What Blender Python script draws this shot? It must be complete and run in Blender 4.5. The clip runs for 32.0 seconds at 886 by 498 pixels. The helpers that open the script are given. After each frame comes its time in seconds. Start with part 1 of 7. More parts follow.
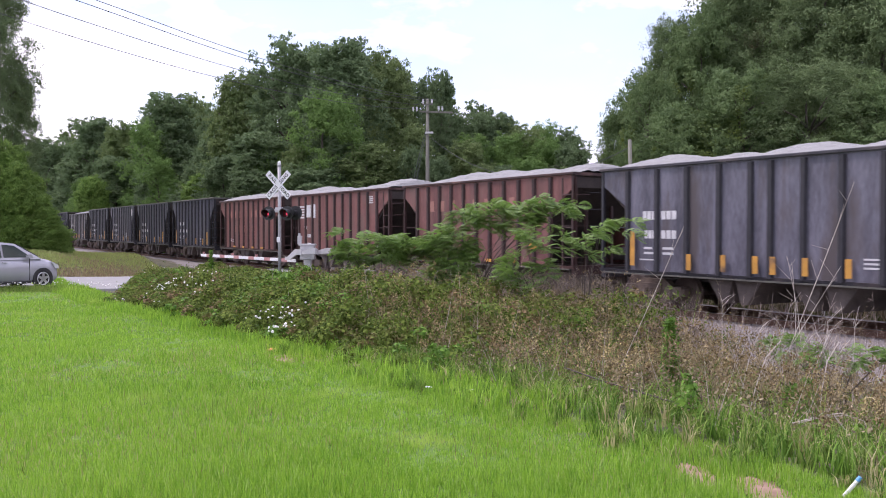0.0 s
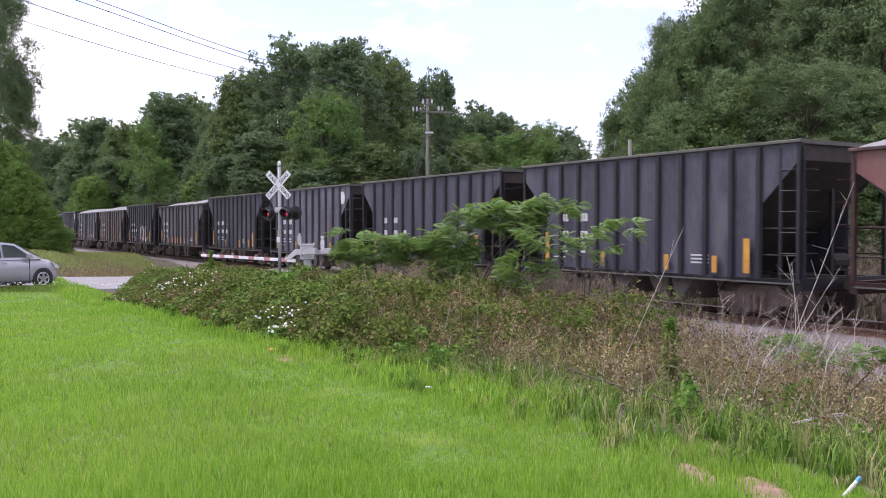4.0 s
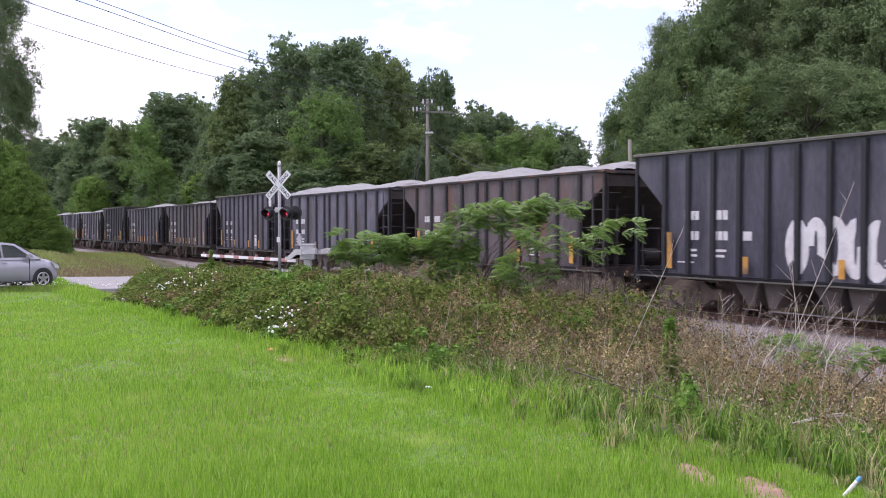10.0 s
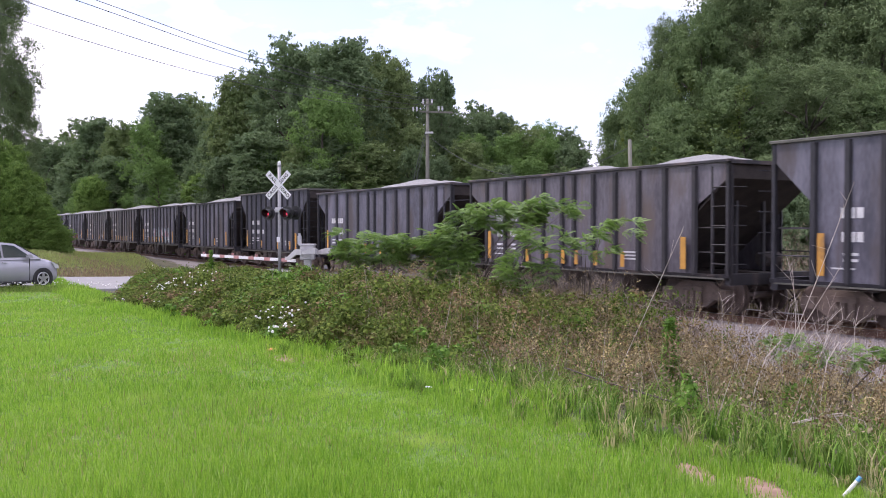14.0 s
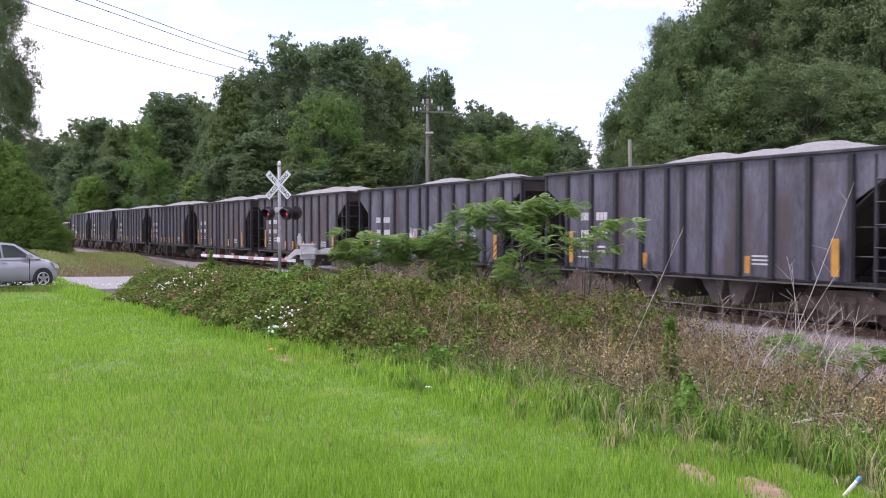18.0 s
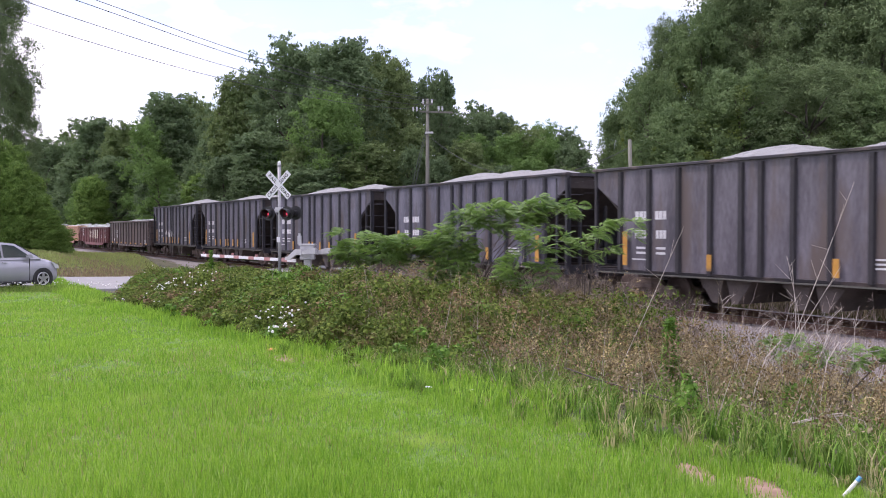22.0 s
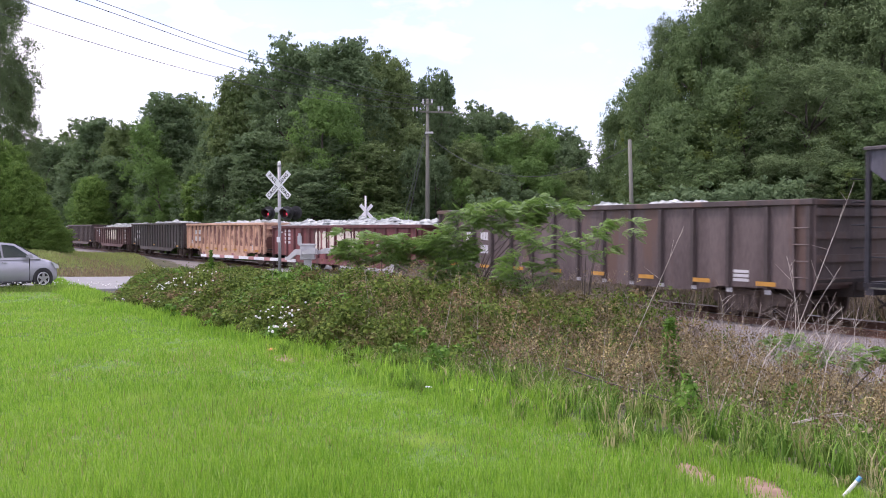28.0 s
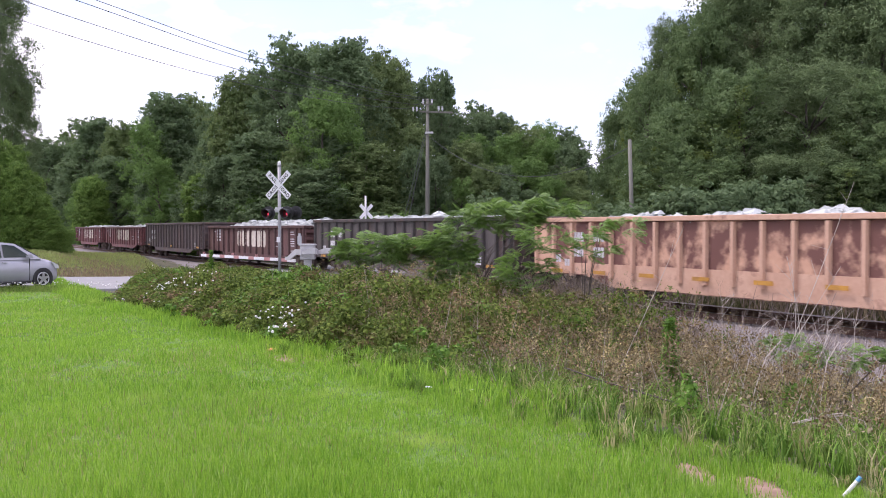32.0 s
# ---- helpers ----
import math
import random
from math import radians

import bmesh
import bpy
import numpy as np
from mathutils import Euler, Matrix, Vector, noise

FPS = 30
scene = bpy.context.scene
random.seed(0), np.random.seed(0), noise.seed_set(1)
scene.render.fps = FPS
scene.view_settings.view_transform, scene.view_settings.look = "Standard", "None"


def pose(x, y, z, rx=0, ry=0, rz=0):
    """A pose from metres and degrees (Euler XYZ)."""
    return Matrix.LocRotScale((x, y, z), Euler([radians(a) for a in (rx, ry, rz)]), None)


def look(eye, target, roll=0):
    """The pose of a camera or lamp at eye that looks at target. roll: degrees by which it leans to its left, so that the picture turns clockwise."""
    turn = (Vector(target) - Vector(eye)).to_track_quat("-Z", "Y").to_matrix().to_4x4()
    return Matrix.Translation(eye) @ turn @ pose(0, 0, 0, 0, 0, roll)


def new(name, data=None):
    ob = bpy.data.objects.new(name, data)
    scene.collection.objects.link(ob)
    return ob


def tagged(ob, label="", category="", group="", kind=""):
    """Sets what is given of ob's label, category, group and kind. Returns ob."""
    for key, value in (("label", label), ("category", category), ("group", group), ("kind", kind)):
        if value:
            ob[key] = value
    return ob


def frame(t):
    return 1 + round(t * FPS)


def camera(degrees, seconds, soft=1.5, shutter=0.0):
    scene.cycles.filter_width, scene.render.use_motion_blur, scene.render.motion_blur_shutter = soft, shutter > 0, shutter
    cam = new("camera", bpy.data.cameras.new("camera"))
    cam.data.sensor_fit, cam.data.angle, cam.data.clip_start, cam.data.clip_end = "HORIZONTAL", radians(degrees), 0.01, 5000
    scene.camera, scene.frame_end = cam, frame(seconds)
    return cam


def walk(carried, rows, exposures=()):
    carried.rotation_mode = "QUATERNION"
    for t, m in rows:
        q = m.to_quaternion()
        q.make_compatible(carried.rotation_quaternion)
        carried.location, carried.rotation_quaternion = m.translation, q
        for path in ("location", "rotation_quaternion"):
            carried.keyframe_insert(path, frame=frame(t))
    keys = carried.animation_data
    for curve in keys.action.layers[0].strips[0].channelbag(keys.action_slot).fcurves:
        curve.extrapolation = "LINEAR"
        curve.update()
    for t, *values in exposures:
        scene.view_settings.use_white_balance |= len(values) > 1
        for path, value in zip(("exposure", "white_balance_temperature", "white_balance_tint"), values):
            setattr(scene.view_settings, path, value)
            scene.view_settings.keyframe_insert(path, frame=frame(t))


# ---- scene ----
cam = camera(52.4, 32.0, soft=0.98, shutter=0.18)
EYE = (0.0, 0.0, 2.13)
STAND = look(EYE, (0.0, 100.0, 2.13 - 2.28), 0)
walk(cam, [(0.0, STAND), (32.0, STAND)], exposures=[(0.0, 0.64, 6190, 29), (32.0, 0.64, 6190, 29)])

# ---- sky and sun ----
SUN_EL, SUN_AZ = radians(58), radians(-70)
world = bpy.data.worlds.new("sky")
scene.world = world
world.use_nodes = True
wn = world.node_tree
wn.nodes.clear()


def wnode(kind, **kw):
    n = wn.nodes.new(kind)
    for k, v in kw.items():
        n.inputs[k].default_value = v
    return n


w_sky = wn.nodes.new("ShaderNodeTexSky")
w_sky.sky_type, w_sky.sun_disc = "NISHITA", False
w_sky.sun_elevation, w_sky.sun_rotation = SUN_EL, SUN_AZ
w_co = wn.nodes.new("ShaderNodeTexCoord")
w_map = wn.nodes.new("ShaderNodeMapping")
w_map.inputs["Location"].default_value = (0.35, 0.2, 0.55)
w_map.inputs["Scale"].default_value = (1.0, 1.0, 2.3)
w_noise = wnode("ShaderNodeTexNoise", Scale=3.1, Detail=8.0, Roughness=0.55)
w_ramp = wn.nodes.new("ShaderNodeValToRGB")
w_ramp.color_ramp.elements[0].position, w_ramp.color_ramp.elements[1].position = 0.418, 0.548
w_ramp.color_ramp.elements[0].color = (0.24, 0.24, 0.24, 1)
w_tone = wnode("ShaderNodeTexNoise", Scale=2.2, Detail=5.0)
w_tramp = wn.nodes.new("ShaderNodeValToRGB")
w_tramp.color_ramp.elements[0].position, w_tramp.color_ramp.elements[1].position = 0.38, 0.56
w_tramp.color_ramp.elements[0].color, w_tramp.color_ramp.elements[1].color = (0.77, 0.78, 0.90, 1), (1.0, 1.0, 1.0, 1)
w_clear = wnode("ShaderNodeBackground", Strength=0.14)
w_cloud = wnode("ShaderNodeBackground", Strength=1.20)
w_mix = wn.nodes.new("ShaderNodeMixShader")
w_out = wn.nodes.new("ShaderNodeOutputWorld")
for a, b in ((w_co.outputs["Generated"], w_map.inputs["Vector"]), (w_map.outputs[0], w_noise.inputs["Vector"]),
             (w_map.outputs[0], w_tone.inputs["Vector"]), (w_noise.outputs["Fac"], w_ramp.inputs[0]), (w_tone.outputs["Fac"], w_tramp.inputs[0]),
             (w_sky.outputs[0], w_clear.inputs["Color"]), (w_tramp.outputs[0], w_cloud.inputs["Color"]), (w_ramp.outputs[0], w_mix.inputs[0]),
             (w_clear.outputs[0], w_mix.inputs[1]), (w_cloud.outputs[0], w_mix.inputs[2]), (w_mix.outputs[0], w_out.inputs["Surface"])):
    wn.links.new(a, b)
sun_data = bpy.data.lights.new("sun", "SUN")
sun_data.energy, sun_data.angle, sun_data.color = 1.9, radians(9), (1.0, 0.95, 0.86)
sun = new("sun", sun_data)
sun.matrix_world = look((0, 0, 0), (-math.sin(SUN_AZ) * math.cos(SUN_EL), -math.cos(SUN_AZ) * math.cos(SUN_EL), -math.sin(SUN_EL)))

# ---- materials ----


def mat(name, dark, light, scale=4.0, fine=40.0, rough=0.7, metal=0.0, bump=0.15, spread=0.25, mix_fine=0.35, stain=None, stain_scale=0.8, stain_at=0.6,
        translucent=0.0, island=0.0, obj_random=0.0, stretch=(1, 1, 1), glow=None, spec=0.5):
    """Two scales of noise between two colours, an optional third colour in patches, relief, and leaf translucency."""
    m = bpy.data.materials.new(name)
    m.use_nodes = True
    t = m.node_tree
    b = t.nodes["Principled BSDF"]
    co = t.nodes.new("ShaderNodeTexCoord")
    mp = t.nodes.new("ShaderNodeMapping")
    mp.inputs["Scale"].default_value = stretch
    t.links.new(co.outputs["Object"], mp.inputs["Vector"])
    n1, n2 = t.nodes.new("ShaderNodeTexNoise"), t.nodes.new("ShaderNodeTexNoise")
    n1.inputs["Scale"].default_value, n1.inputs["Detail"].default_value = scale, 6
    n2.inputs["Scale"].default_value, n2.inputs["Detail"].default_value = fine, 4
    for n in (n1, n2):
        t.links.new(mp.outputs[0], n.inputs["Vector"])
    m1 = t.nodes.new("ShaderNodeMix")
    t.links.new(n1.outputs["Fac"], m1.inputs["A"])
    t.links.new(n2.outputs["Fac"], m1.inputs["B"])
    m1.inputs["Factor"].default_value = mix_fine
    fac = m1.outputs["Result"]
    if island or obj_random:
        src = t.nodes.new("ShaderNodeNewGeometry").outputs["Random Per Island"] if island else t.nodes.new("ShaderNodeObjectInfo").outputs["Random"]
        m2 = t.nodes.new("ShaderNodeMix")
        m2.inputs["Factor"].default_value = island or obj_random
        t.links.new(fac, m2.inputs["A"])
        t.links.new(src, m2.inputs["B"])
        fac = m2.outputs["Result"]
    r = t.nodes.new("ShaderNodeValToRGB")
    r.color_ramp.elements[0].position, r.color_ramp.elements[1].position = 0.5 - spread, 0.5 + spread
    r.color_ramp.elements[0].color, r.color_ramp.elements[1].color = (*dark, 1), (*light, 1)
    t.links.new(fac, r.inputs[0])
    colour = r.outputs[0]
    if stain:
        n3 = t.nodes.new("ShaderNodeTexNoise")
        n3.inputs["Scale"].default_value, n3.inputs["Detail"].default_value, n3.inputs["Roughness"].default_value = stain_scale, 7, 0.6
        t.links.new(mp.outputs[0], n3.inputs["Vector"])
        r3 = t.nodes.new("ShaderNodeValToRGB")
        r3.color_ramp.elements[0].position, r3.color_ramp.elements[1].position = stain_at - 0.06, stain_at + 0.06
        t.links.new(n3.outputs["Fac"], r3.inputs[0])
        m3 = t.nodes.new("ShaderNodeMix")
        m3.data_type = "RGBA"
        t.links.new(r3.outputs[0], m3.inputs["Factor"])
        t.links.new(colour, m3.inputs["A"])
        m3.inputs["B"].default_value = (*stain, 1)
        colour = m3.outputs["Result"]
    t.links.new(colour, b.inputs["Base Color"])
    b.inputs["Roughness"].default_value, b.inputs["Metallic"].default_value, b.inputs["Specular IOR Level"].default_value = rough, metal, spec
    if bump:
        bp = t.nodes.new("ShaderNodeBump")
        bp.inputs["Strength"].default_value, bp.inputs["Distance"].default_value = bump, 0.02
        t.links.new(m1.outputs["Result"], bp.inputs["Height"])
        t.links.new(bp.outputs[0], b.inputs["Normal"])
    if translucent:
        tr = t.nodes.new("ShaderNodeBsdfTranslucent")
        t.links.new(colour, tr.inputs["Color"])
        ms = t.nodes.new("ShaderNodeMixShader")
        ms.inputs[0].default_value = translucent
        t.links.new(b.outputs[0], ms.inputs[1])
        t.links.new(tr.outputs[0], ms.inputs[2])
        t.links.new(ms.outputs[0], t.nodes["Material Output"].inputs["Surface"])
    if glow:
        b.inputs["Emission Color"].default_value, b.inputs["Emission Strength"].default_value = (*glow[0], 1), glow[1]
    return m


M_LAWN = mat("lawn_soil", (0.055, 0.115, 0.014), (0.12, 0.22, 0.030), 0.5, 9, 0.95, bump=0.4, stain=(0.13, 0.15, 0.045), stain_scale=0.35, stain_at=0.64)
M_BLADE = mat("grass_blade", (0.108, 0.275, 0.014), (0.375, 0.585, 0.066), 0.45, 6, 0.55, bump=0, translucent=0.45, island=0.52, stain=(0.43, 0.58, 0.11), stain_scale=0.7, stain_at=0.66, spread=0.30)
M_ROAD = mat("asphalt", (0.20, 0.20, 0.20), (0.275, 0.272, 0.268), 1.5, 60, 0.9, bump=0.2)
M_BALLAST = mat("ballast_bed", (0.11, 0.095, 0.09), (0.26, 0.235, 0.23), 6, 45, 0.95, bump=0.8)
M_STONE = mat("ballast_stone", (0.13, 0.118, 0.118), (0.42, 0.395, 0.395), 3, 30, 0.9, bump=0.2, island=0.6, spread=0.4)
M_TIE = mat("creosoted_timber", (0.05, 0.035, 0.028), (0.13, 0.095, 0.075), 6, 60, 0.9, bump=0.4, obj_random=0.3)
M_RAIL = mat("rusty_rail", (0.07, 0.035, 0.025), (0.16, 0.085, 0.055), 8, 60, 0.75, bump=0.2)
M_RAILTOP = mat("polished_rail_head", (0.28, 0.27, 0.27), (0.42, 0.41, 0.40), 8, 60, 0.35, metal=0.8, bump=0.05)


def ground_material():
    """Lawn soil that gives way to rough ground along the line where the mowing stops."""
    m = M_LAWN.copy()
    m.name = "lawn_and_rough_ground"
    t = m.node_tree
    b = t.nodes["Principled BSDF"]
    lawn = b.inputs["Base Color"].links[0].from_socket
    geo = t.nodes.new("ShaderNodeNewGeometry")
    dot = t.nodes.new("ShaderNodeVectorMath")
    dot.operation = "DOT_PRODUCT"
    dot.inputs[1].default_value = (-0.8575, -0.5145, 0.0)
    t.links.new(geo.outputs["Position"], dot.inputs[0])
    wave = t.nodes.new("ShaderNodeTexNoise")
    wave.inputs["Scale"].default_value, wave.inputs["Detail"].default_value = 0.9, 6
    t.links.new(geo.outputs["Position"], wave.inputs["Vector"])
    add = t.nodes.new("ShaderNodeMath")
    add.operation = "MULTIPLY_ADD"
    add.inputs[1].default_value = 1.6
    t.links.new(wave.outputs["Fac"], add.inputs[0])
    t.links.new(dot.outputs["Value"], add.inputs[2])
    edge = t.nodes.new("ShaderNodeMapRange")
    # metres from the track's centre, less the offset of its line from the origin
    edge.inputs["From Min"].default_value, edge.inputs["From Max"].default_value = 13.0 - 18.238 + 0.6, 13.6 - 18.238 + 1.0
    t.links.new(add.outputs[0], edge.inputs["Value"])
    n1 = t.nodes.new("ShaderNodeTexNoise")
    n1.inputs["Scale"].default_value, n1.inputs["Detail"].default_value = 1.6, 8
    t.links.new(geo.outputs["Position"], n1.inputs["Vector"])
    r = t.nodes.new("ShaderNodeValToRGB")
    r.color_ramp.elements[0].position, r.color_ramp.elements[1].position = 0.36, 0.64
    r.color_ramp.elements[0].color, r.color_ramp.elements[1].color = (0.040, 0.045, 0.018, 1), (0.10, 0.088, 0.048, 1)
    t.links.new(n1.outputs["Fac"], r.inputs[0])
    mix = t.nodes.new("ShaderNodeMix")
    mix.data_type = "RGBA"
    t.links.new(edge.outputs[0], mix.inputs["Factor"])
    t.links.new(r.outputs[0], mix.inputs["A"])
    t.links.new(lawn, mix.inputs["B"])
    t.links.new(mix.outputs["Result"], b.inputs["Base Color"])
    return m


M_GROUND = ground_material()

# ---- mesh helpers ----


def mesh_of(name, verts, faces, *mats):
    me = bpy.data.meshes.new(name)
    me.from_pydata([tuple(v) for v in verts], [], [tuple(f) for f in faces])
    for m in mats:
        me.materials.append(m)
    return me


def soup(name, v, n, material):
    """A mesh of many loose n-gons: v has the corners, n to a face."""
    v = np.asarray(v, dtype=np.float32).reshape(-1, 3)
    me = bpy.data.meshes.new(name)
    k = len(v) // n
    me.vertices.add(len(v))
    me.vertices.foreach_set("co", v.ravel())
    me.loops.add(k * n)
    me.loops.foreach_set("vertex_index", np.arange(k * n, dtype=np.int32))
    me.polygons.add(k)
    me.polygons.foreach_set("loop_start", np.arange(0, k * n, n, dtype=np.int32))
    me.materials.append(material)
    me.update(calc_edges=True)
    return me


def box(bm, x0, x1, y0, y1, z0, z1):
    v = [bm.verts.new((x, y, z)) for x in (x0, x1) for y in (y0, y1) for z in (z0, z1)]
    for f in ((0, 1, 3, 2), (4, 6, 7, 5), (0, 4, 5, 1), (2, 3, 7, 6), (0, 2, 6, 4), (1, 5, 7, 3)):
        bm.faces.new([v[i] for i in f])
    return v


def prism(bm, outline, axis, a, b):
    """An outline in the plane across the axis ('x', 'y' or 'z'), drawn out from a to b."""
    def put(p, c):
        return {"x": (c, p[0], p[1]), "y": (p[0], c, p[1]), "z": (p[0], p[1], c)}[axis]
    lo, hi = [bm.verts.new(put(p, a)) for p in outline], [bm.verts.new(put(p, b)) for p in outline]
    n = len(outline)
    bm.faces.new(lo[::-1])
    bm.faces.new(hi)
    for i in range(n):
        bm.faces.new((lo[i], lo[(i + 1) % n], hi[(i + 1) % n], hi[i]))


def tube(bm, pts, radii, sides=6):
    """A tapered tube through the points."""
    rings = []
    for i, p in enumerate(pts):
        p = Vector(p)
        d = (Vector(pts[min(i + 1, len(pts) - 1)]) - Vector(pts[max(i - 1, 0)])).normalized()
        u = d.orthogonal().normalized()
        w = d.cross(u)
        r = radii[i] if hasattr(radii, "__len__") else radii
        rings.append([bm.verts.new(p + u * (math.cos(a) * r) + w * (math.sin(a) * r)) for a in (2 * math.pi * k / sides for k in range(sides))])
    for a, b in zip(rings, rings[1:]):
        for k in range(sides):
            bm.faces.new((a[k], a[(k + 1) % sides], b[(k + 1) % sides], b[k]))
    bm.faces.new(rings[0][::-1])
    bm.faces.new(rings[-1])


def done(name, bm, material, smooth=False, bevel=0.0):
    """The bmesh as mesh data."""
    if bevel:
        bmesh.ops.bevel(bm, geom=bm.edges[:], offset=bevel, segments=1, affect="EDGES")
    bmesh.ops.recalc_face_normals(bm, faces=bm.faces[:])
    me = bpy.data.meshes.new(name)
    bm.to_mesh(me)
    bm.free()
    for m in material if isinstance(material, (list, tuple)) else [material]:
        me.materials.append(m)
    if smooth:
        me.shade_smooth()
    return me


def part(name, data, parent, label="", at=None):
    ob = new(name, data)
    ob.parent = parent
    if at is not None:
        ob.matrix_basis = at
    if label:
        ob["label"] = label
    return ob


def smooth(a, b, x):
    t = np.clip((np.asarray(x, dtype=float) - a) / (b - a), 0, 1)
    return t * t * (3 - 2 * t)


# ---- plan: the track runs straight; s is metres along it from its nearest stretch, o metres from its centre towards the lawn ----
TX, TY, TC, TS = 12.269, 15.0, 0.8575, 0.5145


def on_track(s, o, z=0.0):
    return Vector((TX - TS * s - TC * o, TY + TC * s - TS * o, z))


def track_so(x, y):
    return -(x - TX) * TS + (y - TY) * TC, -((x - TX) * TC + (y - TY) * TS)


ROAD = [(-90, 30.5), (-60, 33.0), (-40, 35.0), (-25, 35.9), (-17, 36.2), (-12.5, 37.0), (-9.0, 39.8), (-5.9, 45.2), (-3.4, 50), (0.6, 60), (9, 80), (20, 105)]


def rough_noise(x, y, k):
    return np.sin(x * 1.3 * k + 2 * np.sin(y * 0.7 * k)) * np.cos(y * 1.1 * k + 1.7 * np.sin(x * 0.9 * k))


def ground_z(x, y):
    x, y = np.asarray(x, dtype=float), np.asarray(y, dtype=float)
    s, o = track_so(x, y)
    lawn = np.maximum(0.53 - 0.0246 * (y - 5), -0.06) + 0.03 * rough_noise(x, y, 0.35)
    z = lawn + (-0.55 - lawn) * smooth(13.5, 6.5, o)
    bed = smooth(4.1, 2.5, np.abs(o))
    z = z + (-0.19 - z) * bed
    mound = smooth(-15.5, -22, x) * smooth(40.2, 46, y) * smooth(76, 60, y) * (1 - bed)
    z = z + 0.95 * mound
    return z


def build_ground():
    def axis(lo, hi, fine, k):
        pts = [0.0]
        step = fine
        while pts[-1] < hi:
            pts.append(pts[-1] + step)
            step *= k
        neg, step = [], fine
        p = 0.0
        while p > lo:
            p -= step
            step *= k
            neg.append(p)
        return np.array(neg[::-1] + pts)
    xs, ys = axis(-1800, 1800, 0.45, 1.028), axis(-900, 2400, 0.45, 1.022)
    X, Y = np.meshgrid(xs, ys)
    Z = ground_z(X, Y)
    far = np.hypot(X, Y)
    Z = np.where(far > 160, -0.5, Z)
    nx, ny = len(xs), len(ys)
    v = np.stack([X, Y, Z], -1).reshape(-1, 3)
    i = np.arange(nx * ny).reshape(ny, nx)
    f = np.stack([i[:-1, :-1], i[:-1, 1:], i[1:, 1:], i[1:, :-1]], -1).reshape(-1, 4)
    me = mesh_of("ground", v, f, M_GROUND)
    me.shade_smooth()
    return tagged(new("ground", me), "grassy ground falling gently from the lawn to the track", "ground", kind="structure")


build_ground()


def build_road():
    pts = [Vector((x, y, 0)) for x, y in ROAD]
    dense = []
    for i in range(len(pts) - 1):
        p0, p1, p2, p3 = pts[max(i - 1, 0)], pts[i], pts[i + 1], pts[min(i + 2, len(pts) - 1)]
        for k in range(8):
            t = k / 8
            dense.append(0.5 * (2 * p1 + (p2 - p0) * t + (2 * p0 - 5 * p1 + 4 * p2 - p3) * t * t + (3 * p1 - p0 - 3 * p2 + p3) * t ** 3))
    v, f = [], []
    for i, p in enumerate(dense):
        d = (dense[min(i + 1, len(dense) - 1)] - dense[max(i - 1, 0)]).normalized()
        side = Vector((d.y, -d.x, 0))
        s, o = track_so(p.x, p.y)
        for k, w in enumerate((-4.4, -4.3, -1.5, 1.5, 4.3, 4.4)):
            q = p + side * w
            z = float(ground_z(q.x, q.y))
            lift = -0.02 + (max(z, -0.10) + 0.05 + 0.02) * float(smooth(3, 9, abs(o)))
            v.append((q.x, q.y, lift - (0.3 if k in (0, 5) else 0.0)))
    for i in range(len(dense) - 1):
        for k in range(5):
            a = i * 6 + k
            f.append((a, a + 1, a + 7, a + 6))
    tagged(new("road", mesh_of("road", v, f, M_ROAD)), "pale grey asphalt road leading over the level crossing", "road", kind="structure")


build_road()

# ---- railway track ----


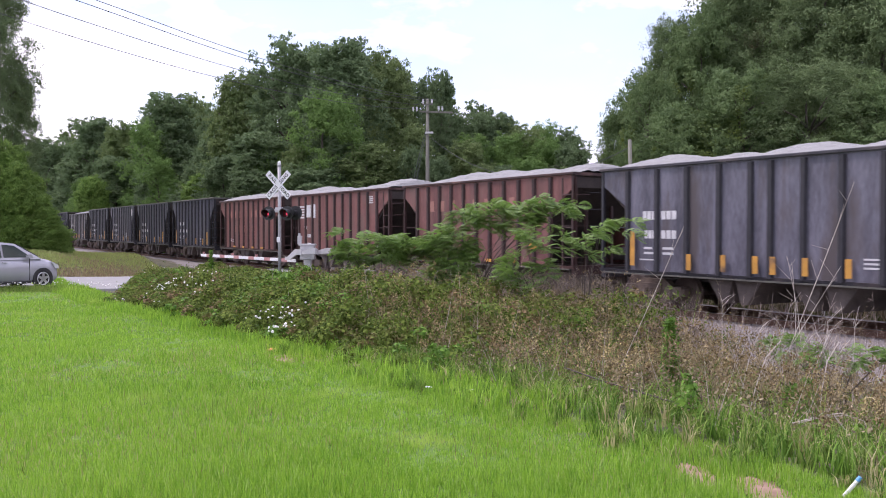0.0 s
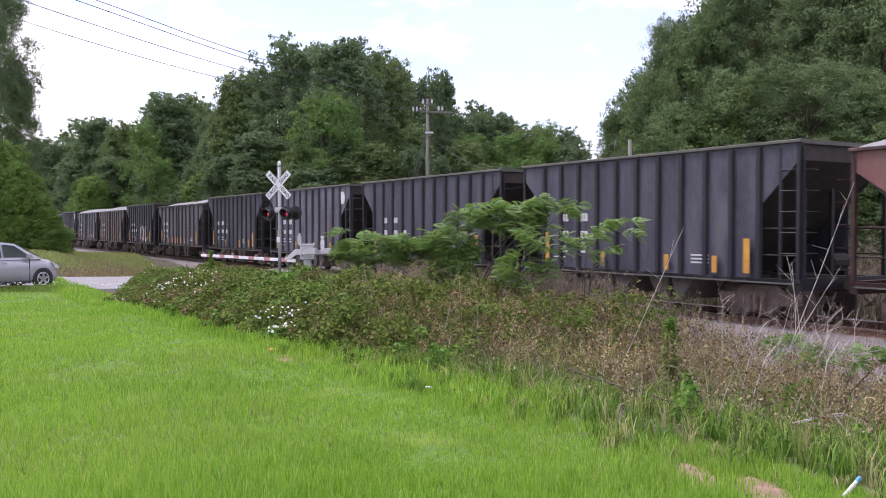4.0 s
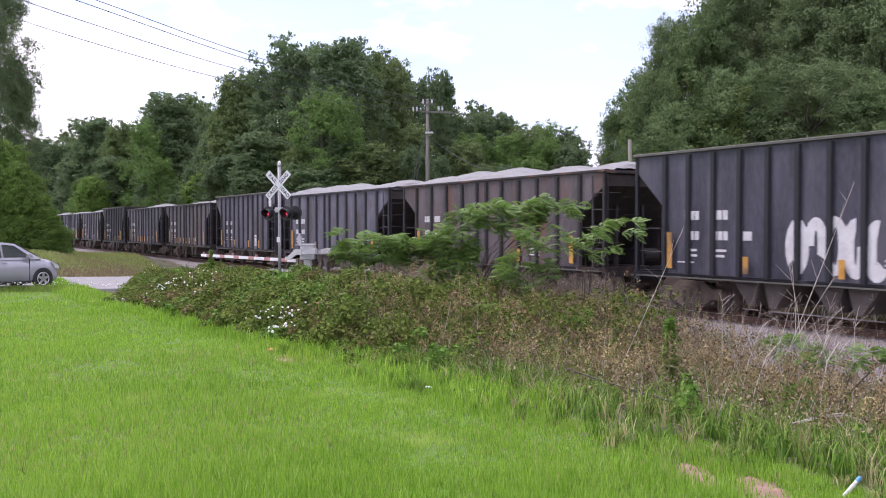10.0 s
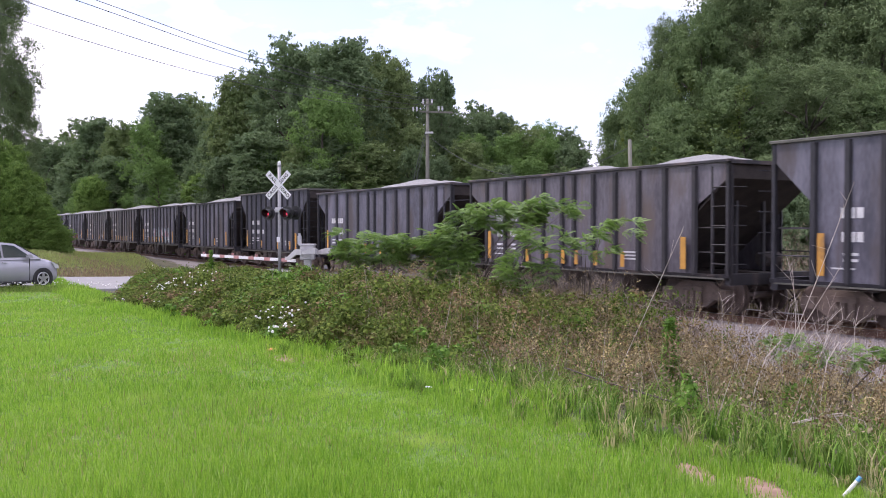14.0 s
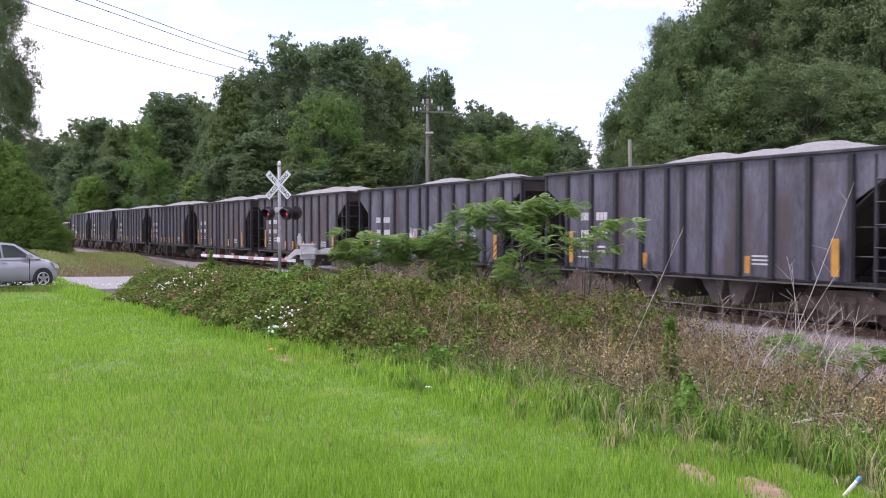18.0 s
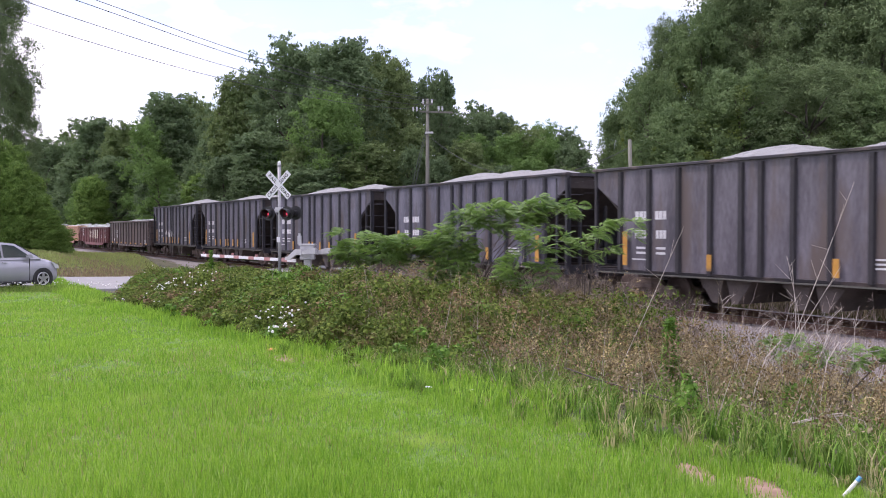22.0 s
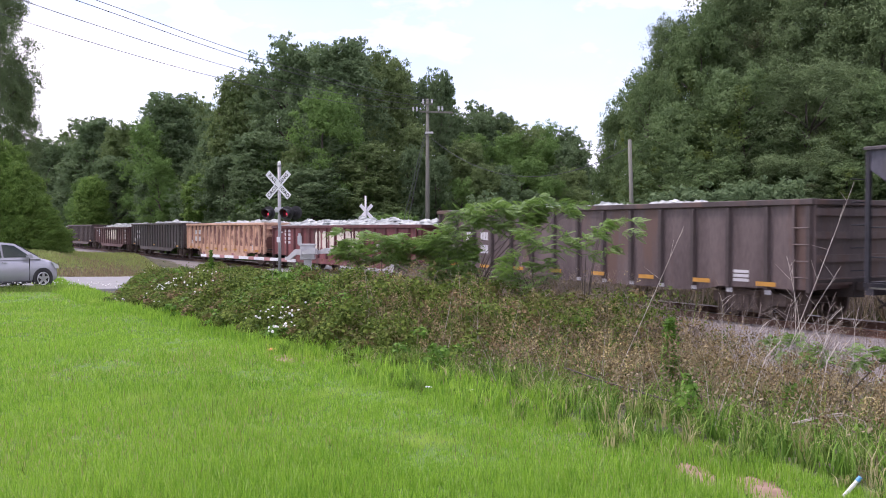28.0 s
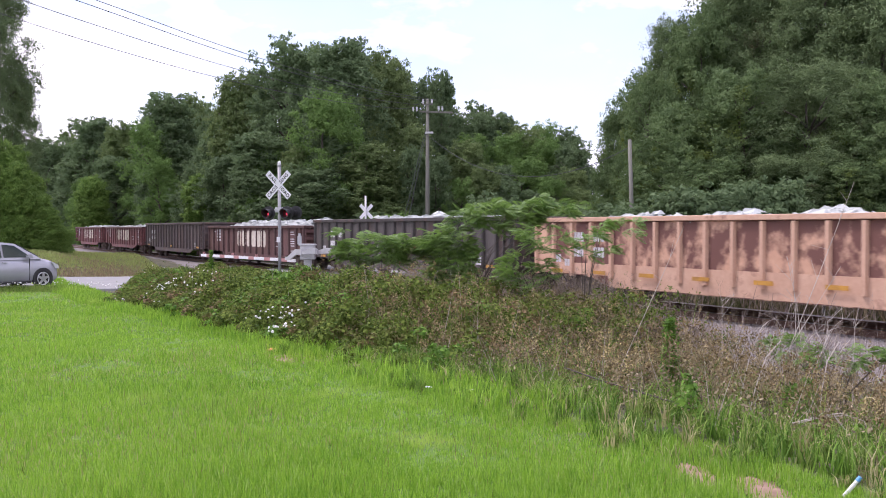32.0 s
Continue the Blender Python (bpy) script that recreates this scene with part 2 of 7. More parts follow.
def build_track():
    track = tagged(new("railway_track"), "rusty rails on timber sleepers in grey ballast", "railway track", kind="structure")
    for o in (0.755, -0.755):
        bm = bmesh.new()
        prof = [(-0.07, -0.18), (0.07, -0.18), (0.07, -0.165), (0.012, -0.14), (0.012, -0.05), (0.036, -0.038), (0.036, -0.004), (0.03, 0), (-0.03, 0), (-0.036, -0.004), (-0.036, -0.038), (-0.012, -0.05), (-0.012, -0.14), (-0.07, -0.165)]
        prism(bm, prof, "x", -60, 520)
        me = done("rail", bm, [M_RAIL, M_RAILTOP])
        for p in me.polygons:
            if p.normal.z > 0.9 and p.center.z > -0.01:
                p.material_index = 1
        part("rail", me, track, "", pose(*on_track(0, o), rz=math.degrees(math.atan2(TC, -TS))))
    bm = bmesh.new()
    box(bm, -0.115, 0.115, -1.3, 1.3, -0.36, -0.182)
    tie = done("tie", bm, M_TIE, bevel=0.012)
    rz = math.degrees(math.atan2(TC, -TS))
    rng = random.Random(4)
    far = bmesh.new()
    for i in range(-40, 560):
        s = i * 0.52
        p = on_track(s, rng.uniform(-0.04, 0.04), rng.uniform(-0.012, 0.0))
        if -25 <= i < 150:
            part("tie", tie, track, "", pose(*p, rz=rz + rng.uniform(-1, 1)))
        else:
            n = len(far.verts)
            box(far, -0.115, 0.115, -1.3, 1.3, -0.36, -0.182)
            far.verts.ensure_lookup_table()
            bmesh.ops.transform(far, matrix=pose(*p, rz=rz), verts=far.verts[n:])
    ob = part("far_ties", done("far_ties", far, M_TIE), track)
    ob["kind"] = "stuff"
    # loose ballast stones
    g = np.random.default_rng(7)
    n = 26000
    s = g.uniform(-14, 30, n)
    o = np.abs(g.normal(0, 2.1, n))
    o = np.where(o > 4.2, g.uniform(0.9, 3.6, n), o)
    keep = o > 0.95
    s, o = s[keep], o[keep]
    n = len(s)
    x, y = TX - TS * s - TC * o, TY + TC * s - TS * o
    z = ground_z(x, y) + 0.01
    r = g.uniform(0.025, 0.055, n)
    base = np.array([(1, 0, 0), (0, 1, 0), (-1, 0, 0), (0, -1, 0), (0, 0, 0.8), (0, 0, -0.8)], float)
    tri = [(0, 1, 4), (1, 2, 4), (2, 3, 4), (3, 0, 4)]
    jit = base[None] * g.uniform(0.6, 1.3, (n, 6, 1))
    a = g.uniform(0, 6.28, n)
    rot = np.stack([np.stack([np.cos(a), -np.sin(a)], -1), np.stack([np.sin(a), np.cos(a)], -1)], -2)
    jit[:, :, :2] = np.einsum("nij,nkj->nki", rot, jit[:, :, :2])
    pts = jit * r[:, None, None] + np.stack([x, y, z], -1)[:, None]
    idx = np.array([[i * 6 + t for t in f] for i in range(1) for f in tri])
    faces = (np.arange(n)[:, None, None] * 6 + idx[None]).reshape(-1, 3)
    tagged(new("ballast_gravel", mesh_of("ballast_gravel", pts.reshape(-1, 3), faces, M_STONE)), "loose grey crushed-stone ballast along the rails", "gravel", kind="stuff")
    # the bed under them
    v, f = [], []
    prof = ((4.4, -0.62), (2.6, -0.165), (1.4, -0.15), (-1.4, -0.15), (-2.6, -0.165), (-4.4, -0.62))
    for i, s in enumerate(range(-60, 521, 4)):
        for o, z in prof:
            v.append(on_track(s, o, z - 0.01))
        if i:
            for k in range(5):
                a = (i - 1) * 6 + k
                f.append((a, a + 1, a + 7, a + 6))
    tagged(new("ballast_bed", mesh_of("ballast_bed", v, f, M_BALLAST)), "bed of grey crushed stone under the track", "ballast", kind="structure")


build_track()

# ---- train ----
M_BLACK = mat("black_hopper_paint", (0.023, 0.023, 0.034), (0.066, 0.066, 0.090), 1.1, 16, 0.6, bump=0.2, spread=0.13, stain=(0.085, 0.082, 0.095), stain_scale=0.75, stain_at=0.6, stretch=(1.5, 1.5, 0.35))
M_GREY = mat("grey_hopper_paint", (0.052, 0.051, 0.069), (0.150, 0.146, 0.185), 1.1, 16, 0.6, bump=0.2, spread=0.13, stain=(0.07, 0.058, 0.06), stain_scale=0.75, stain_at=0.57, stretch=(1.5, 1.5, 0.35))
M_DUSK = mat("dusty_grey_hopper_paint", (0.054, 0.049, 0.060), (0.152, 0.140, 0.162), 1.1, 16, 0.6, bump=0.2, spread=0.13, stain=(0.095, 0.074, 0.066), stain_scale=0.75, stain_at=0.57, stretch=(1.5, 1.5, 0.35))
M_BROWN = mat("brown_grey_hopper_paint", (0.050, 0.041, 0.045), (0.122, 0.101, 0.107), 1.1, 16, 0.6, bump=0.2, spread=0.13, stain=(0.115, 0.06, 0.042), stain_scale=0.75, stain_at=0.57, stretch=(1.5, 1.5, 0.35))
M_RED = mat("oxide_red_paint", (0.098, 0.036, 0.032), (0.200, 0.080, 0.070), 1.1, 16, 0.6, bump=0.2, spread=0.13, stain=(0.14, 0.075, 0.064), stain_scale=0.8, stain_at=0.57, stretch=(1.5, 1.5, 0.35))
M_MAROON = mat("maroon_gondola_paint", (0.115, 0.03, 0.032), (0.215, 0.068, 0.068), 1.1, 16, 0.6, bump=0.2, spread=0.13, stain=(0.085, 0.038, 0.034), stain_scale=0.75, stain_at=0.57, stretch=(1.5, 1.5, 0.35))
M_UMBER = mat("umber_gondola_paint", (0.072, 0.052, 0.05), (0.142, 0.108, 0.103), 1.1, 16, 0.6, bump=0.2, spread=0.13, stain=(0.115, 0.07, 0.054), stain_scale=0.75, stain_at=0.57, stretch=(1.5, 1.5, 0.35))
M_PEACH = mat("faded_peach_gondola_paint", (0.50, 0.28, 0.18), (0.66, 0.42, 0.29), 1.2, 12, 0.7, bump=0.1, stain=(0.15, 0.065, 0.05), stain_scale=1.3, stain_at=0.47, stretch=(1, 1, 0.9))
M_PEACHRIB = mat("pale_peach_paint", (0.46, 0.27, 0.18), (0.64, 0.42, 0.30), 1.5, 14, 0.7, bump=0.1, stain=(0.22, 0.10, 0.07), stain_scale=1.6, stain_at=0.66)
M_RUST = mat("rusty_brown_gondola_paint", (0.075, 0.034, 0.032), (0.15, 0.075, 0.068), 1.1, 16, 0.7, bump=0.2, spread=0.13, stain=(0.10, 0.05, 0.04), stain_scale=0.8, stain_at=0.56, stretch=(1.5, 1.5, 0.35))
M_SLATE = mat("slate_gondola_paint", (0.05, 0.042, 0.04), (0.11, 0.094, 0.088), 1.1, 16, 0.6, bump=0.2, spread=0.13, stain=(0.075, 0.046, 0.038), stain_scale=0.75, stain_at=0.57, stretch=(1.5, 1.5, 0.35))
M_LIP = mat("dusty_rim_steel", (0.050, 0.050, 0.044), (0.130, 0.130, 0.110), 2, 25, 0.8, bump=0.2)
M_SOOT = mat("grimy_underframe", (0.020, 0.016, 0.015), (0.066, 0.052, 0.046), 3, 25, 0.85, bump=0.3)
M_CHUTE = mat("dusty_chute_steel", (0.050, 0.041, 0.037), (0.135, 0.112, 0.100), 2, 20, 0.85, bump=0.3)
M_TRUCK = mat("dusty_cast_steel", (0.070, 0.052, 0.044), (0.215, 0.165, 0.138), 4, 25, 0.85, bump=0.3)
M_WHEEL = mat("worn_steel_wheel", (0.05, 0.035, 0.03), (0.14, 0.10, 0.085), 5, 30, 0.6, bump=0.1)
M_LETTER = mat("white_stencil", (0.42, 0.42, 0.43), (0.66, 0.66, 0.67), 5, 40, 0.7, bump=0)
M_CREAM = mat("cream_lettering", (0.50, 0.44, 0.37), (0.72, 0.66, 0.57), 4, 30, 0.7, bump=0, stain=(0.36, 0.24, 0.2), stain_scale=2.2, stain_at=0.66)
M_FADED = mat("faded_lettering", (0.25, 0.115, 0.095), (0.36, 0.185, 0.145), 5, 40, 0.7, bump=0)
M_GHOST = mat("worn_orange_lettering", (0.22, 0.095, 0.075), (0.34, 0.165, 0.13), 5, 40, 0.7, bump=0)
M_YELLOW = mat("yellow_reflector", (0.33, 0.165, 0.03), (0.62, 0.32, 0.05), 4, 40, 0.6, bump=0, stain=(0.16, 0.095, 0.05), stain_scale=1.2, stain_at=0.62)
M_SPRAYLINE = mat("dark_spray_line", (0.05, 0.06, 0.09), (0.10, 0.12, 0.16), 4, 30, 0.6, bump=0)
M_MINT = mat("mint_spray_paint", (0.14, 0.26, 0.22), (0.24, 0.38, 0.32), 4, 30, 0.6, bump=0)
M_PINK = mat("pink_spray_paint", (0.30, 0.17, 0.19), (0.46, 0.28, 0.31), 4, 30, 0.6, bump=0)
M_AQUA = mat("aqua_spray_paint", (0.20, 0.25, 0.29), (0.34, 0.39, 0.43), 4, 30, 0.6, bump=0)
M_LOAD = mat("crushed_stone_load", (0.165, 0.168, 0.168), (0.315, 0.318, 0.315), 5, 60, 0.95, bump=1.0, mix_fine=0.6)
M_RUBBLE = mat("broken_stone_load", (0.29, 0.315, 0.30), (0.52, 0.545, 0.525), 3, 30, 0.9, bump=0.4, island=0.4)

HALF_W = 1.53
GAP = 1.15
MESHES = {}




def darkened(paint, k):
    """The same paint with its ramp colours times k, for proud ribs, chords, posts, ladders, rails and sills."""
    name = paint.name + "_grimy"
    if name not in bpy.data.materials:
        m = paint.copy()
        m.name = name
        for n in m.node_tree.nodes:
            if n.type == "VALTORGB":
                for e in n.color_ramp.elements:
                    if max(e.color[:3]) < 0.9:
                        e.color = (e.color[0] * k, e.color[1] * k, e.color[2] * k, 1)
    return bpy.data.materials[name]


def cached(key, make):
    if key not in MESHES:
        MESHES[key] = make()
    return MESHES[key]


def side_sheet(h, zt, zs, material):
    """One side of a hopper body, cut away under the sloping end sheets."""
    bm = bmesh.new()
    out = [(-h + 0.10, zt), (-h + 0.10, zt - 0.42), (-h + 1.08, 2.66), (-h + 1.08, zs), (h - 1.08, zs), (h - 1.08, 2.66), (h - 0.10, zt - 0.42), (h - 0.10, zt)]
    prism(bm, out, "y", -0.02, 0.02)
    return done("side_sheet", bm, material)


def rib_mesh(z0, z1, material, wide=0.085, deep=0.075):
    bm = bmesh.new()
    prism(bm, [(-wide, 0.0), (-wide * 0.62, -deep), (wide * 0.62, -deep), (wide, 0.0)], "z", z0, z1)
    return done("rib", bm, material)


def bars(name, rects, material, y, thick=0.006):
    bm = bmesh.new()
    for x0, x1, z0, z1 in rects:
        box(bm, x0, x1, y - thick, y, z0, z1)
    return done(name, bm, material)


def paint_bars(name, rects, material, y, car, label):
    """One thin painted bar after another, each a part of its own."""
    for x0, x1, z0, z1 in rects:
        if name == "lettering" and z1 - z0 > 0.13 and x1 - x0 > 0.3:
            for f in range(3):
                a = x0 + (x1 - x0) * f / 3
                part(name, bars(name, [(a, a + (x1 - x0) * 0.27, z0, z1)], material, y), car, label)
        else:
            part(name, bars(name, [(x0, x1, z0, z1)], material, y), car, label)


def wheelset_mesh():
    bm = bmesh.new()
    for side in (-1, 1):
        prof = [(0.0, 0.10), (0.0, 0.40), (0.03, 0.455), (0.12, 0.457), (0.125, 0.49), (0.15, 0.49), (0.15, 0.40), (0.11, 0.34), (0.10, 0.14), (0.15, 0.10)]
        n = 20
        rings = []
        for k in range(n):
            a = 2 * math.pi * k / n
            rings.append([bm.verts.new((math.cos(a) * r, side * (0.80 - d), math.sin(a) * r)) for d, r in prof])
        for k in range(n):
            p, q = rings[k], rings[(k + 1) % n]
            for j in range(len(prof) - 1):
                bm.faces.new((p[j], p[j + 1], q[j + 1], q[j]))
        for k in range(3):
            a = 2 * math.pi * k / 3
            box(bm, math.cos(a) * 0.24 - 0.03, math.cos(a) * 0.24 + 0.03, side * 0.795 - 0.01, side * 0.795 + 0.01, math.sin(a) * 0.24 - 0.03, math.sin(a) * 0.24 + 0.03)
    tube(bm, [(0, -0.95, 0), (0, 0.95, 0)], 0.085, 10)
    return done("wheelset", bm, M_WHEEL)


def side_frame_mesh():
    bm = bmesh.new()
    top = [(-1.12, 0.56), (-0.72, 0.60), (-0.42, 0.80), (0.42, 0.80), (0.72, 0.60), (1.12, 0.56), (1.12, 0.40), (0.70, 0.38), (0.34, 0.16), (-0.34, 0.16), (-0.70, 0.38), (-1.12, 0.40)]
    prism(bm, top, "y", -0.09, 0.09)
    for x in (-0.89, 0.89):
        box(bm, x - 0.17, x + 0.17, -0.14, 0.14, 0.36, 0.62)
    for x in (-0.2, 0.0, 0.2):
        tube(bm, [(x, -0.14, 0.24), (x, -0.14, 0.56)], 0.085, 8)
    box(bm, -0.32, 0.32, -0.17, 0.17, 0.56, 0.68)
    return done("side_frame", bm, M_TRUCK)


def bolster_mesh():
    bm = bmesh.new()
    box(bm, -0.2, 0.2, -0.95, 0.95, 0.52, 0.74)
    tube(bm, [(0, 0, 0.7), (0, 0, 0.9)], 0.2, 10)
    for x in (-0.45, 0.45):
        box(bm, x - 0.05, x + 0.05, -0.85, 0.85, 0.36, 0.46)
    return done("bolster", bm, M_SOOT)


def add_truck(car, x):
    truck = part("truck", cached("bolster", bolster_mesh), car, "", pose(x, 0, 0))
    for y in (-0.99, 0.99):
        part("side_frame", cached("side_frame", side_frame_mesh), truck, "", pose(0, y, 0))
    for dx in (-0.89, 0.89):
        part("wheelset", cached("wheelset", wheelset_mesh), truck, "", pose(dx, 0, 0.457))
    return truck


def coupler_mesh():
    bm = bmesh.new()
    box(bm, -0.1, 0.52, -0.09, 0.09, 0.76, 0.94)
    prism(bm, [(0.44, -0.14), (0.62, -0.13), (0.62, 0.02), (0.53, 0.03), (0.53, 0.14), (0.44, 0.14)], "z", 0.72, 0.98)
    tube(bm, [(0.1, 0.3, 0.8), (0.3, 0.28, 0.55), (0.5, 0.24, 0.42)], 0.025, 6)
    return done("coupler", bm, M_SOOT)


def add_ladder(car, name, z0, z1, width, material, at, step=0.46):
    """A ladder at a wagon's corner: its stile, and under it each rung."""
    def stile():
        bm = bmesh.new()
        box(bm, -0.03, 0.03, -0.03, 0.03, z0, z1)
        return done("stile", bm, material)

    def rung():
        bm = bmesh.new()
        tube(bm, [(0.0, -0.035, 0), (width, -0.035, 0)], 0.013, 5)
        return done("rung", bm, material)
    ladder = part(name, cached(("stile", z0, z1, material.name), stile), car, "", at)
    bar = cached(("rung", width, material.name), rung)
    z = z1 - 0.5
    while z > z0:
        part("rung", bar, ladder, "", pose(0, 0, z))
        z -= step


def brace_mesh(zs, material):
    """A grab rail across the open end of a hopper side."""
    bm = bmesh.new()
    tube(bm, [(-0.46, 0, zs), (0.46, 0, zs)], 0.016, 6)
    return done("end_rail", bm, material)


def hopper(kind, paint, length, ribs, rng, tall):
    """An open hopper wagon: x runs forwards, y away from the lawn, z up from the rail head."""
    zt, zs = (4.02, 0.98) if tall else (3.72, 1.0)
    h = (length - GAP) / 2
    key = (round(length, 1), tall, paint.name)
    car = new("hopper_wagon")
    for y in (-HALF_W, HALF_W):
        part("side_sheet", cached(("sheet", key), lambda: side_sheet(h, zt, zs, paint)), car, "", pose(0, y, 0))
    near = cached(("rib", tall, paint.name), lambda: rib_mesh(zs, zt - 0.06, darkened(paint, 0.24)))
    for i in range(ribs):
        x = -h + 1.12 + (2 * h - 2.24) * i / (ribs - 1)
        if kind == "grey":
            x = -h + 1.1 + (0.0, 1.1, 2.15, 3.2, 4.15, 4.72, 5.6, 6.55, 7.5, 8.5, 9.55)[i] * (2 * h - 2.2) / 9.55
        part("rib", near, car, "", pose(x, -HALF_W - 0.018, 0))
        part("rib", near, car, "", pose(x, HALF_W + 0.018, 0, rz=180))

    def top():
        bm = bmesh.new()
        for y in (-HALF_W, HALF_W):
            prism(bm, [(y - 0.095, zt - 0.012), (y - 0.095, zt + 0.04), (y - 0.07, zt + 0.055), (y + 0.07, zt + 0.055), (y + 0.095, zt + 0.04), (y + 0.095, zt - 0.012)], "x", -h, h)
        for x in (-h, h - 0.08):
            box(bm, x, x + 0.08, -HALF_W, HALF_W, zt - 0.045, zt + 0.045)
        return done("top_chord", bm, M_LIP if tall else darkened(paint, 0.62))
    part("top_chord", cached(("top", key), top), car)

    def slope():
        bm = bmesh.new()
        o = [(h - 0.08, zt - 0.02), (h - 0.08, zt - 0.40), (h - 2.9, 1.05), (h - 2.94, 1.07), (h - 0.12, zt - 0.38), (h - 0.12, zt - 0.02)]
        prism(bm, o, "y", -HALF_W + 0.02, HALF_W - 0.02)
        return done("slope_sheet", bm, M_SOOT)
    for e in (0, 180):
        part("slope_sheet", cached(("slope", key), slope), car, "", pose(0, 0, 0, rz=e))

    def post():
        bm = bmesh.new()
        box(bm, -0.05, 0.05, -0.05, 0.05, zs, zt - 0.03)
        return done("corner_post", bm, darkened(paint, 0.24), bevel=0.012)
    for e in (-1, 1):
        for y in (-HALF_W, HALF_W):
            part("corner_post", cached(("post", tall, paint.name), post), car, "", pose(e * (h - 0.08), y, 0))
        for y in (-0.5, 0.5):
            part("end_post", cached(("post", tall, paint.name), post), car, "", pose(e * (h - 0.75), y, 0))
        add_ladder(car, "ladder", zs, zt - 0.1, 0.5, darkened(paint, 0.24), pose(e * (h - 0.56), -HALF_W if e > 0 else HALF_W, 0, rz=0 if e > 0 else 180))
        add_ladder(car, "end_ladder", zs, zt - 0.1, 0.45, darkened(paint, 0.24), pose(e * (h - 0.02), -e * (HALF_W - 0.05) * (-1 if e < 0 else 1), 0, rz=90 if e > 0 else -90))

        brace = cached(("brace", tall, paint.name), lambda: brace_mesh(zs, darkened(paint, 0.62)))
        for y in (-HALF_W + 0.02, HALF_W - 0.02):
            for z in (0.55, 1.15):
                part("end_rail", brace, car, "", pose(e * (h - 0.58), y, z))

    def sill():
        bm = bmesh.new()
        for y in (-HALF_W, HALF_W):
            prism(bm, [(y - 0.05, zs - 0.05), (y + 0.05, zs - 0.05), (y + 0.07, zs + 0.03), (y - 0.07, zs + 0.03)], "x", -h, h)
        for e in (-1, 1):
            a, b = sorted((e * h, e * (h - 0.18)))
            box(bm, a, b, -HALF_W, HALF_W, zs - 0.22, zs + 0.05)
        return done("side_sill", bm, darkened(paint, 0.24))
    part("side_sill", cached(("sill", key), sill), car)

    def flange():
        bm = bmesh.new()
        box(bm, -h + 0.15, h - 0.15, -0.04, 0.04, zs - 0.085, zs - 0.052)
        return done("sill_flange", bm, M_LIP)
    for y in (-HALF_W - 0.05, HALF_W + 0.05):
        part("sill_flange", cached(("flange", key), flange), car, "dusty pale steel flange", pose(0, y, 0))

    def spine():
        bm = bmesh.new()
        box(bm, -h, h, -0.2, 0.2, 0.72, 1.06)
        for e in (-1, 1):
            box(bm, e * (h - 2.0) - 0.15, e * (h - 2.0) + 0.15, -1.45, 1.45, 0.84, 1.02)
        tube(bm, [(h - 0.9, 0.6, 1.35), (h - 0.9, 1.2, 1.35)], 0.2, 10)
        return done("centre_sill", bm, M_SOOT)
    part("centre_sill", cached(("spine", key), spine), car)

    def chute():
        bm = bmesh.new()
        for x0, x1 in ((-0.95, -0.38), (0.95, 0.38)):
            o = [(x0, 1.08), (x1, 0.34), (x1 * 0.55, 0.34), (0.0, 1.08)]
            prism(bm, o, "y", -HALF_W + 0.12, HALF_W - 0.12)
        return done("discharge_chute", bm, M_CHUTE)
    for x in (-0.21 * h, 0.21 * h):
        part("discharge_chute", cached("chute", chute), car, "", pose(x, 0, 0))
    for e in (-1, 1):
        add_truck(car, e * (h - 1.55))
        part("coupler", cached("coupler", coupler_mesh), car, "", pose(e * h, 0, 0, rz=0 if e > 0 else 180))

    y = -HALF_W - 0.024
    zy = zs + 0.12
    if kind in ("grey", "hp", "circle"):
        tall_x = -h + 1.35
        full = rng.random() < 0.8
        marks = [(tall_x - 0.085, tall_x + 0.085, zs + 0.15, zs + 1.05)]
        if kind != "circle":
            marks.append((h - 1.5, h - 1.32, zs + 0.12, zs + 0.92))
        for k in ((3.35, 4.36, 5.31, 5.79, 6.7, 7.65) if full else (4.36, 7.65)) if kind == "grey" else (3.75, 6.2, 7.9):
            x = -h + k + rng.uniform(-0.12, 0.12)
            marks.append((x - 0.075, x + 0.075, zs + 0.1, zs + 0.5))
        for m in marks:
            part("reflector_stripe", bars("reflector_stripe", [m], M_YELLOW, y - 0.08), car, "yellow reflector stripe")
        rects = []
        for col in (0.55, 1.25):
            x = tall_x + col * (1.0 if kind == "grey" else 1.25)
            w = rng.uniform(0.2, 0.28)
            rects.append((x - w, x + w, zs + 1.36, zs + 1.58))
            rects.append((x - w * rng.uniform(0.7, 1), x + w, zs + 0.87, zs + 1.08))
            for k in range(2):
                rects.append((x - w * 0.8, x + w * rng.uniform(0.4, 0.8), zs + 0.46 + k * 0.13, zs + 0.52 + k * 0.13))
        rects.append((tall_x + 0.2, tall_x + 0.75, zs + 0.30, zs + 0.335))
        if kind == "hp":
            rects.append((tall_x + 2.25, tall_x + 2.5, zs + 0.87, zs + 1.08))
        x = h - rng.uniform(2.6, 3.4)
        rects += [(x - 0.32, x + 0.25, zs + 0.3 + 0.09 * k, zs + 0.34 + 0.09 * k) for k in range(3)]
        if kind == "circle":
            rects += [(h - 3.3, h - 2.95, zs + 0.2 + 0.16 * k, zs + 0.32 + 0.16 * k) for k in range(4)]
            bm = bmesh.new()
            prism(bm, [(h - 0.90 + 0.28 * math.cos(a), zt - 0.54 + 0.28 * math.sin(a)) for a in (2 * math.pi * k / 28 for k in range(28))], "y", y - 0.010, y - 0.002)
            part("white_disc", done("white_disc", bm, M_LETTER), car, "white painted disc")
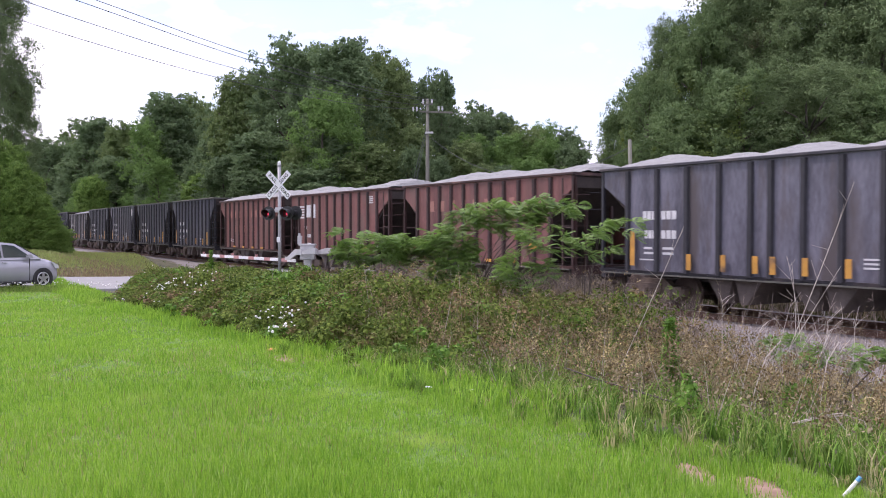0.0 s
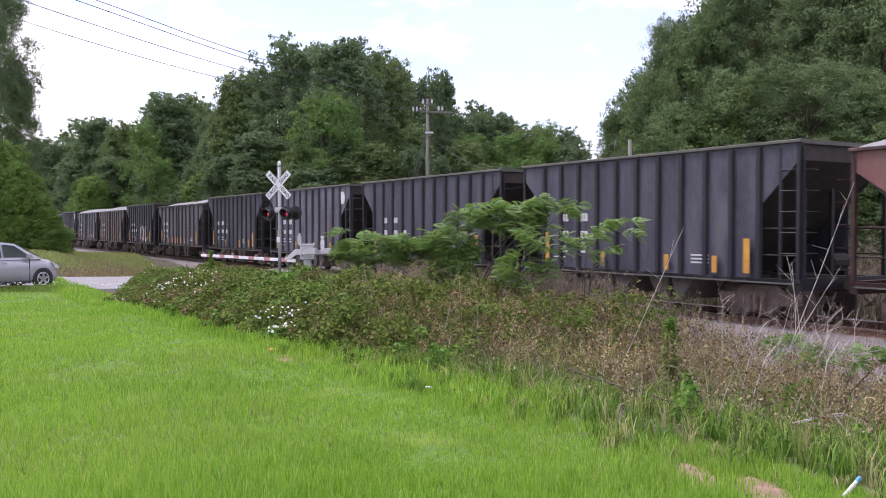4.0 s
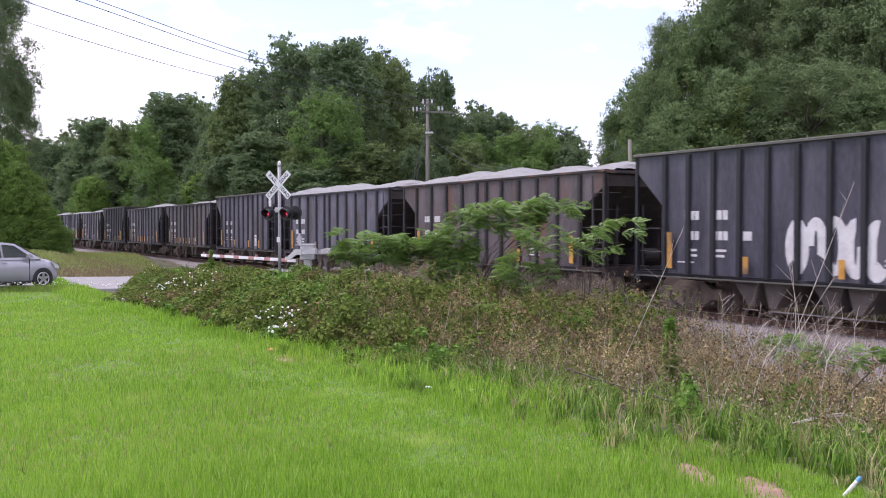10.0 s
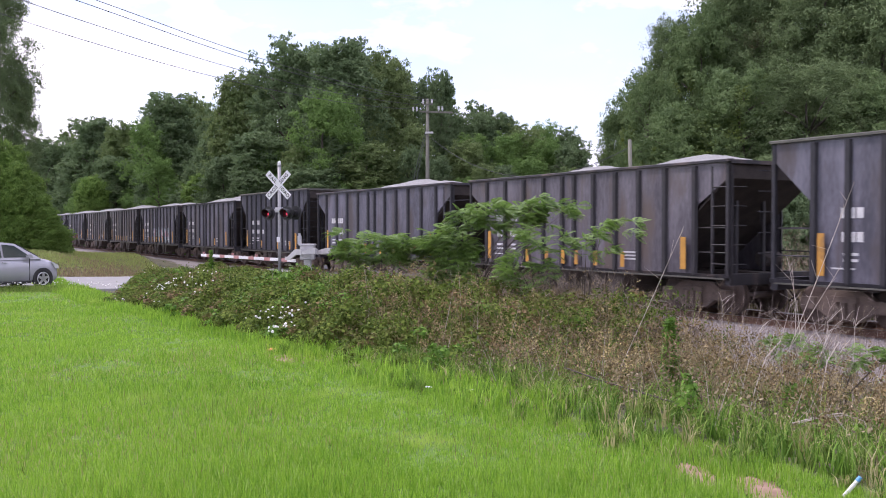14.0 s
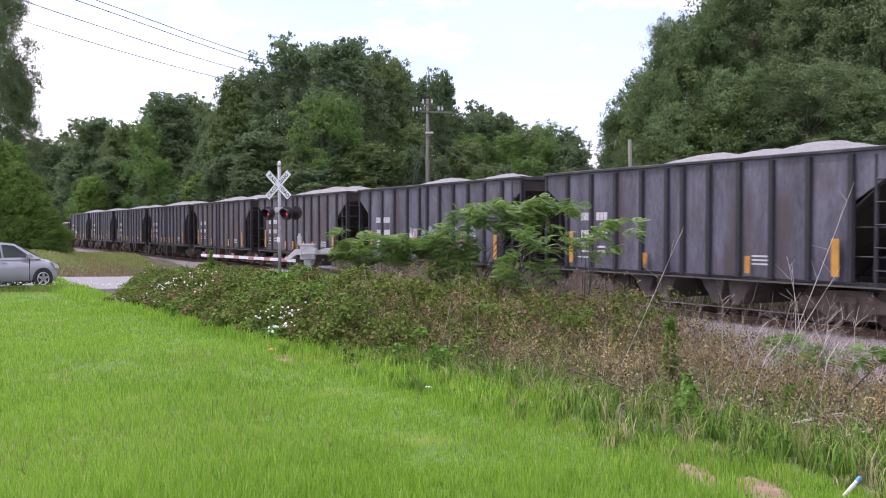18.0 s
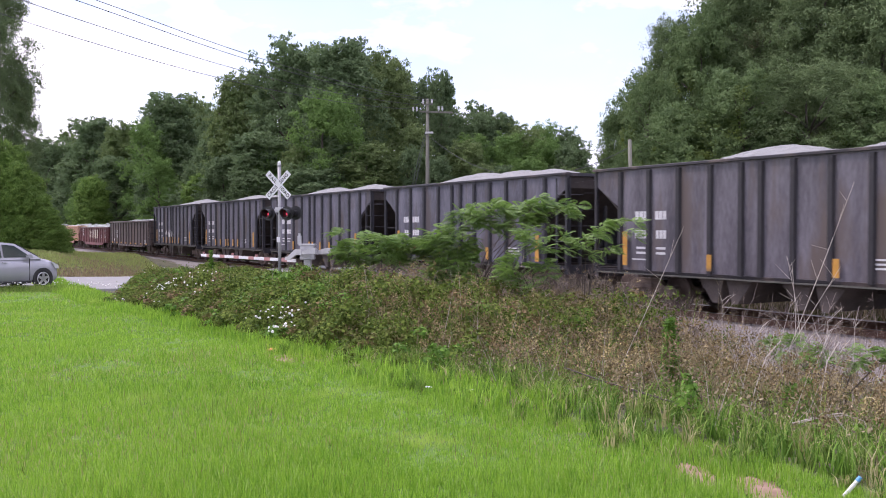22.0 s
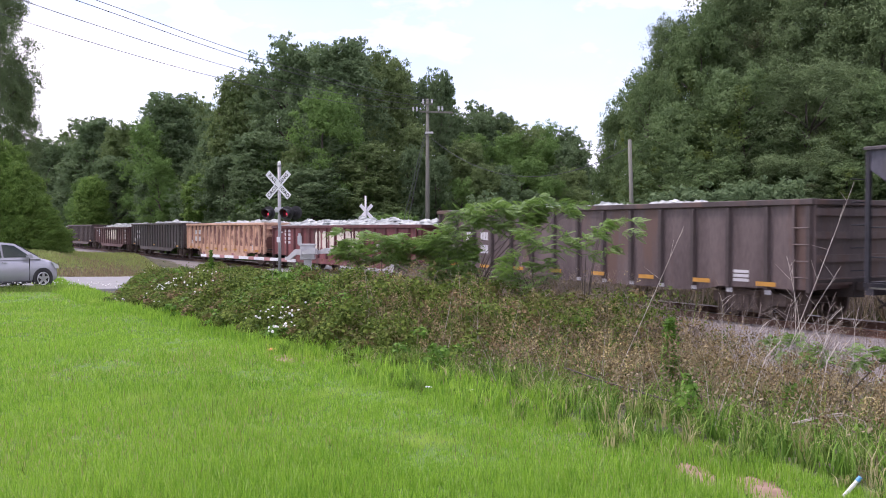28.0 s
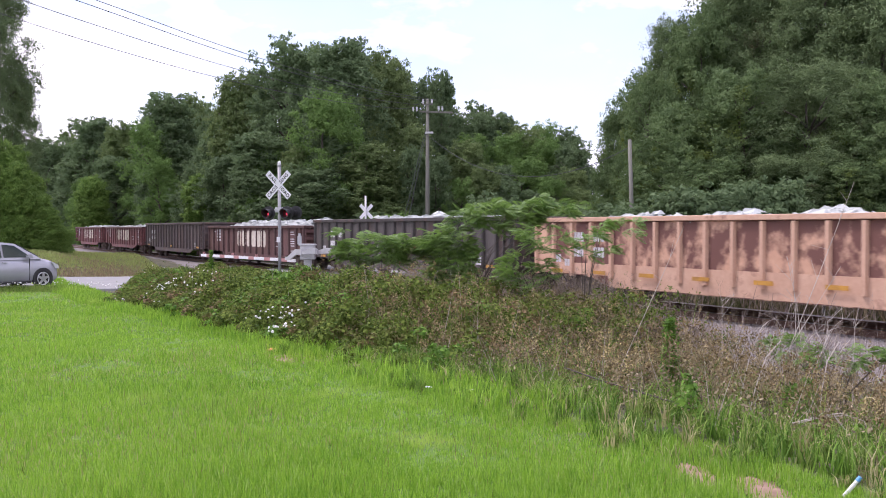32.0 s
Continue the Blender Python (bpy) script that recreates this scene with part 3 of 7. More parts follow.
        paint_bars("lettering", rects, M_LETTER, y, car, "white stencilled lettering")
    elif kind in ("southern", "emblem", "worn"):
        for k in (0.28, 0.43, 0.58, 0.72):
            x = -h + 2 * h * k
            part("reflector_stripe", bars("reflector_stripe", [(x - 0.17, x + 0.17, zs + 0.03, zs + 0.13)], M_YELLOW, y - 0.08), car, "yellow reflector stripe")
        rects = []
        if kind == "emblem":
            a = -h + 1.25
            paint_bars("emblem_bar", [(a + 0.1 * (k % 2) - 0.1, a + 0.62, zt - 0.58 - 0.13 * k, zt - 0.51 - 0.13 * k) for k in range(5)]
                 + [(a + 0.70, a + 1.26, zt - 1.06, zt - 0.47), (a + 1.30, a + 1.86, zt - 1.08, zt - 0.45)], M_LETTER, y, car, "white painted bar")
            rects = [(a + 0.5, a + 0.85, zs + 1.1, zs + 1.26), (a + 0.9, a + 1.3, zs + 0.7, zs + 0.86), (a + 0.9, a + 1.3, zs + 0.3, zs + 0.44), (a - 0.1, a + 0.2, zs + 0.55, zs + 0.75)]
            rects += [(h - 1.9, h - 1.5, zt - 0.3 - 0.08 * k, zt - 0.26 - 0.08 * k) for k in range(4)] + [(h - 2.9, h - 2.45, zs + 0.35, zs + 0.6)]
            part("reflector_stripe", bars("reflector_stripe", [(h - 2.3, h - 1.9, zs + 0.2, zs + 0.36)], M_YELLOW, y - 0.08), car, "yellow reflector stripe")
        else:
            word = M_FADED if kind == "southern" else M_GHOST
            letters = []
            for k in range(8):
                a = -h + 2.0 + k * 0.72
                letters.append((a + 0.05, a + 0.33, zt - 0.98, zt - 0.60))
            if kind == "worn":
                letters += [(-h + 2.6 + k * 0.8, -h + 2.95 + k * 0.8, zs + 0.95, zs + 1.3) for k in range(5)]
            paint_bars("painted_letter", letters, word, y, car, "faded painted letter")
            rects = [(-h + 1.9, -h + 2.2, zs + 0.38 + 0.1 * k, zs + 0.43 + 0.1 * k) for k in range(2)] + [(-h + 2.4, -h + 2.75, zs + 0.33 + 0.1 * k, zs + 0.4 + 0.1 * k) for k in range(2)]
            if kind == "southern":
                for x0, x1 in ((-h + 1.35, -h + 1.6), (h - 2.1, h - 1.7)):
                    part("reflector_stripe", bars("reflector_stripe", [(x0, x1, zs + 0.5, zs + 0.68)], M_YELLOW, y - 0.08), car, "yellow reflector stripe")
        paint_bars("lettering", rects, M_LETTER, y, car, "white stencilled lettering")
    return car, h, zt


def heap(h, zt, lift, mounds, seed, rubble=False, span=None):
    """The stone in a wagon: a heaped surface, mound by mound."""
    g = np.random.default_rng(seed)
    nx, ny = 84, 22
    x, y = np.linspace(-h + 0.1, h - 0.1, nx), np.linspace(-HALF_W + 0.05, HALF_W - 0.05, ny)
    X, Y = np.meshgrid(x, y, indexing="ij")
    Z = np.full_like(X, -0.25)
    c = np.linspace(-h + 1.2, h - 1.2, mounds) if span is None else np.linspace(span[0] * h, span[1] * h, mounds)
    c = c + g.uniform(-0.35, 0.35, mounds)
    for m in c:
        pk = lift * g.uniform(0.75, 1.1)
        Z = np.maximum(Z, pk - 0.28 * np.sqrt(((X - m) / 1.25) ** 2 + (Y / 0.95) ** 2 + 0.15))
    Z = np.minimum(Z, 0.0 + 1.1 * np.minimum(HALF_W - np.abs(Y), h - np.abs(X)))
    Z += g.normal(0, 0.012 if not rubble else 0.03, Z.shape)
    i = np.arange(nx * ny).reshape(nx, ny)
    f = np.stack([i[:-1, :-1], i[1:, :-1], i[1:, 1:], i[:-1, 1:]], -1).reshape(-1, 4)
    v = np.stack([X, Y, Z + zt], -1).reshape(-1, 3)
    verts, faces = v.tolist(), f.tolist()
    if rubble:
        for k in range(620):
            a, b = g.integers(0, nx), g.integers(1, ny - 1)
            p = np.array([X[a, b], Y[a, b], Z[a, b] + zt + 0.02])
            if Z[a, b] < -0.16:
                continue
            r = g.uniform(0.10, 0.30)
            o = np.array([(1, 0, 0), (0, 1, 0), (-1, 0, 0), (0, -1, 0), (0.45, 0, 0.42), (-0.4, 0.1, 0.42)]) * r * g.uniform(0.6, 1.25, (6, 1))
            t = g.uniform(0, 6.3)
            o[:, :2] = o[:, :2] @ np.array([[math.cos(t), -math.sin(t)], [math.sin(t), math.cos(t)]])
            n = len(verts)
            verts += (o + p).tolist()
            faces += [(n, n + 1, n + 5, n + 4), (n + 1, n + 2, n + 5), (n + 2, n + 3, n + 4, n + 5), (n + 3, n, n + 4)]
    me = mesh_of("stone_load", verts, faces, M_RUBBLE if rubble else M_LOAD)
    return me


def gondola(kind, paint, length, zt, zs, ribs, rng):
    """A low-sided gondola wagon with ribs along its sides."""
    h = (length - GAP) / 2
    car = new("gondola_wagon")
    key = ("gon", round(length, 1), zt, zs, paint.name)
    belly = zs - 0.14 if kind != "umber" else zs

    def sheet():
        bm = bmesh.new()
        prism(bm, [(-h, zt), (-h, zs + 0.18), (-h + 2.6, zs + 0.14), (-h + 3.4, belly), (h - 3.4, belly), (h - 2.6, zs + 0.14), (h, zs + 0.18), (h, zt)], "y", -0.03, 0.03)
        return done("side_sheet", bm, paint)
    for y in (-HALF_W + 0.03, HALF_W - 0.03):
        part("side_sheet", cached(key + ("sheet",), sheet), car, "", pose(0, y, 0))
    if kind == "peach":
        bm = bmesh.new()
        box(bm, -h + 0.2, h - 0.2, -HALF_W - 0.006, -HALF_W + 0.001, zs + 0.18, zs + 0.50)
        box(bm, -h + 3.4, h - 3.4, -HALF_W - 0.006, -HALF_W + 0.001, belly + 0.02, zs + 0.18)
        part("lower_band", done("lower_band", bm, M_PEACHRIB), car, "pale peach lower band")
    rib = cached(key + ("rib",), lambda: rib_mesh(zs + 0.12, zt - 0.12, M_PEACHRIB if kind == "peach" else darkened(paint, 0.62), 0.075, 0.085))
    for i in range(ribs):
        x = -h + 0.12 + (2 * h - 0.24) * i / (ribs - 1)
        part("rib", rib, car, "", pose(x, -HALF_W + 0.002, 0))
        part("rib", rib, car, "", pose(x, HALF_W - 0.002, 0, rz=180))

    def top():
        bm = bmesh.new()
        for y in (-HALF_W, HALF_W):
            box(bm, -h, h, y - 0.10, y + 0.07, zt - 0.10, zt + 0.03)
        for e in (-1, 1):
            a, b = sorted((e * h, e * (h - 0.16)))
            box(bm, a, b, -HALF_W - 0.05, HALF_W + 0.05, zt - 0.10, zt + 0.026)
        return done("top_chord", bm, M_PEACHRIB if kind == "peach" else darkened(paint, 0.62), bevel=0.012)
    part("top_chord", cached(key + ("top",), top), car)

    def end():
        bm = bmesh.new()
        box(bm, -0.05, 0.0, -HALF_W, HALF_W, zs + 0.18, zt)
        for k in range(4):
            z = zs + 0.35 + (zt - zs - 0.6) * k / 3
            prism(bm, [(-HALF_W, z - 0.08), (HALF_W, z - 0.08), (HALF_W, z + 0.08), (-HALF_W, z + 0.08)], "x", 0.0, 0.10)
        return done("end_wall", bm, paint)
    for e in (-1, 1):
        part("end_wall", cached(key + ("end",), end), car, "", pose(e * (h - 0.12), 0, 0, rz=0 if e > 0 else 180))
        add_ladder(car, "ladder", zs + 0.1, zt - 0.1, 0.4, paint, pose(e * (h - 0.5) - (0.0 if e > 0 else 0), -e * (HALF_W + 0.05), 0, rz=0 if e > 0 else 180), 0.36)

    def spine():
        bm = bmesh.new()
        box(bm, -h, h, -0.2, 0.2, 0.60, 0.95)
        box(bm, -h, h, -HALF_W + 0.1, HALF_W - 0.1, 0.95, 1.02)
        for k in range(7):
            x = -h + 1 + (2 * h - 2) * k / 6
            box(bm, x - 0.08, x + 0.08, -1.4, 1.4, 0.80, 0.96)
        return done("centre_sill", bm, M_SOOT)
    part("centre_sill", cached(key + ("spine",), spine), car)
    for e in (-1, 1):
        add_truck(car, e * (h - 2.1))
        part("coupler", cached("coupler", coupler_mesh), car, "", pose(e * h, 0, 0, rz=0 if e > 0 else 180))
    y = -HALF_W - 0.004
    rects = []
    if kind in ("maroon", "maroon_plain"):
        big = []
        a = -h + 5.65
        w, g, z0, z1 = 0.62, 0.20, zs + 0.50, zt - 0.24
        for k in range(6):
            x = a + k * (w + g)
            big.append((x, x + w, z0, z1))
        pitch = (2 * h - 0.24) / (ribs - 1)
        for x0, x1, z0, z1 in big:
            bm = bmesh.new()
            r, cx, cz = 0.13, (x0 + x1) / 2, (z0 + z1) / 2
            prism(bm, [(x0 + r, z0), (x1 - r, z0), (x1, z0 + r), (x1, z1 - r), (x1 - r, z1), (x0 + r, z1), (x0, z1 - r), (x0, z0 + r)], "y", y - 0.006, y)
            for i in range(ribs):
                rx = -h + 0.12 + pitch * i
                lo, hi = max(x0, rx - 0.046), min(x1, rx + 0.046)
                if hi - lo > 0.01:
                    box(bm, lo, hi, -HALF_W - 0.089, -HALF_W - 0.084, z0 + 0.02, z1 - 0.02)
            part("painted_letter", done("painted_letter", bm, M_CREAM), car, "large cream painted letter")
        rects = [(-h + 1.7 + 0.45 * i, -h + 2.0 + 0.45 * i, zs + 0.75 + 0.19 * k, zs + 0.88 + 0.19 * k) for i in range(2) for k in range(4)]
        rects += [(h - 1.95, h - rng.uniform(1.42, 1.55), zt - 0.33 - 0.115 * k, zt - 0.285 - 0.115 * k) for k in (0, 1, 3, 4, 5, 6)] + [(h - 1.9, h - 1.45, zs + 0.36, zs + 0.40), (-h + 1.0, -h + 1.4, zt - 0.35, zt - 0.28)]
        rects += [(h - 4.05, h - 3.6, zs + 0.82, zs + 0.86), (h - 4.05, h - 3.6, zs + 0.56, zs + 0.60), (h - 4.05, h - 4.0, zs + 0.60, zs + 0.82), (h - 3.65, h - 3.6, zs + 0.60, zs + 0.82)]
    else:
        rects = [(-h + 1.85 + 0.88 * i, -h + 2.32 + 0.88 * i, zs + 0.68 + 0.44 * k, zs + 0.96 + 0.42 * k) for i in range(2) for k in range(2)] + [(-h + 1.45, -h + 1.82, zs + 0.40, zs + 0.60)]
        rects += [(h - 2.2, h - 1.75, zs + 0.28 + 0.1 * k, zs + 0.35 + 0.1 * k) for k in range(3)] + [(-h + 0.9, -h + 1.3, zs + 0.5, zs + 0.72)]
        n = 8 if kind in ("umber", "peach") else 3
        for k in range(n):
            x = -h + 1.2 + (2 * h - 2.4) * k / (n - 1)
            part("reflector_stripe", bars("reflector_stripe", [(x - 0.27, x + 0.27, zs + 0.21, zs + 0.31)], M_YELLOW, y - 0.09), car, "yellow reflector stripe")
        if kind == "umber":
            for i in range(ribs - 1):
                x = -h + 0.12 + (2 * h - 0.24) * i / (ribs - 1)
                rects.append((x - 0.07, x + 0.1, zs + 0.02, zs + 0.12))
    paint_bars("lettering", rects, M_LETTER, y, car, "white stencilled lettering")
    return car, h, zt


def scrawl(name, x0, x1, z0, z1, mats_, seed, car, label):
    """Spray-painted letters: fat bent strokes."""
    rng = random.Random(seed)
    n = max(3, int((x1 - x0) / 0.42))
    mats_ = list(mats_)
    for k in range(n):
        cx = x0 + (x1 - x0) * (k + 0.5) / n
        bm = bmesh.new()
        r = (x1 - x0) / n * 0.66
        cz, rz_ = (z0 + z1) / 2 + rng.uniform(-0.05, 0.05), (z1 - z0) / 2
        a0, span = rng.uniform(0, 6.3), rng.uniform(3.5, 6.0)
        fat = rng.uniform(0.09, 0.15)
        y = -HALF_W - 0.026 - 0.002 * (k % 4)
        ring = []
        for j in range(13):
            a = a0 + span * j / 12
            ring.append((cx + r * math.cos(a), cz + rz_ * math.sin(a), cx + (r - 2.0 * fat) * math.cos(a) * 0.6, cz + (rz_ - fat * 2.4) * math.sin(a)))
        for p, q in zip(ring, ring[1:]):
            bm.faces.new([bm.verts.new((p[0], y, p[1])), bm.verts.new((q[0], y, q[1])), bm.verts.new((q[2], y, q[3])), bm.verts.new((p[2], y, p[3]))])
        part(name, done(name, bm, mats_[k % len(mats_)]), car, label)


def mural(x0, x1, z0, z1, seed, car):
    """A spray-painted name: fat overlapping letters in two colours, with dark edges and white glints."""
    rng = random.Random(seed)
    n = 7
    w = (x1 - x0) / n

    def patch(cx, cz, rx, rz, y, material, words, corners=9):
        bm = bmesh.new()
        turn = rng.uniform(0, 6.3)
        ring = []
        for k in range(corners):
            a = turn + 2 * math.pi * k / corners
            r = rng.uniform(0.72, 1.12)
            ring.append((cx + rx * r * max(-0.85, min(0.85, 1.2 * math.cos(a))), cz + rz * r * max(-0.9, min(0.9, 1.25 * math.sin(a)))))
        prism(bm, ring, "y", y - 0.003, y)
        part("graffiti", done("graffiti", bm, material), car, words)
    for k in range(n):
        cx, cz, half = x0 + w * (k + 0.5), (z0 + z1) / 2, (z1 - z0) / 2
        y = -HALF_W - 0.022
        pinkish = k in (0, 3, 5, 6)
        patch(cx, cz, w * 0.60, half, y, M_AQUA, "pale blue spray-painted letter", 11)
        if pinkish:
            patch(cx + rng.uniform(-0.1, 0.1), cz + half * rng.uniform(0.1, 0.45), w * 0.42, half * 0.5, y - 0.004, M_PINK, "pink spray-painted patch")
        for _ in range(3):
            patch(cx + rng.uniform(-0.25, 0.25), cz + rng.uniform(-0.8, 0.7) * half, w * rng.uniform(0.08, 0.2), half * rng.uniform(0.1, 0.3), y - 0.008, rng.choice((M_LETTER, M_PINK, M_AQUA, M_MINT)), "spray-painted fleck", 7)
        bm = bmesh.new()
        for _ in range(3):
            p = Vector((cx + rng.uniform(-0.5, 0.5) * w, y - 0.012, cz + rng.uniform(-0.9, 0.9) * half))
            for _ in range(3):
                q = p + Vector((rng.uniform(-0.22, 0.22), 0, rng.uniform(-0.35, 0.35)))
                q.z = min(max(q.z, z0), z1)
                side = Vector((q.z - p.z, 0, p.x - q.x)).normalized() * 0.022
                bm.faces.new([bm.verts.new(v) for v in (p - side, p + side, q + side, q - side)])
                p = q
        part("graffiti", done("graffiti", bm, M_SPRAYLINE), car, "dark spray-painted outline")


LABELS = {"grey": "dusty dark grey open hopper wagon heaped with crushed stone", "hp": "tall black open hopper wagon with white stencils and yellow stripes",
          "circle": "tall dark grey open hopper wagon with a white painted disc", "southern": "oxide red open hopper wagon with a faded painted name",
          "emblem": "oxide red open hopper wagon with a white bar emblem", "worn": "faded red open hopper wagon with worn orange lettering",
          "umber": "dark brown gondola wagon with yellow stripes and white stone", "maroon": "maroon gondola wagon with a large white painted name",
          "maroon_plain": "maroon gondola wagon loaded with pale broken stone", "peach": "faded peach gondola wagon with rust-brown patches", "slate": "weathered grey-brown gondola wagon with many ribs"}
# rear end of each wagon along the track at the start, its length, kind and paint
TRAIN = [(12.7, 12.7, "grey", M_GREY), (24.22, 11.52, "southern", M_RED), (36.05, 11.83, "emblem", M_RED), (47.75, 11.7, "worn", M_RED),
         (59.1, 11.35, "hp", M_BLACK), (70.58, 11.48, "hp", M_BLACK), (81.78, 11.2, "circle", M_GREY), (92.95, 11.17, "hp", M_BLACK),
         (105.98, 13.03, "grey", M_DUSK), (117.3, 11.32, "hp", M_BLACK), (130.2, 12.9, "grey", M_BROWN), (143.0, 12.8, "grey", M_GREY),
         (154.5, 11.5, "circle", M_GREY), (167.0, 12.5, "grey", M_DUSK), (180.2, 13.2, "grey", M_GREY), (191.35, 11.15, "hp", M_BLACK),
         (203.88, 12.53, "grey", M_GREY), (216.85, 12.97, "grey", M_GREY), (229.5, 12.65, "grey", M_DUSK), (242.25, 12.75, "grey", M_DUSK),
         (255.1, 12.85, "grey", M_GREY), (268.2, 13.1, "grey", M_GREY), (281.1, 12.9, "grey", M_GREY), (294.05, 12.95, "grey", M_GREY),
         (310.9, 16.85, "umber", M_UMBER), (328.0, 17.1, "maroon", M_MAROON), (344.6, 16.6, "peach", M_PEACH), (361.9, 17.3, "slate", M_SLATE),
         (379.0, 17.1, "maroon_plain", M_RUST), (396.2, 17.2, "slate", M_UMBER), (413.2, 17.0, "maroon", M_MAROON), (430.2, 17.0, "maroon_plain", M_MAROON)]
CARS = []
# height of the stone over the rim, its mounds and the stretch of the wagon that they fill
HEAPS = {24: (0.20, 3, (-0.5, 0.3)), 25: (0.34, 5, (-0.8, 0.72)), 26: (0.24, 4, (-0.6, 0.6)), 27: (0.24, 4, (-0.45, 0.5)), 28: (0.42, 4, (-0.4, 0.8)), 29: (0.02, 3, (-0.5, 0.5)), 30: (0.22, 4, (-0.6, 0.7)), 31: (0.24, 4, (-0.6, 0.7))}


def build_train():
    loads = {}
    for i, (rear, length, kind, paint) in enumerate(TRAIN):
        rng = random.Random(100 + i)
        if kind in ("umber", "maroon", "maroon_plain", "peach", "slate"):
            zt, zs, ribs = {"umber": (2.74, 0.62, 15), "maroon": (2.25, 0.62, 17), "maroon_plain": (2.25, 0.62, 17), "peach": (2.42, 0.64, 19), "slate": (2.5, 0.62, 21)}[kind]
            car, h, zt = gondola(kind, paint, length, zt, zs, ribs, rng)
            lk = ("gon", i)
            if lk not in loads:
                lift, m, span = HEAPS[i]
                loads[lk] = heap(h, zt, lift, m, 50 + i, True, span)
            group = "gondola wagons of the train"
        else:
            tall = kind in ("hp", "circle")
            car, h, zt = hopper(kind, paint, length, 11, rng, tall)
            late = i >= 13
            lk = (kind == "grey", tall, late, i % 4, round(h, 1))
            if lk not in loads:
                loads[lk] = heap(h, zt, 0.20 if tall else (0.50 if late else 0.55), 2 if tall else (2 if late and i % 2 else 3 if late else 5), 50 + i, False, (-0.12, 0.55) if late and not tall else None)
            group = "hopper wagons of the train"
        tagged(car, LABELS[kind], "freight wagon", group)
        load = new("stone_load", loads[lk])
        tagged(load, "pale broken stone heaped in a gondola wagon" if group[0] == "g" else "pale grey crushed stone heaped in a hopper wagon", "stone load", "loads of the train")
        if i == 9:
            scrawl("graffiti", -0.25, 2.1, 1.08, 2.35, [M_LETTER], 5, car, "white spray-painted scrawl")
        if i == 17:
            mural(-1.45, 3.25, 1.06, 2.22, 6, car)
        if i == 23:
            scrawl("graffiti", -2.2, 0.0, 1.5, 2.0, [M_LETTER], 8, car, "white spray-painted scrawl")
        CARS.append((car, load, rear - h))


build_train()


def run(t):
    """Metres that the train has gone at t seconds."""
    return 10.74 * t - 0.0145 * t * t


def motions():
    heading = math.degrees(math.atan2(-TC, TS))
    times = [float(t) for t in range(33)]
    for car, load, s in CARS:
        rows = [(t, pose(*on_track(s - run(t), 0.0), rz=heading)) for t in times]
        walk(car, rows)
        walk(load, rows)
    # every wheelset turns alike: key one for each end of a truck and let the rest share its keys
    lead = {}
    for car, load, s in CARS:
        for truck in car.children:
            if truck.name.split(".")[0] != "truck":
                continue
            for w in truck.children:
                if w.name.split(".")[0] != "wheelset":
                    continue
                x = round(w.location.x, 2)
                if x not in lead:
                    spot = w.location.copy()
                    walk(w, [(k / FPS, Matrix.LocRotScale(spot, Euler((0, run(k / FPS) / 0.457, 0)), None)) for k in range(32 * FPS + 1)])
                    lead[x] = w
                else:
                    w.rotation_mode = "QUATERNION"
                    keys = w.animation_data_create()
                    keys.action = lead[x].animation_data.action
                    keys.action_slot = lead[x].animation_data.action_slot

# ---- level crossing, poles and wires ----
M_GALV = mat("galvanised_steel", (0.42, 0.42, 0.43), (0.58, 0.58, 0.59), 6, 40, 0.5, metal=0.2, bump=0.05)
M_MAST = mat("weathered_galvanised_mast", (0.26, 0.26, 0.27), (0.40, 0.40, 0.41), 5, 40, 0.6, metal=0.2, bump=0.05)
M_SIGN = mat("white_sign_sheet", (0.66, 0.67, 0.68), (0.82, 0.82, 0.83), 3, 30, 0.5, bump=0.02)
M_INK = mat("black_sign_ink", (0.02, 0.02, 0.02), (0.05, 0.05, 0.05), 5, 30, 0.6, bump=0)
M_HOOD = mat("black_signal_hood", (0.012, 0.012, 0.013), (0.035, 0.035, 0.037), 5, 30, 0.5, bump=0.05)
M_LENS = mat("red_signal_lens", (0.07, 0.008, 0.012), (0.12, 0.014, 0.020), 9, 60, 0.15, bump=0.1)
M_BULB = mat("red_signal_bulb", (0.25, 0.01, 0.015), (0.4, 0.02, 0.03), 9, 60, 0.2, bump=0, glow=((1.0, 0.06, 0.12), 0.55))
M_ARMRED = mat("red_gate_band", (0.40, 0.17, 0.165), (0.50, 0.28, 0.27), 5, 30, 0.5, bump=0)
M_POLE = mat("weathered_pole_timber", (0.11, 0.110, 0.092), (0.225, 0.222, 0.185), 3, 30, 0.9, bump=0.3, stretch=(4, 4, 0.3))
M_WIRE = mat("dark_wire", (0.05, 0.05, 0.055), (0.09, 0.09, 0.10), 5, 30, 0.6, bump=0)
M_PORCELAIN = mat("pale_insulator", (0.45, 0.46, 0.48), (0.62, 0.63, 0.65), 5, 30, 0.3, bump=0)


def letters(text, size, material):
    c = bpy.data.curves.new("lettering", "FONT")
    c.body, c.size, c.extrude, c.align_x, c.align_y = text, size, 0.002, "CENTER", "CENTER"
    c.space_character, c.offset = 1.15, 0.003
    ob = bpy.data.objects.new("lettering", c)
    me = bpy.data.meshes.new_from_object(ob)
    bpy.data.objects.remove(ob)
    me.materials.clear()
    me.materials.append(material)
    return me


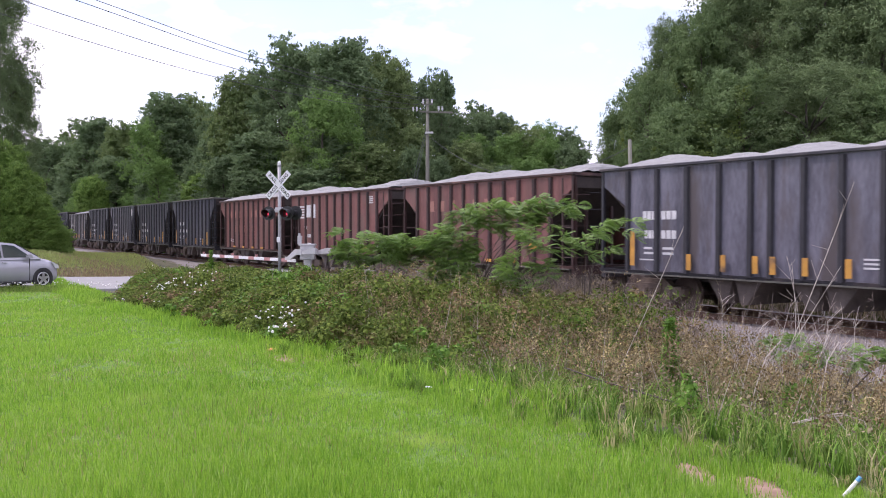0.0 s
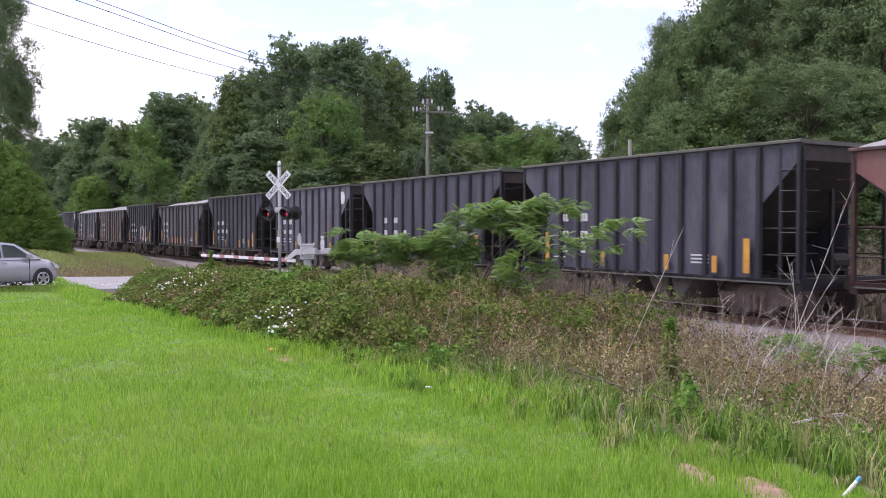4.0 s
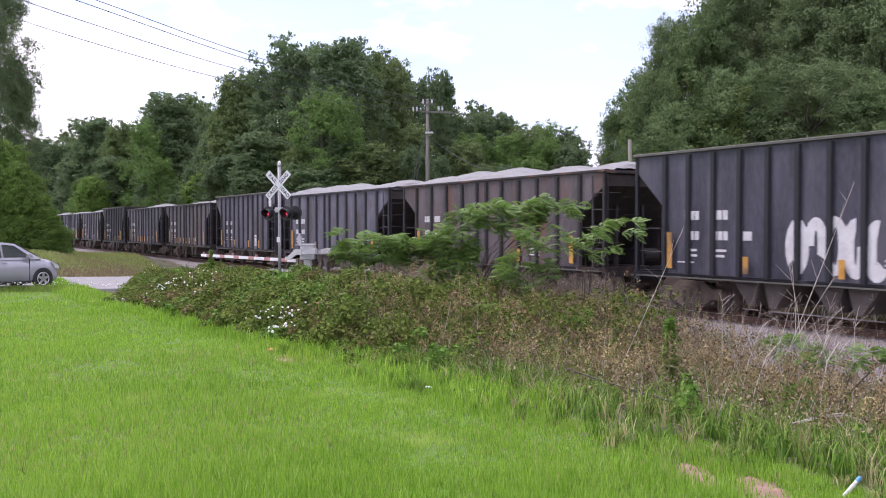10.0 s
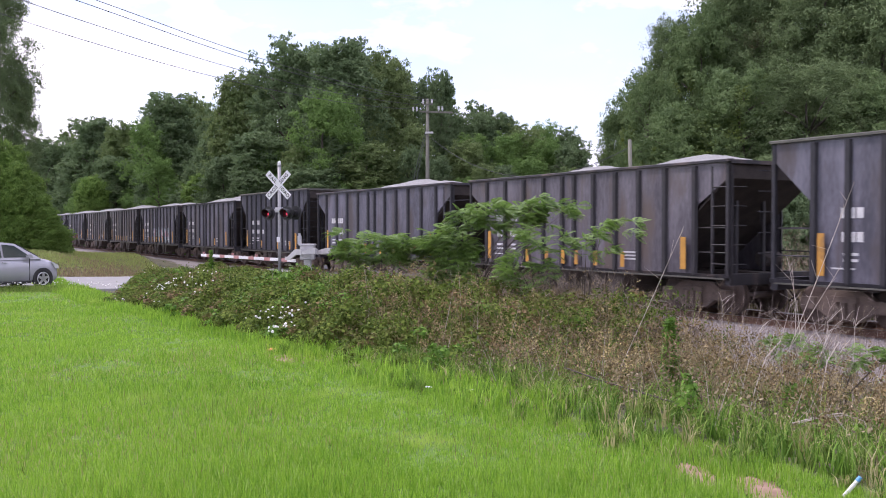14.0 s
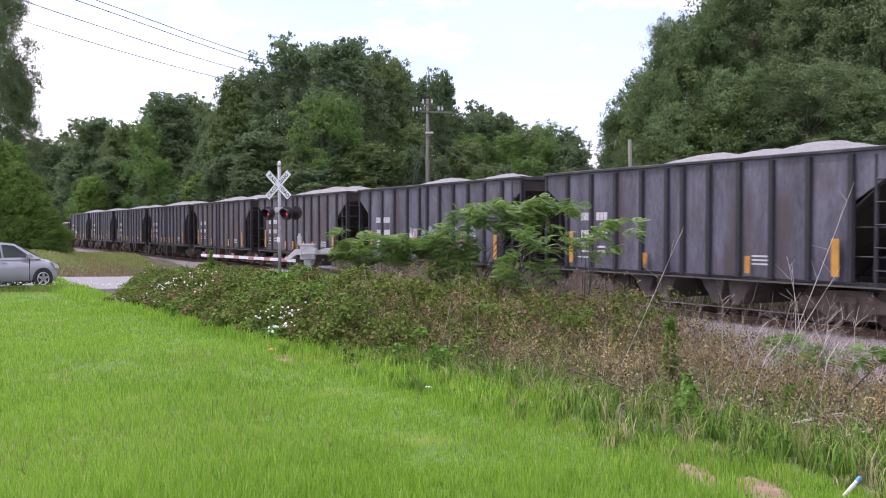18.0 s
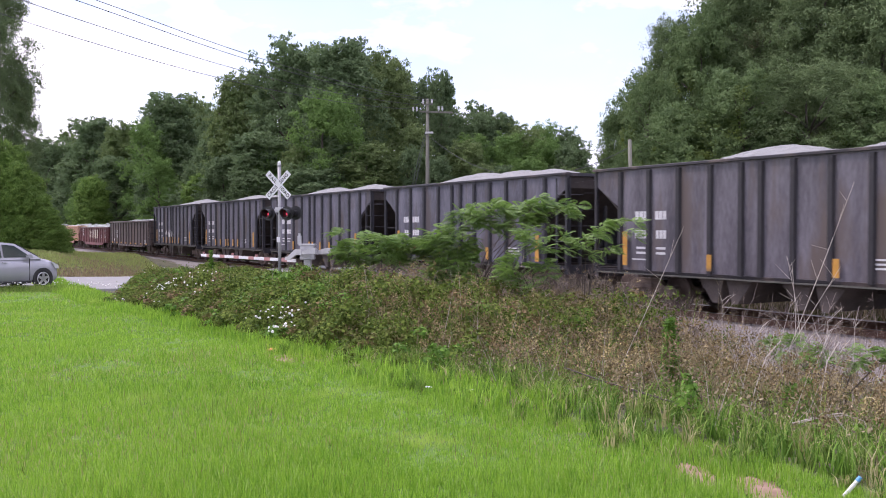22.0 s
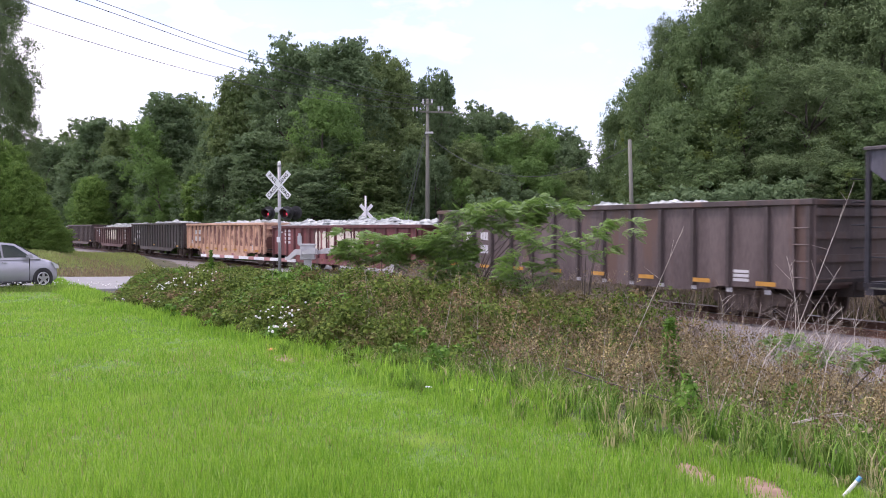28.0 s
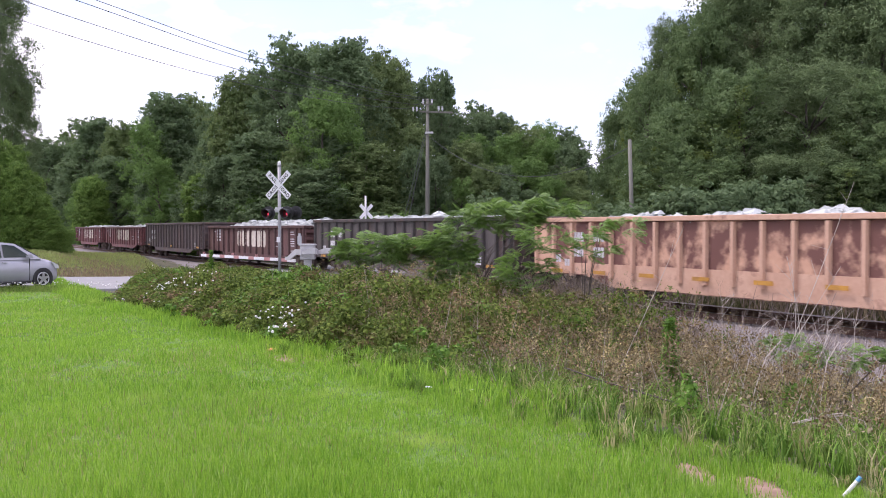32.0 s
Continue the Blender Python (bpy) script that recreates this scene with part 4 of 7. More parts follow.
def crossbuck(parent, z, words):
    """Two crossed blades; the face looks along -y."""
    for k, (tilt, text) in enumerate(words):
        bm = bmesh.new()
        box(bm, -0.64, 0.64, -0.003, 0.003, -0.118, 0.118)
        blade = part("blade", done("blade", bm, M_SIGN), parent, "", pose(0, -0.075 - 0.010 * k, z, ry=tilt))
        if text:
            for side, word in text:
                part("lettering", letters(word, 0.185, M_INK), blade, "black lettering", pose(side * 0.33, -0.0065, 0, rx=90))


def build_signal():
    x, y = -5.99, 33.0
    g = float(ground_z(x, y))
    mast = tagged(new("crossing_signal"), "galvanised crossing signal mast with white crossbuck and red lamps", "crossing signal")
    mast.matrix_basis = pose(x, y, g, rz=-20)
    bm = bmesh.new()
    tube(bm, [(0, 0, -0.1), (0, 0, 4.42 - g)], 0.062, 14)
    prism(bm, [(0.075 * math.cos(a), 0.075 * math.sin(a)) for a in (k * math.pi / 6 for k in range(12))], "z", 4.40 - g, 4.46 - g)
    part("mast", done("mast", bm, M_MAST, True), mast)
    bm = bmesh.new()
    tube(bm, [(0, 0, 4.45 - g), (0, 0, 4.56 - g), (0, 0, 4.60 - g)], [0.07, 0.06, 0.01], 12)
    part("cap", done("cap", bm, M_SIGN, True), mast, "white pointed cap")
    crossbuck(mast, 3.72 - g, [(45, ((-1, "RAIL"), (1, "ROAD"))), (-45, ((-1, "CROS"), (1, "SING")))])
    bm = bmesh.new()
    tube(bm, [(-0.42, -0.02, 2.80 - g), (0.42, -0.02, 2.80 - g)], 0.03, 8)
    box(bm, -0.12, 0.12, -0.1, 0.1, 2.72 - g, 2.90 - g)
    part("crossarm", done("crossarm", bm, M_GALV), mast)
    for lx in (-0.38, 0.38):
        bm = bmesh.new()
        prism(bm, [(0.26 * math.cos(a), 2.68 - g + 0.26 * math.sin(a)) for a in (k * math.pi / 14 for k in range(28))], "y", -0.13, -0.11)
        tube(bm, [(0, -0.12, 2.68 - g), (0, 0.12, 2.68 - g)], 0.12, 14)
        lamp = part("lamp", done("lamp", bm, M_HOOD), mast, "black round signal lamp", pose(lx, 0, 0))
        bm = bmesh.new()
        n = 20
        ring = []
        for k in range(n):
            a = 2 * math.pi * k / n
            reach = 0.16 + 0.16 * (math.sin(a) > -0.5) * (0.5 + 0.5 * math.sin(a))
            ring.append([bm.verts.new((math.cos(a) * r, yy, 2.68 - g + math.sin(a) * r)) for r, yy in ((0.165, -0.13), (0.165, -0.13 - reach), (0.155, -0.13 - reach), (0.155, -0.13))])
        for k in range(n):
            p, q = ring[k], ring[(k + 1) % n]
            for j in range(3):
                bm.faces.new((p[j], p[j + 1], q[j + 1], q[j]))
        part("hood", done("hood", bm, M_HOOD), lamp)
        bm = bmesh.new()
        prism(bm, [(0.15 * math.cos(a), 2.68 - g + 0.15 * math.sin(a)) for a in (k * math.pi / 12 for k in range(24))], "y", -0.150, -0.131)
        part("lens", done("lens", bm, M_LENS), lamp, "dim red lens")
        bm = bmesh.new()
        prism(bm, [(0.055 * math.cos(a) + 0.02, 2.66 - g + 0.045 * math.sin(a)) for a in (k * math.pi / 8 for k in range(16))], "y", -0.156, -0.151)
        part("bulb", done("bulb", bm, M_BULB), lamp, "glowing red bulb")
    bm = bmesh.new()
    box(bm, -0.07, 0.07, -0.085, -0.07, 1.62 - g, 1.82 - g)
    part("number_plate", done("number_plate", bm, M_SIGN), mast, "small white plate")
    # rear-facing lamp pair behind the mast
    bm = bmesh.new()
    prism(bm, [(0.26 * math.cos(a) + 0.55, 2.70 - g + 0.26 * math.sin(a)) for a in (k * math.pi / 14 for k in range(28))], "y", 0.20, 0.22)
    tube(bm, [(0.55, 0.05, 2.70 - g), (0.55, 0.24, 2.70 - g)], 0.1, 12)
    part("rear_lamp", done("rear_lamp", bm, M_HOOD), mast)

    gate = tagged(new("crossing_gate"), "lowered crossing gate with a red and white arm", "crossing gate")
    gx, gy = -5.02, 33.4
    gg = float(ground_z(gx, gy))
    gate.matrix_basis = pose(gx, gy, gg)
    bm = bmesh.new()
    box(bm, -0.13, 0.13, -0.13, 0.13, 0, 1.0 - gg)
    part("pedestal", done("pedestal", bm, M_GALV, bevel=0.01), gate)
    bm = bmesh.new()
    box(bm, -0.26, 0.26, -0.2, 0.2, 0.98 - gg, 1.55 - gg)
    box(bm, -0.30, 0.30, -0.23, 0.23, 1.50 - gg, 1.56 - gg)
    box(bm, -0.17, 0.17, -0.23, -0.2, 1.08 - gg, 1.42 - gg)
    part("machine_box", done("machine_box", bm, M_GALV, bevel=0.012), gate)
    bm = bmesh.new()
    tube(bm, [(-0.30, 0, 1.5 - gg), (-0.30, 0, 1.95 - gg)], 0.05, 8)
    box(bm, -0.37, -0.23, -0.06, 0.06, 1.55 - gg, 1.85 - gg)
    part("crank_cover", done("crank_cover", bm, M_GALV), gate)
    d = Vector((-5.9, 7.7, 0)).normalized()
    turn = math.degrees(math.atan2(d.y, d.x))
    bm = bmesh.new()
    for yy in (-0.32, 0.32):
        prism(bm, [(-0.15, 1.36 - gg), (0.35, 1.36 - gg), (0.95, 1.06 - gg), (1.15, 1.06 - gg), (1.15, 0.94 - gg), (0.80, 0.94 - gg), (0.25, 1.16 - gg), (-0.15, 1.16 - gg)], "y", yy - 0.03, yy + 0.03)
    part("arm_bracket", done("arm_bracket", bm, M_GALV), gate, "", pose(0, 0, 0, rz=turn))
    bm = bmesh.new()
    for yy in (-0.3, 0.3):
        prism(bm, [(-0.2, 1.30 - gg), (-0.9, 1.42 - gg), (-1.15, 1.42 - gg), (-1.15, 1.22 - gg), (-0.9, 1.22 - gg), (-0.2, 1.18 - gg)], "y", yy - 0.04, yy + 0.04)
    part("counterweight", done("counterweight", bm, M_GALV), gate, "", pose(0, 0, 0, rz=turn))
    arm = part("arm", None, gate, "red and white striped gate arm", pose(0, 0, -0.09, rz=turn))
    bm = bmesh.new()
    prism(bm, [(-0.02, 0.94 - gg), (0.02, 0.94 - gg), (0.02, 1.06 - gg), (-0.02, 1.06 - gg)], "x", 0.95, 10.0)
    part("plank", done("plank", bm, M_SIGN), arm)
    for k in range(6):
        bm = bmesh.new()
        a = 1.6 + k * 1.45
        box(bm, a, a + 0.5, -0.024, 0.024, 0.936 - gg, 1.064 - gg)
        part("red_band", done("red_band", bm, M_ARMRED), arm)
    for a in (4.3, 6.6, 9.7):
        bm = bmesh.new()
        box(bm, a - 0.035, a + 0.035, -0.04, 0.04, 1.07 - gg, 1.16 - gg)
        part("arm_lamp", done("arm_lamp", bm, M_ARMRED), arm, "small red arm lamp")

    fx, fy = -5.15, 60.0
    fg = float(ground_z(fx, fy))
    far = tagged(new("crossing_signal"), "galvanised signal mast with a crossbuck beyond the track", "crossing signal")
    far.matrix_basis = pose(fx, fy, fg, rz=155)
    bm = bmesh.new()
    tube(bm, [(0, 0, -0.1), (0, 0, 4.3 - fg)], 0.065, 12)
    part("mast", done("mast", bm, M_GALV, True), far)
    crossbuck(far, 3.25 - fg, [(45, None), (-45, None)])


build_signal()


def rope(name, pts, r, parent=None):
    bm = bmesh.new()
    tube(bm, pts, r, 4)
    me = done(name, bm, M_WIRE)
    return part(name, me, parent) if parent else new(name, me)


def build_poles():
    x, y = -0.82, 62.0
    g = float(ground_z(x, y))
    pole = tagged(new("utility_pole"), "weathered wooden utility pole with crossarms and guy wires", "utility pole")
    pole.matrix_basis = pose(x, y, g, ry=-1.2)
    bm = bmesh.new()
    tube(bm, [(-0.26, 0, -0.2), (-0.13, 0, 5.5), (0, 0, 11.0 - g)], [0.165, 0.14, 0.105], 12)
    part("shaft", done("shaft", bm, M_POLE, True), pole)
    bm = bmesh.new()
    box(bm, -1.15, 1.15, -0.19, -0.08, 10.05 - g, 10.17 - g)
    part("crossarm", done("crossarm", bm, M_POLE), pole, "", pose(0, 0, 0, ry=3))
    bm = bmesh.new()
    box(bm, -0.35, 0.35, -0.17, -0.08, 10.60 - g, 10.68 - g)
    part("crossarm", done("crossarm", bm, M_POLE), pole)
    for ix, iz in ((-1.0, 10.17), (-0.75, 10.17), (0.75, 10.17), (1.0, 10.17), (-0.3, 10.68), (0.3, 10.68)):
        bm = bmesh.new()
        tube(bm, [(ix, -0.13, iz - g), (ix, -0.13, iz + 0.12 - g), (ix, -0.13, iz + 0.2 - g), (ix, -0.13, iz + 0.3 - g)], [0.03, 0.08, 0.05, 0.08], 8)
        part("insulator", done("insulator", bm, M_PORCELAIN), pole, "pale porcelain insulator")
    bm = bmesh.new()
    box(bm, -0.2, 0.34, -0.3, -0.1, 8.62 - g, 8.75 - g)
    part("bracket", done("bracket", bm, M_GALV), pole)
    for dx, dy, top in ((-2.6, -1.0, 9.3), (-2.2, -1.2, 9.0), (-2.4, 0.6, 3.9)):
        rope("guy_wire", [(-0.08, 0, top - g), (dx, dy, 0.1)], 0.022, pole)
    x2, y2 = 9.64, 46.0
    g2 = float(ground_z(x2, y2))
    p2 = tagged(new("utility_pole"), "short bare wooden pole in front of the trees", "utility pole")
    p2.matrix_basis = pose(x2, y2, g2, ry=-1.0)
    bm = bmesh.new()
    tube(bm, [(0.12, 0, -0.2), (0, 0, 6.66 - g2)], [0.125, 0.09], 12)
    part("shaft", done("shaft", bm, M_POLE, True), p2)
    # overhead wires
    for side, off in ((-0.95, 0.32), (-0.3, 0.95), (0.3, 1.55), (0.62, 1.75)):
        pts = []
        for k in range(25):
            t = k / 24 * 0.95
            pts.append((-1.05 - 28.95 * t + side * (1 - 0.2 * t), 62 - 47 * t, 9.53 + 10.1 * (t - 0.25) ** 2 + off * min(1.0, 0.45 + 1.2 * t)))
        tagged(rope("power_line", pts, 0.018), "thin dark power line overhead", "power line", "power lines")
    pts = []
    for k in range(17):
        t = k / 16
        pts.append((-1.0 + (9.64 + 1.0) * t, 62 - 16 * t, 8.5 * (1 - t) + 6.35 * t - 8.6 * t * (1 - t)))
    tagged(rope("telephone_line", pts, 0.016), "thin telephone line sagging between two poles", "power line", "power lines")
    # white marker post by the ballast
    mx, my = 10.7, 25.3
    mg = float(ground_z(mx, my))
    bm = bmesh.new()
    box(bm, -0.04, 0.04, -0.04, 0.04, 0, 0.22 - mg)
    post = new("marker_post", done("marker_post", bm, M_SIGN, bevel=0.01))
    post.matrix_basis = pose(mx, my, mg, ry=2)
    tagged(post, "small white marker post beyond the track", "marker post")


build_poles()

# ---- waiting car ----
M_SILVER = mat("silver_car_paint", (0.39, 0.39, 0.43), (0.46, 0.46, 0.50), 1.5, 60, 0.25, metal=0.25, bump=0)
# glass colour holds the green of trees mirrored in and seen through it
M_GLASS = mat("dark_car_glass", (0.045, 0.068, 0.06), (0.095, 0.125, 0.11), 2, 20, 0.06, bump=0)
M_TYRE = mat("tyre_rubber", (0.012, 0.012, 0.012), (0.03, 0.03, 0.03), 6, 40, 0.8, bump=0.1)
M_RIM = mat("alloy_rim", (0.45, 0.45, 0.47), (0.60, 0.60, 0.62), 4, 40, 0.3, metal=0.8, bump=0)
M_TRIM = mat("black_plastic_trim", (0.015, 0.015, 0.016), (0.035, 0.035, 0.036), 6, 40, 0.6, bump=0)
M_LAMP = mat("clear_headlamp", (0.45, 0.46, 0.48), (0.65, 0.66, 0.68), 4, 40, 0.15, bump=0)


def build_car():
    car = tagged(new("car"), "silver hatchback car waiting on the road", "car")
    wx, wy = -14.72, 32.9
    heading = 56.0
    gz = float(ground_z(wx, wy)) + 0.05
    car.matrix_basis = pose(wx, wy, gz, rz=heading) @ pose(-0.82, 0.72, 0)

    # body: sections along the length, front at +0.86 of the front axle
    prof = [(0.71, 0.42, 0.62, 0.55), (0.68, 0.24, 0.80, 0.70), (0.56, 0.20, 0.90, 0.80), (0.30, 0.20, 1.00, 0.85), (-0.05, 0.20, 1.07, 0.87), (-1.2, 0.20, 1.08, 0.88), (-2.4, 0.20, 1.10, 0.88), (-3.1, 0.24, 1.06, 0.86), (-3.42, 0.36, 0.98, 0.80), (-3.5, 0.45, 0.85, 0.72)]
    bm = bmesh.new()
    rings = []
    for x, zb, zt, w in prof:
        ring = []
        for fy, fz in ((-0.80, 0.0), (-0.97, 0.12), (-1.0, 0.45), (-0.985, 0.75), (-0.90, 0.97), (-0.70, 1.0), (0.70, 1.0), (0.90, 0.97), (0.985, 0.75), (1.0, 0.45), (0.97, 0.12), (0.80, 0.0)):
            ring.append(bm.verts.new((x + 0.82, w * fy, zb + (zt - zb) * fz)))
        rings.append(ring)
    for a, b in zip(rings, rings[1:]):
        for k in range(12):
            bm.faces.new((a[k], a[(k + 1) % 12], b[(k + 1) % 12], b[k]))
    bm.faces.new(rings[0])
    bm.faces.new(rings[-1][::-1])
    part("body", done("body", bm, M_SILVER, True), car)
    cab = [(-0.02, 1.04, 0.80), (-0.95, 1.60, 0.64), (-1.5, 1.665, 0.62), (-2.3, 1.64, 0.62), (-3.0, 1.52, 0.60), (-3.35, 1.06, 0.72)]
    bm = bmesh.new()
    top = [(bm.verts.new((x + 0.82, -w, z)), bm.verts.new((x + 0.82, w, z))) for x, z, w in cab]
    low = [(bm.verts.new((x + 0.82, -0.83, 1.03)), bm.verts.new((x + 0.82, 0.83, 1.03))) for x, z, w in cab]
    for i in range(len(cab) - 1):
        a, b, c, d = top[i], top[i + 1], low[i], low[i + 1]
        bm.faces.new((a[0], a[1], b[1], b[0]))
        bm.faces.new((c[0], a[0], b[0], d[0]))
        bm.faces.new((a[1], c[1], d[1], b[1]))
    part("cabin", done("cabin", bm, M_SILVER), car)

    def pane(name, pts, side):
        bm2 = bmesh.new()
        vs = [bm2.verts.new((x + 0.82, side * (w + 0.012), z)) for x, z, w in pts]
        bm2.faces.new(vs)
        bmesh.ops.solidify(bm2, geom=bm2.faces[:], thickness=0.01)
        part(name, done(name, bm2, M_GLASS), car, "dark side window")
    for side in (-1, 1):
        pane("side_window", [(-0.42, 1.12, 0.81), (-1.0, 1.53, 0.675), (-1.45, 1.58, 0.665), (-1.45, 1.12, 0.81)], side)
        pane("side_window", [(-1.52, 1.12, 0.81), (-1.52, 1.58, 0.662), (-2.45, 1.56, 0.66), (-2.6, 1.12, 0.81)], side)
        bm = bmesh.new()
        prism(bm, [(0.35, 1.08), (0.20, 1.08), (0.16, 1.20), (0.30, 1.22)], "y", side * 0.86, side * 1.02)
        part("mirror", done("mirror", bm, M_SILVER), car, "", pose(0, 0, 0))
        bm = bmesh.new()
        prism(bm, [(1.34, 0.68), (1.49, 0.66), (1.45, 0.80), (1.20, 0.92)], "y", side * 0.60, side * 0.842)
        part("headlamp", done("headlamp", bm, M_LAMP), car, "clear headlamp")
        for hx in (-0.72, -1.75):
            bm = bmesh.new()
            box(bm, hx, hx + 0.18, side * 0.86, side * 0.905, 0.93, 0.965)
            part("door_handle", done("door_handle", bm, M_SILVER, bevel=0.006), car)
        for sx in (0.30, -0.85):
            bm = bmesh.new()
            box(bm, sx, sx + 0.012, side * 0.85, side * 0.884, 0.28, 1.08)
            part("door_seam", done("door_seam", bm, M_TRIM), car)
        bm = bmesh.new()
        box(bm, -1.9, 0.35, side * 0.78, side * 0.87, 0.17, 0.25)
        part("sill_trim", done("sill_trim", bm, M_TRIM), car)
    bm = bmesh.new()
    vs = [bm.verts.new((x + 0.82, w, z)) for x, z, w in ((-0.10, 1.11, -0.74), (-0.10, 1.11, 0.74), (-0.86, 1.57, 0.60), (-0.86, 1.57, -0.60))]
    bm.faces.new(vs)
    bmesh.ops.translate(bm, verts=vs, vec=(0.02, 0, 0.02))
    bmesh.ops.solidify(bm, geom=bm.faces[:], thickness=0.01)
    part("windscreen", done("windscreen", bm, M_GLASS), car, "dark windscreen")
    for x in (0.82, -1.83):
        for side in (-1, 1):
            bm = bmesh.new()
            prism(bm, [(x + 0.385 * math.cos(a), 0.33 + 0.385 * math.sin(a)) for a in (k * math.pi / 14 for k in range(28))], "y", side * 0.80, side * 0.888)
            part("wheel_arch", done("wheel_arch", bm, M_TRIM), car)
            bm = bmesh.new()
            tube(bm, [(0, side * 0.70, 0), (0, side * 0.72, 0), (0, side * 0.87, 0), (0, side * 0.893, 0)], [0.29, 0.325, 0.325, 0.29], 28)
            wheel = part("wheel", done("wheel", bm, M_TYRE, False), car, "black tyre on an alloy rim", pose(x, 0, 0.325))
            bm = bmesh.new()
            n = 5
            tube(bm, [(0, side * 0.885, 0), (0, side * 0.905, 0)], 0.07, 12)
            for k in range(n):
                a = 2 * math.pi * k / n + 0.3
                c, s_ = math.cos(a), math.sin(a)
                vs = []
                for r, hw in ((0.05, 0.05), (0.215, 0.035)):
                    for q in (-1, 1):
                        vs.append((c * r - s_ * hw * q, s_ * r + c * hw * q))
                prism(bm, [vs[0], vs[1], vs[3], vs[2]], "y", side * 0.892, side * 0.908)
            ringv = []
            for k in range(28):
                a = 2 * math.pi * k / 28
                ringv.append([bm.verts.new((math.cos(a) * r, yy, math.sin(a) * r)) for r, yy in ((0.20, side * 0.895), (0.225, side * 0.907), (0.24, side * 0.895))])
            for k in range(28):
                p, q = ringv[k], ringv[(k + 1) % 28]
                for j in range(2):
                    bm.faces.new((p[j], p[j + 1], q[j + 1], q[j]))
            part("rim", done("rim", bm, M_RIM), wheel, "five-spoke alloy rim")


build_car()

# ---- trees ----
M_BARK = mat("grey_brown_bark", (0.045, 0.037, 0.030), (0.13, 0.11, 0.092), 4, 30, 0.95, bump=0.6, stretch=(3, 3, 0.5))
# oak leaf colours are lightened and blued to stand for haze over the wood
M_OAK = mat("dark_oak_leaf", (0.066, 0.116, 0.056), (0.205, 0.285, 0.132), 0.22, 1.2, 0.6, bump=0, translucent=0.42, island=0.22, spread=0.34, spec=0.12)
M_OLIVE = mat("olive_tree_leaf", (0.078, 0.126, 0.050), (0.240, 0.315, 0.118), 0.22, 1.2, 0.6, bump=0, translucent=0.42, island=0.22, spread=0.34, spec=0.12)
M_BROAD = mat("broad_tree_leaf", (0.056, 0.108, 0.046), (0.220, 0.305, 0.122), 0.22, 1.2, 0.6, bump=0, translucent=0.42, island=0.22, spread=0.34, stain=(0.11, 0.15, 0.030), stain_scale=0.25, stain_at=0.60, spec=0.12)
M_LIGHT = mat("fresh_green_leaf", (0.072, 0.150, 0.040), (0.215, 0.335, 0.095), 0.22, 1.2, 0.6, bump=0, translucent=0.36, island=0.22, spread=0.34, spec=0.12)
M_FRESH = mat("bright_bush_leaf", (0.068, 0.148, 0.028), (0.23, 0.345, 0.080), 0.7, 3, 0.55, bump=0, translucent=0.36, island=0.5, spread=0.3, spec=0.12)
M_PINE = mat("pine_needle", (0.064, 0.108, 0.050), (0.215, 0.290, 0.125), 0.25, 1.5, 0.6, bump=0, translucent=0.34, island=0.22, spread=0.34, stain=(0.070, 0.062, 0.032), stain_scale=0.4, stain_at=0.66, spec=0.12)


def leaf_quads(p, nrm, size, aspect, g, droop=0.0):
    """A pointed leaf (four corners) at each point, facing about along its normal."""
    n = len(p)
    a = g.normal(size=(n, 3))
    a[:, 2] -= droop
    u = a - nrm * np.sum(a * nrm, -1, keepdims=True)
    u /= np.linalg.norm(u, axis=-1, keepdims=True) + 1e-9
    w = np.cross(nrm, u)
    L, W = size[:, None], size[:, None] * aspect
    return np.stack([p - u * L * 0.5, p + w * W * 0.5 + u * L * 0.05, p + u * L * 0.5, p - w * W * 0.5 + u * L * 0.05], 1)


def unit(g, n):
    d = g.normal(size=(n, 3))
    return d / np.linalg.norm(d, axis=-1, keepdims=True)


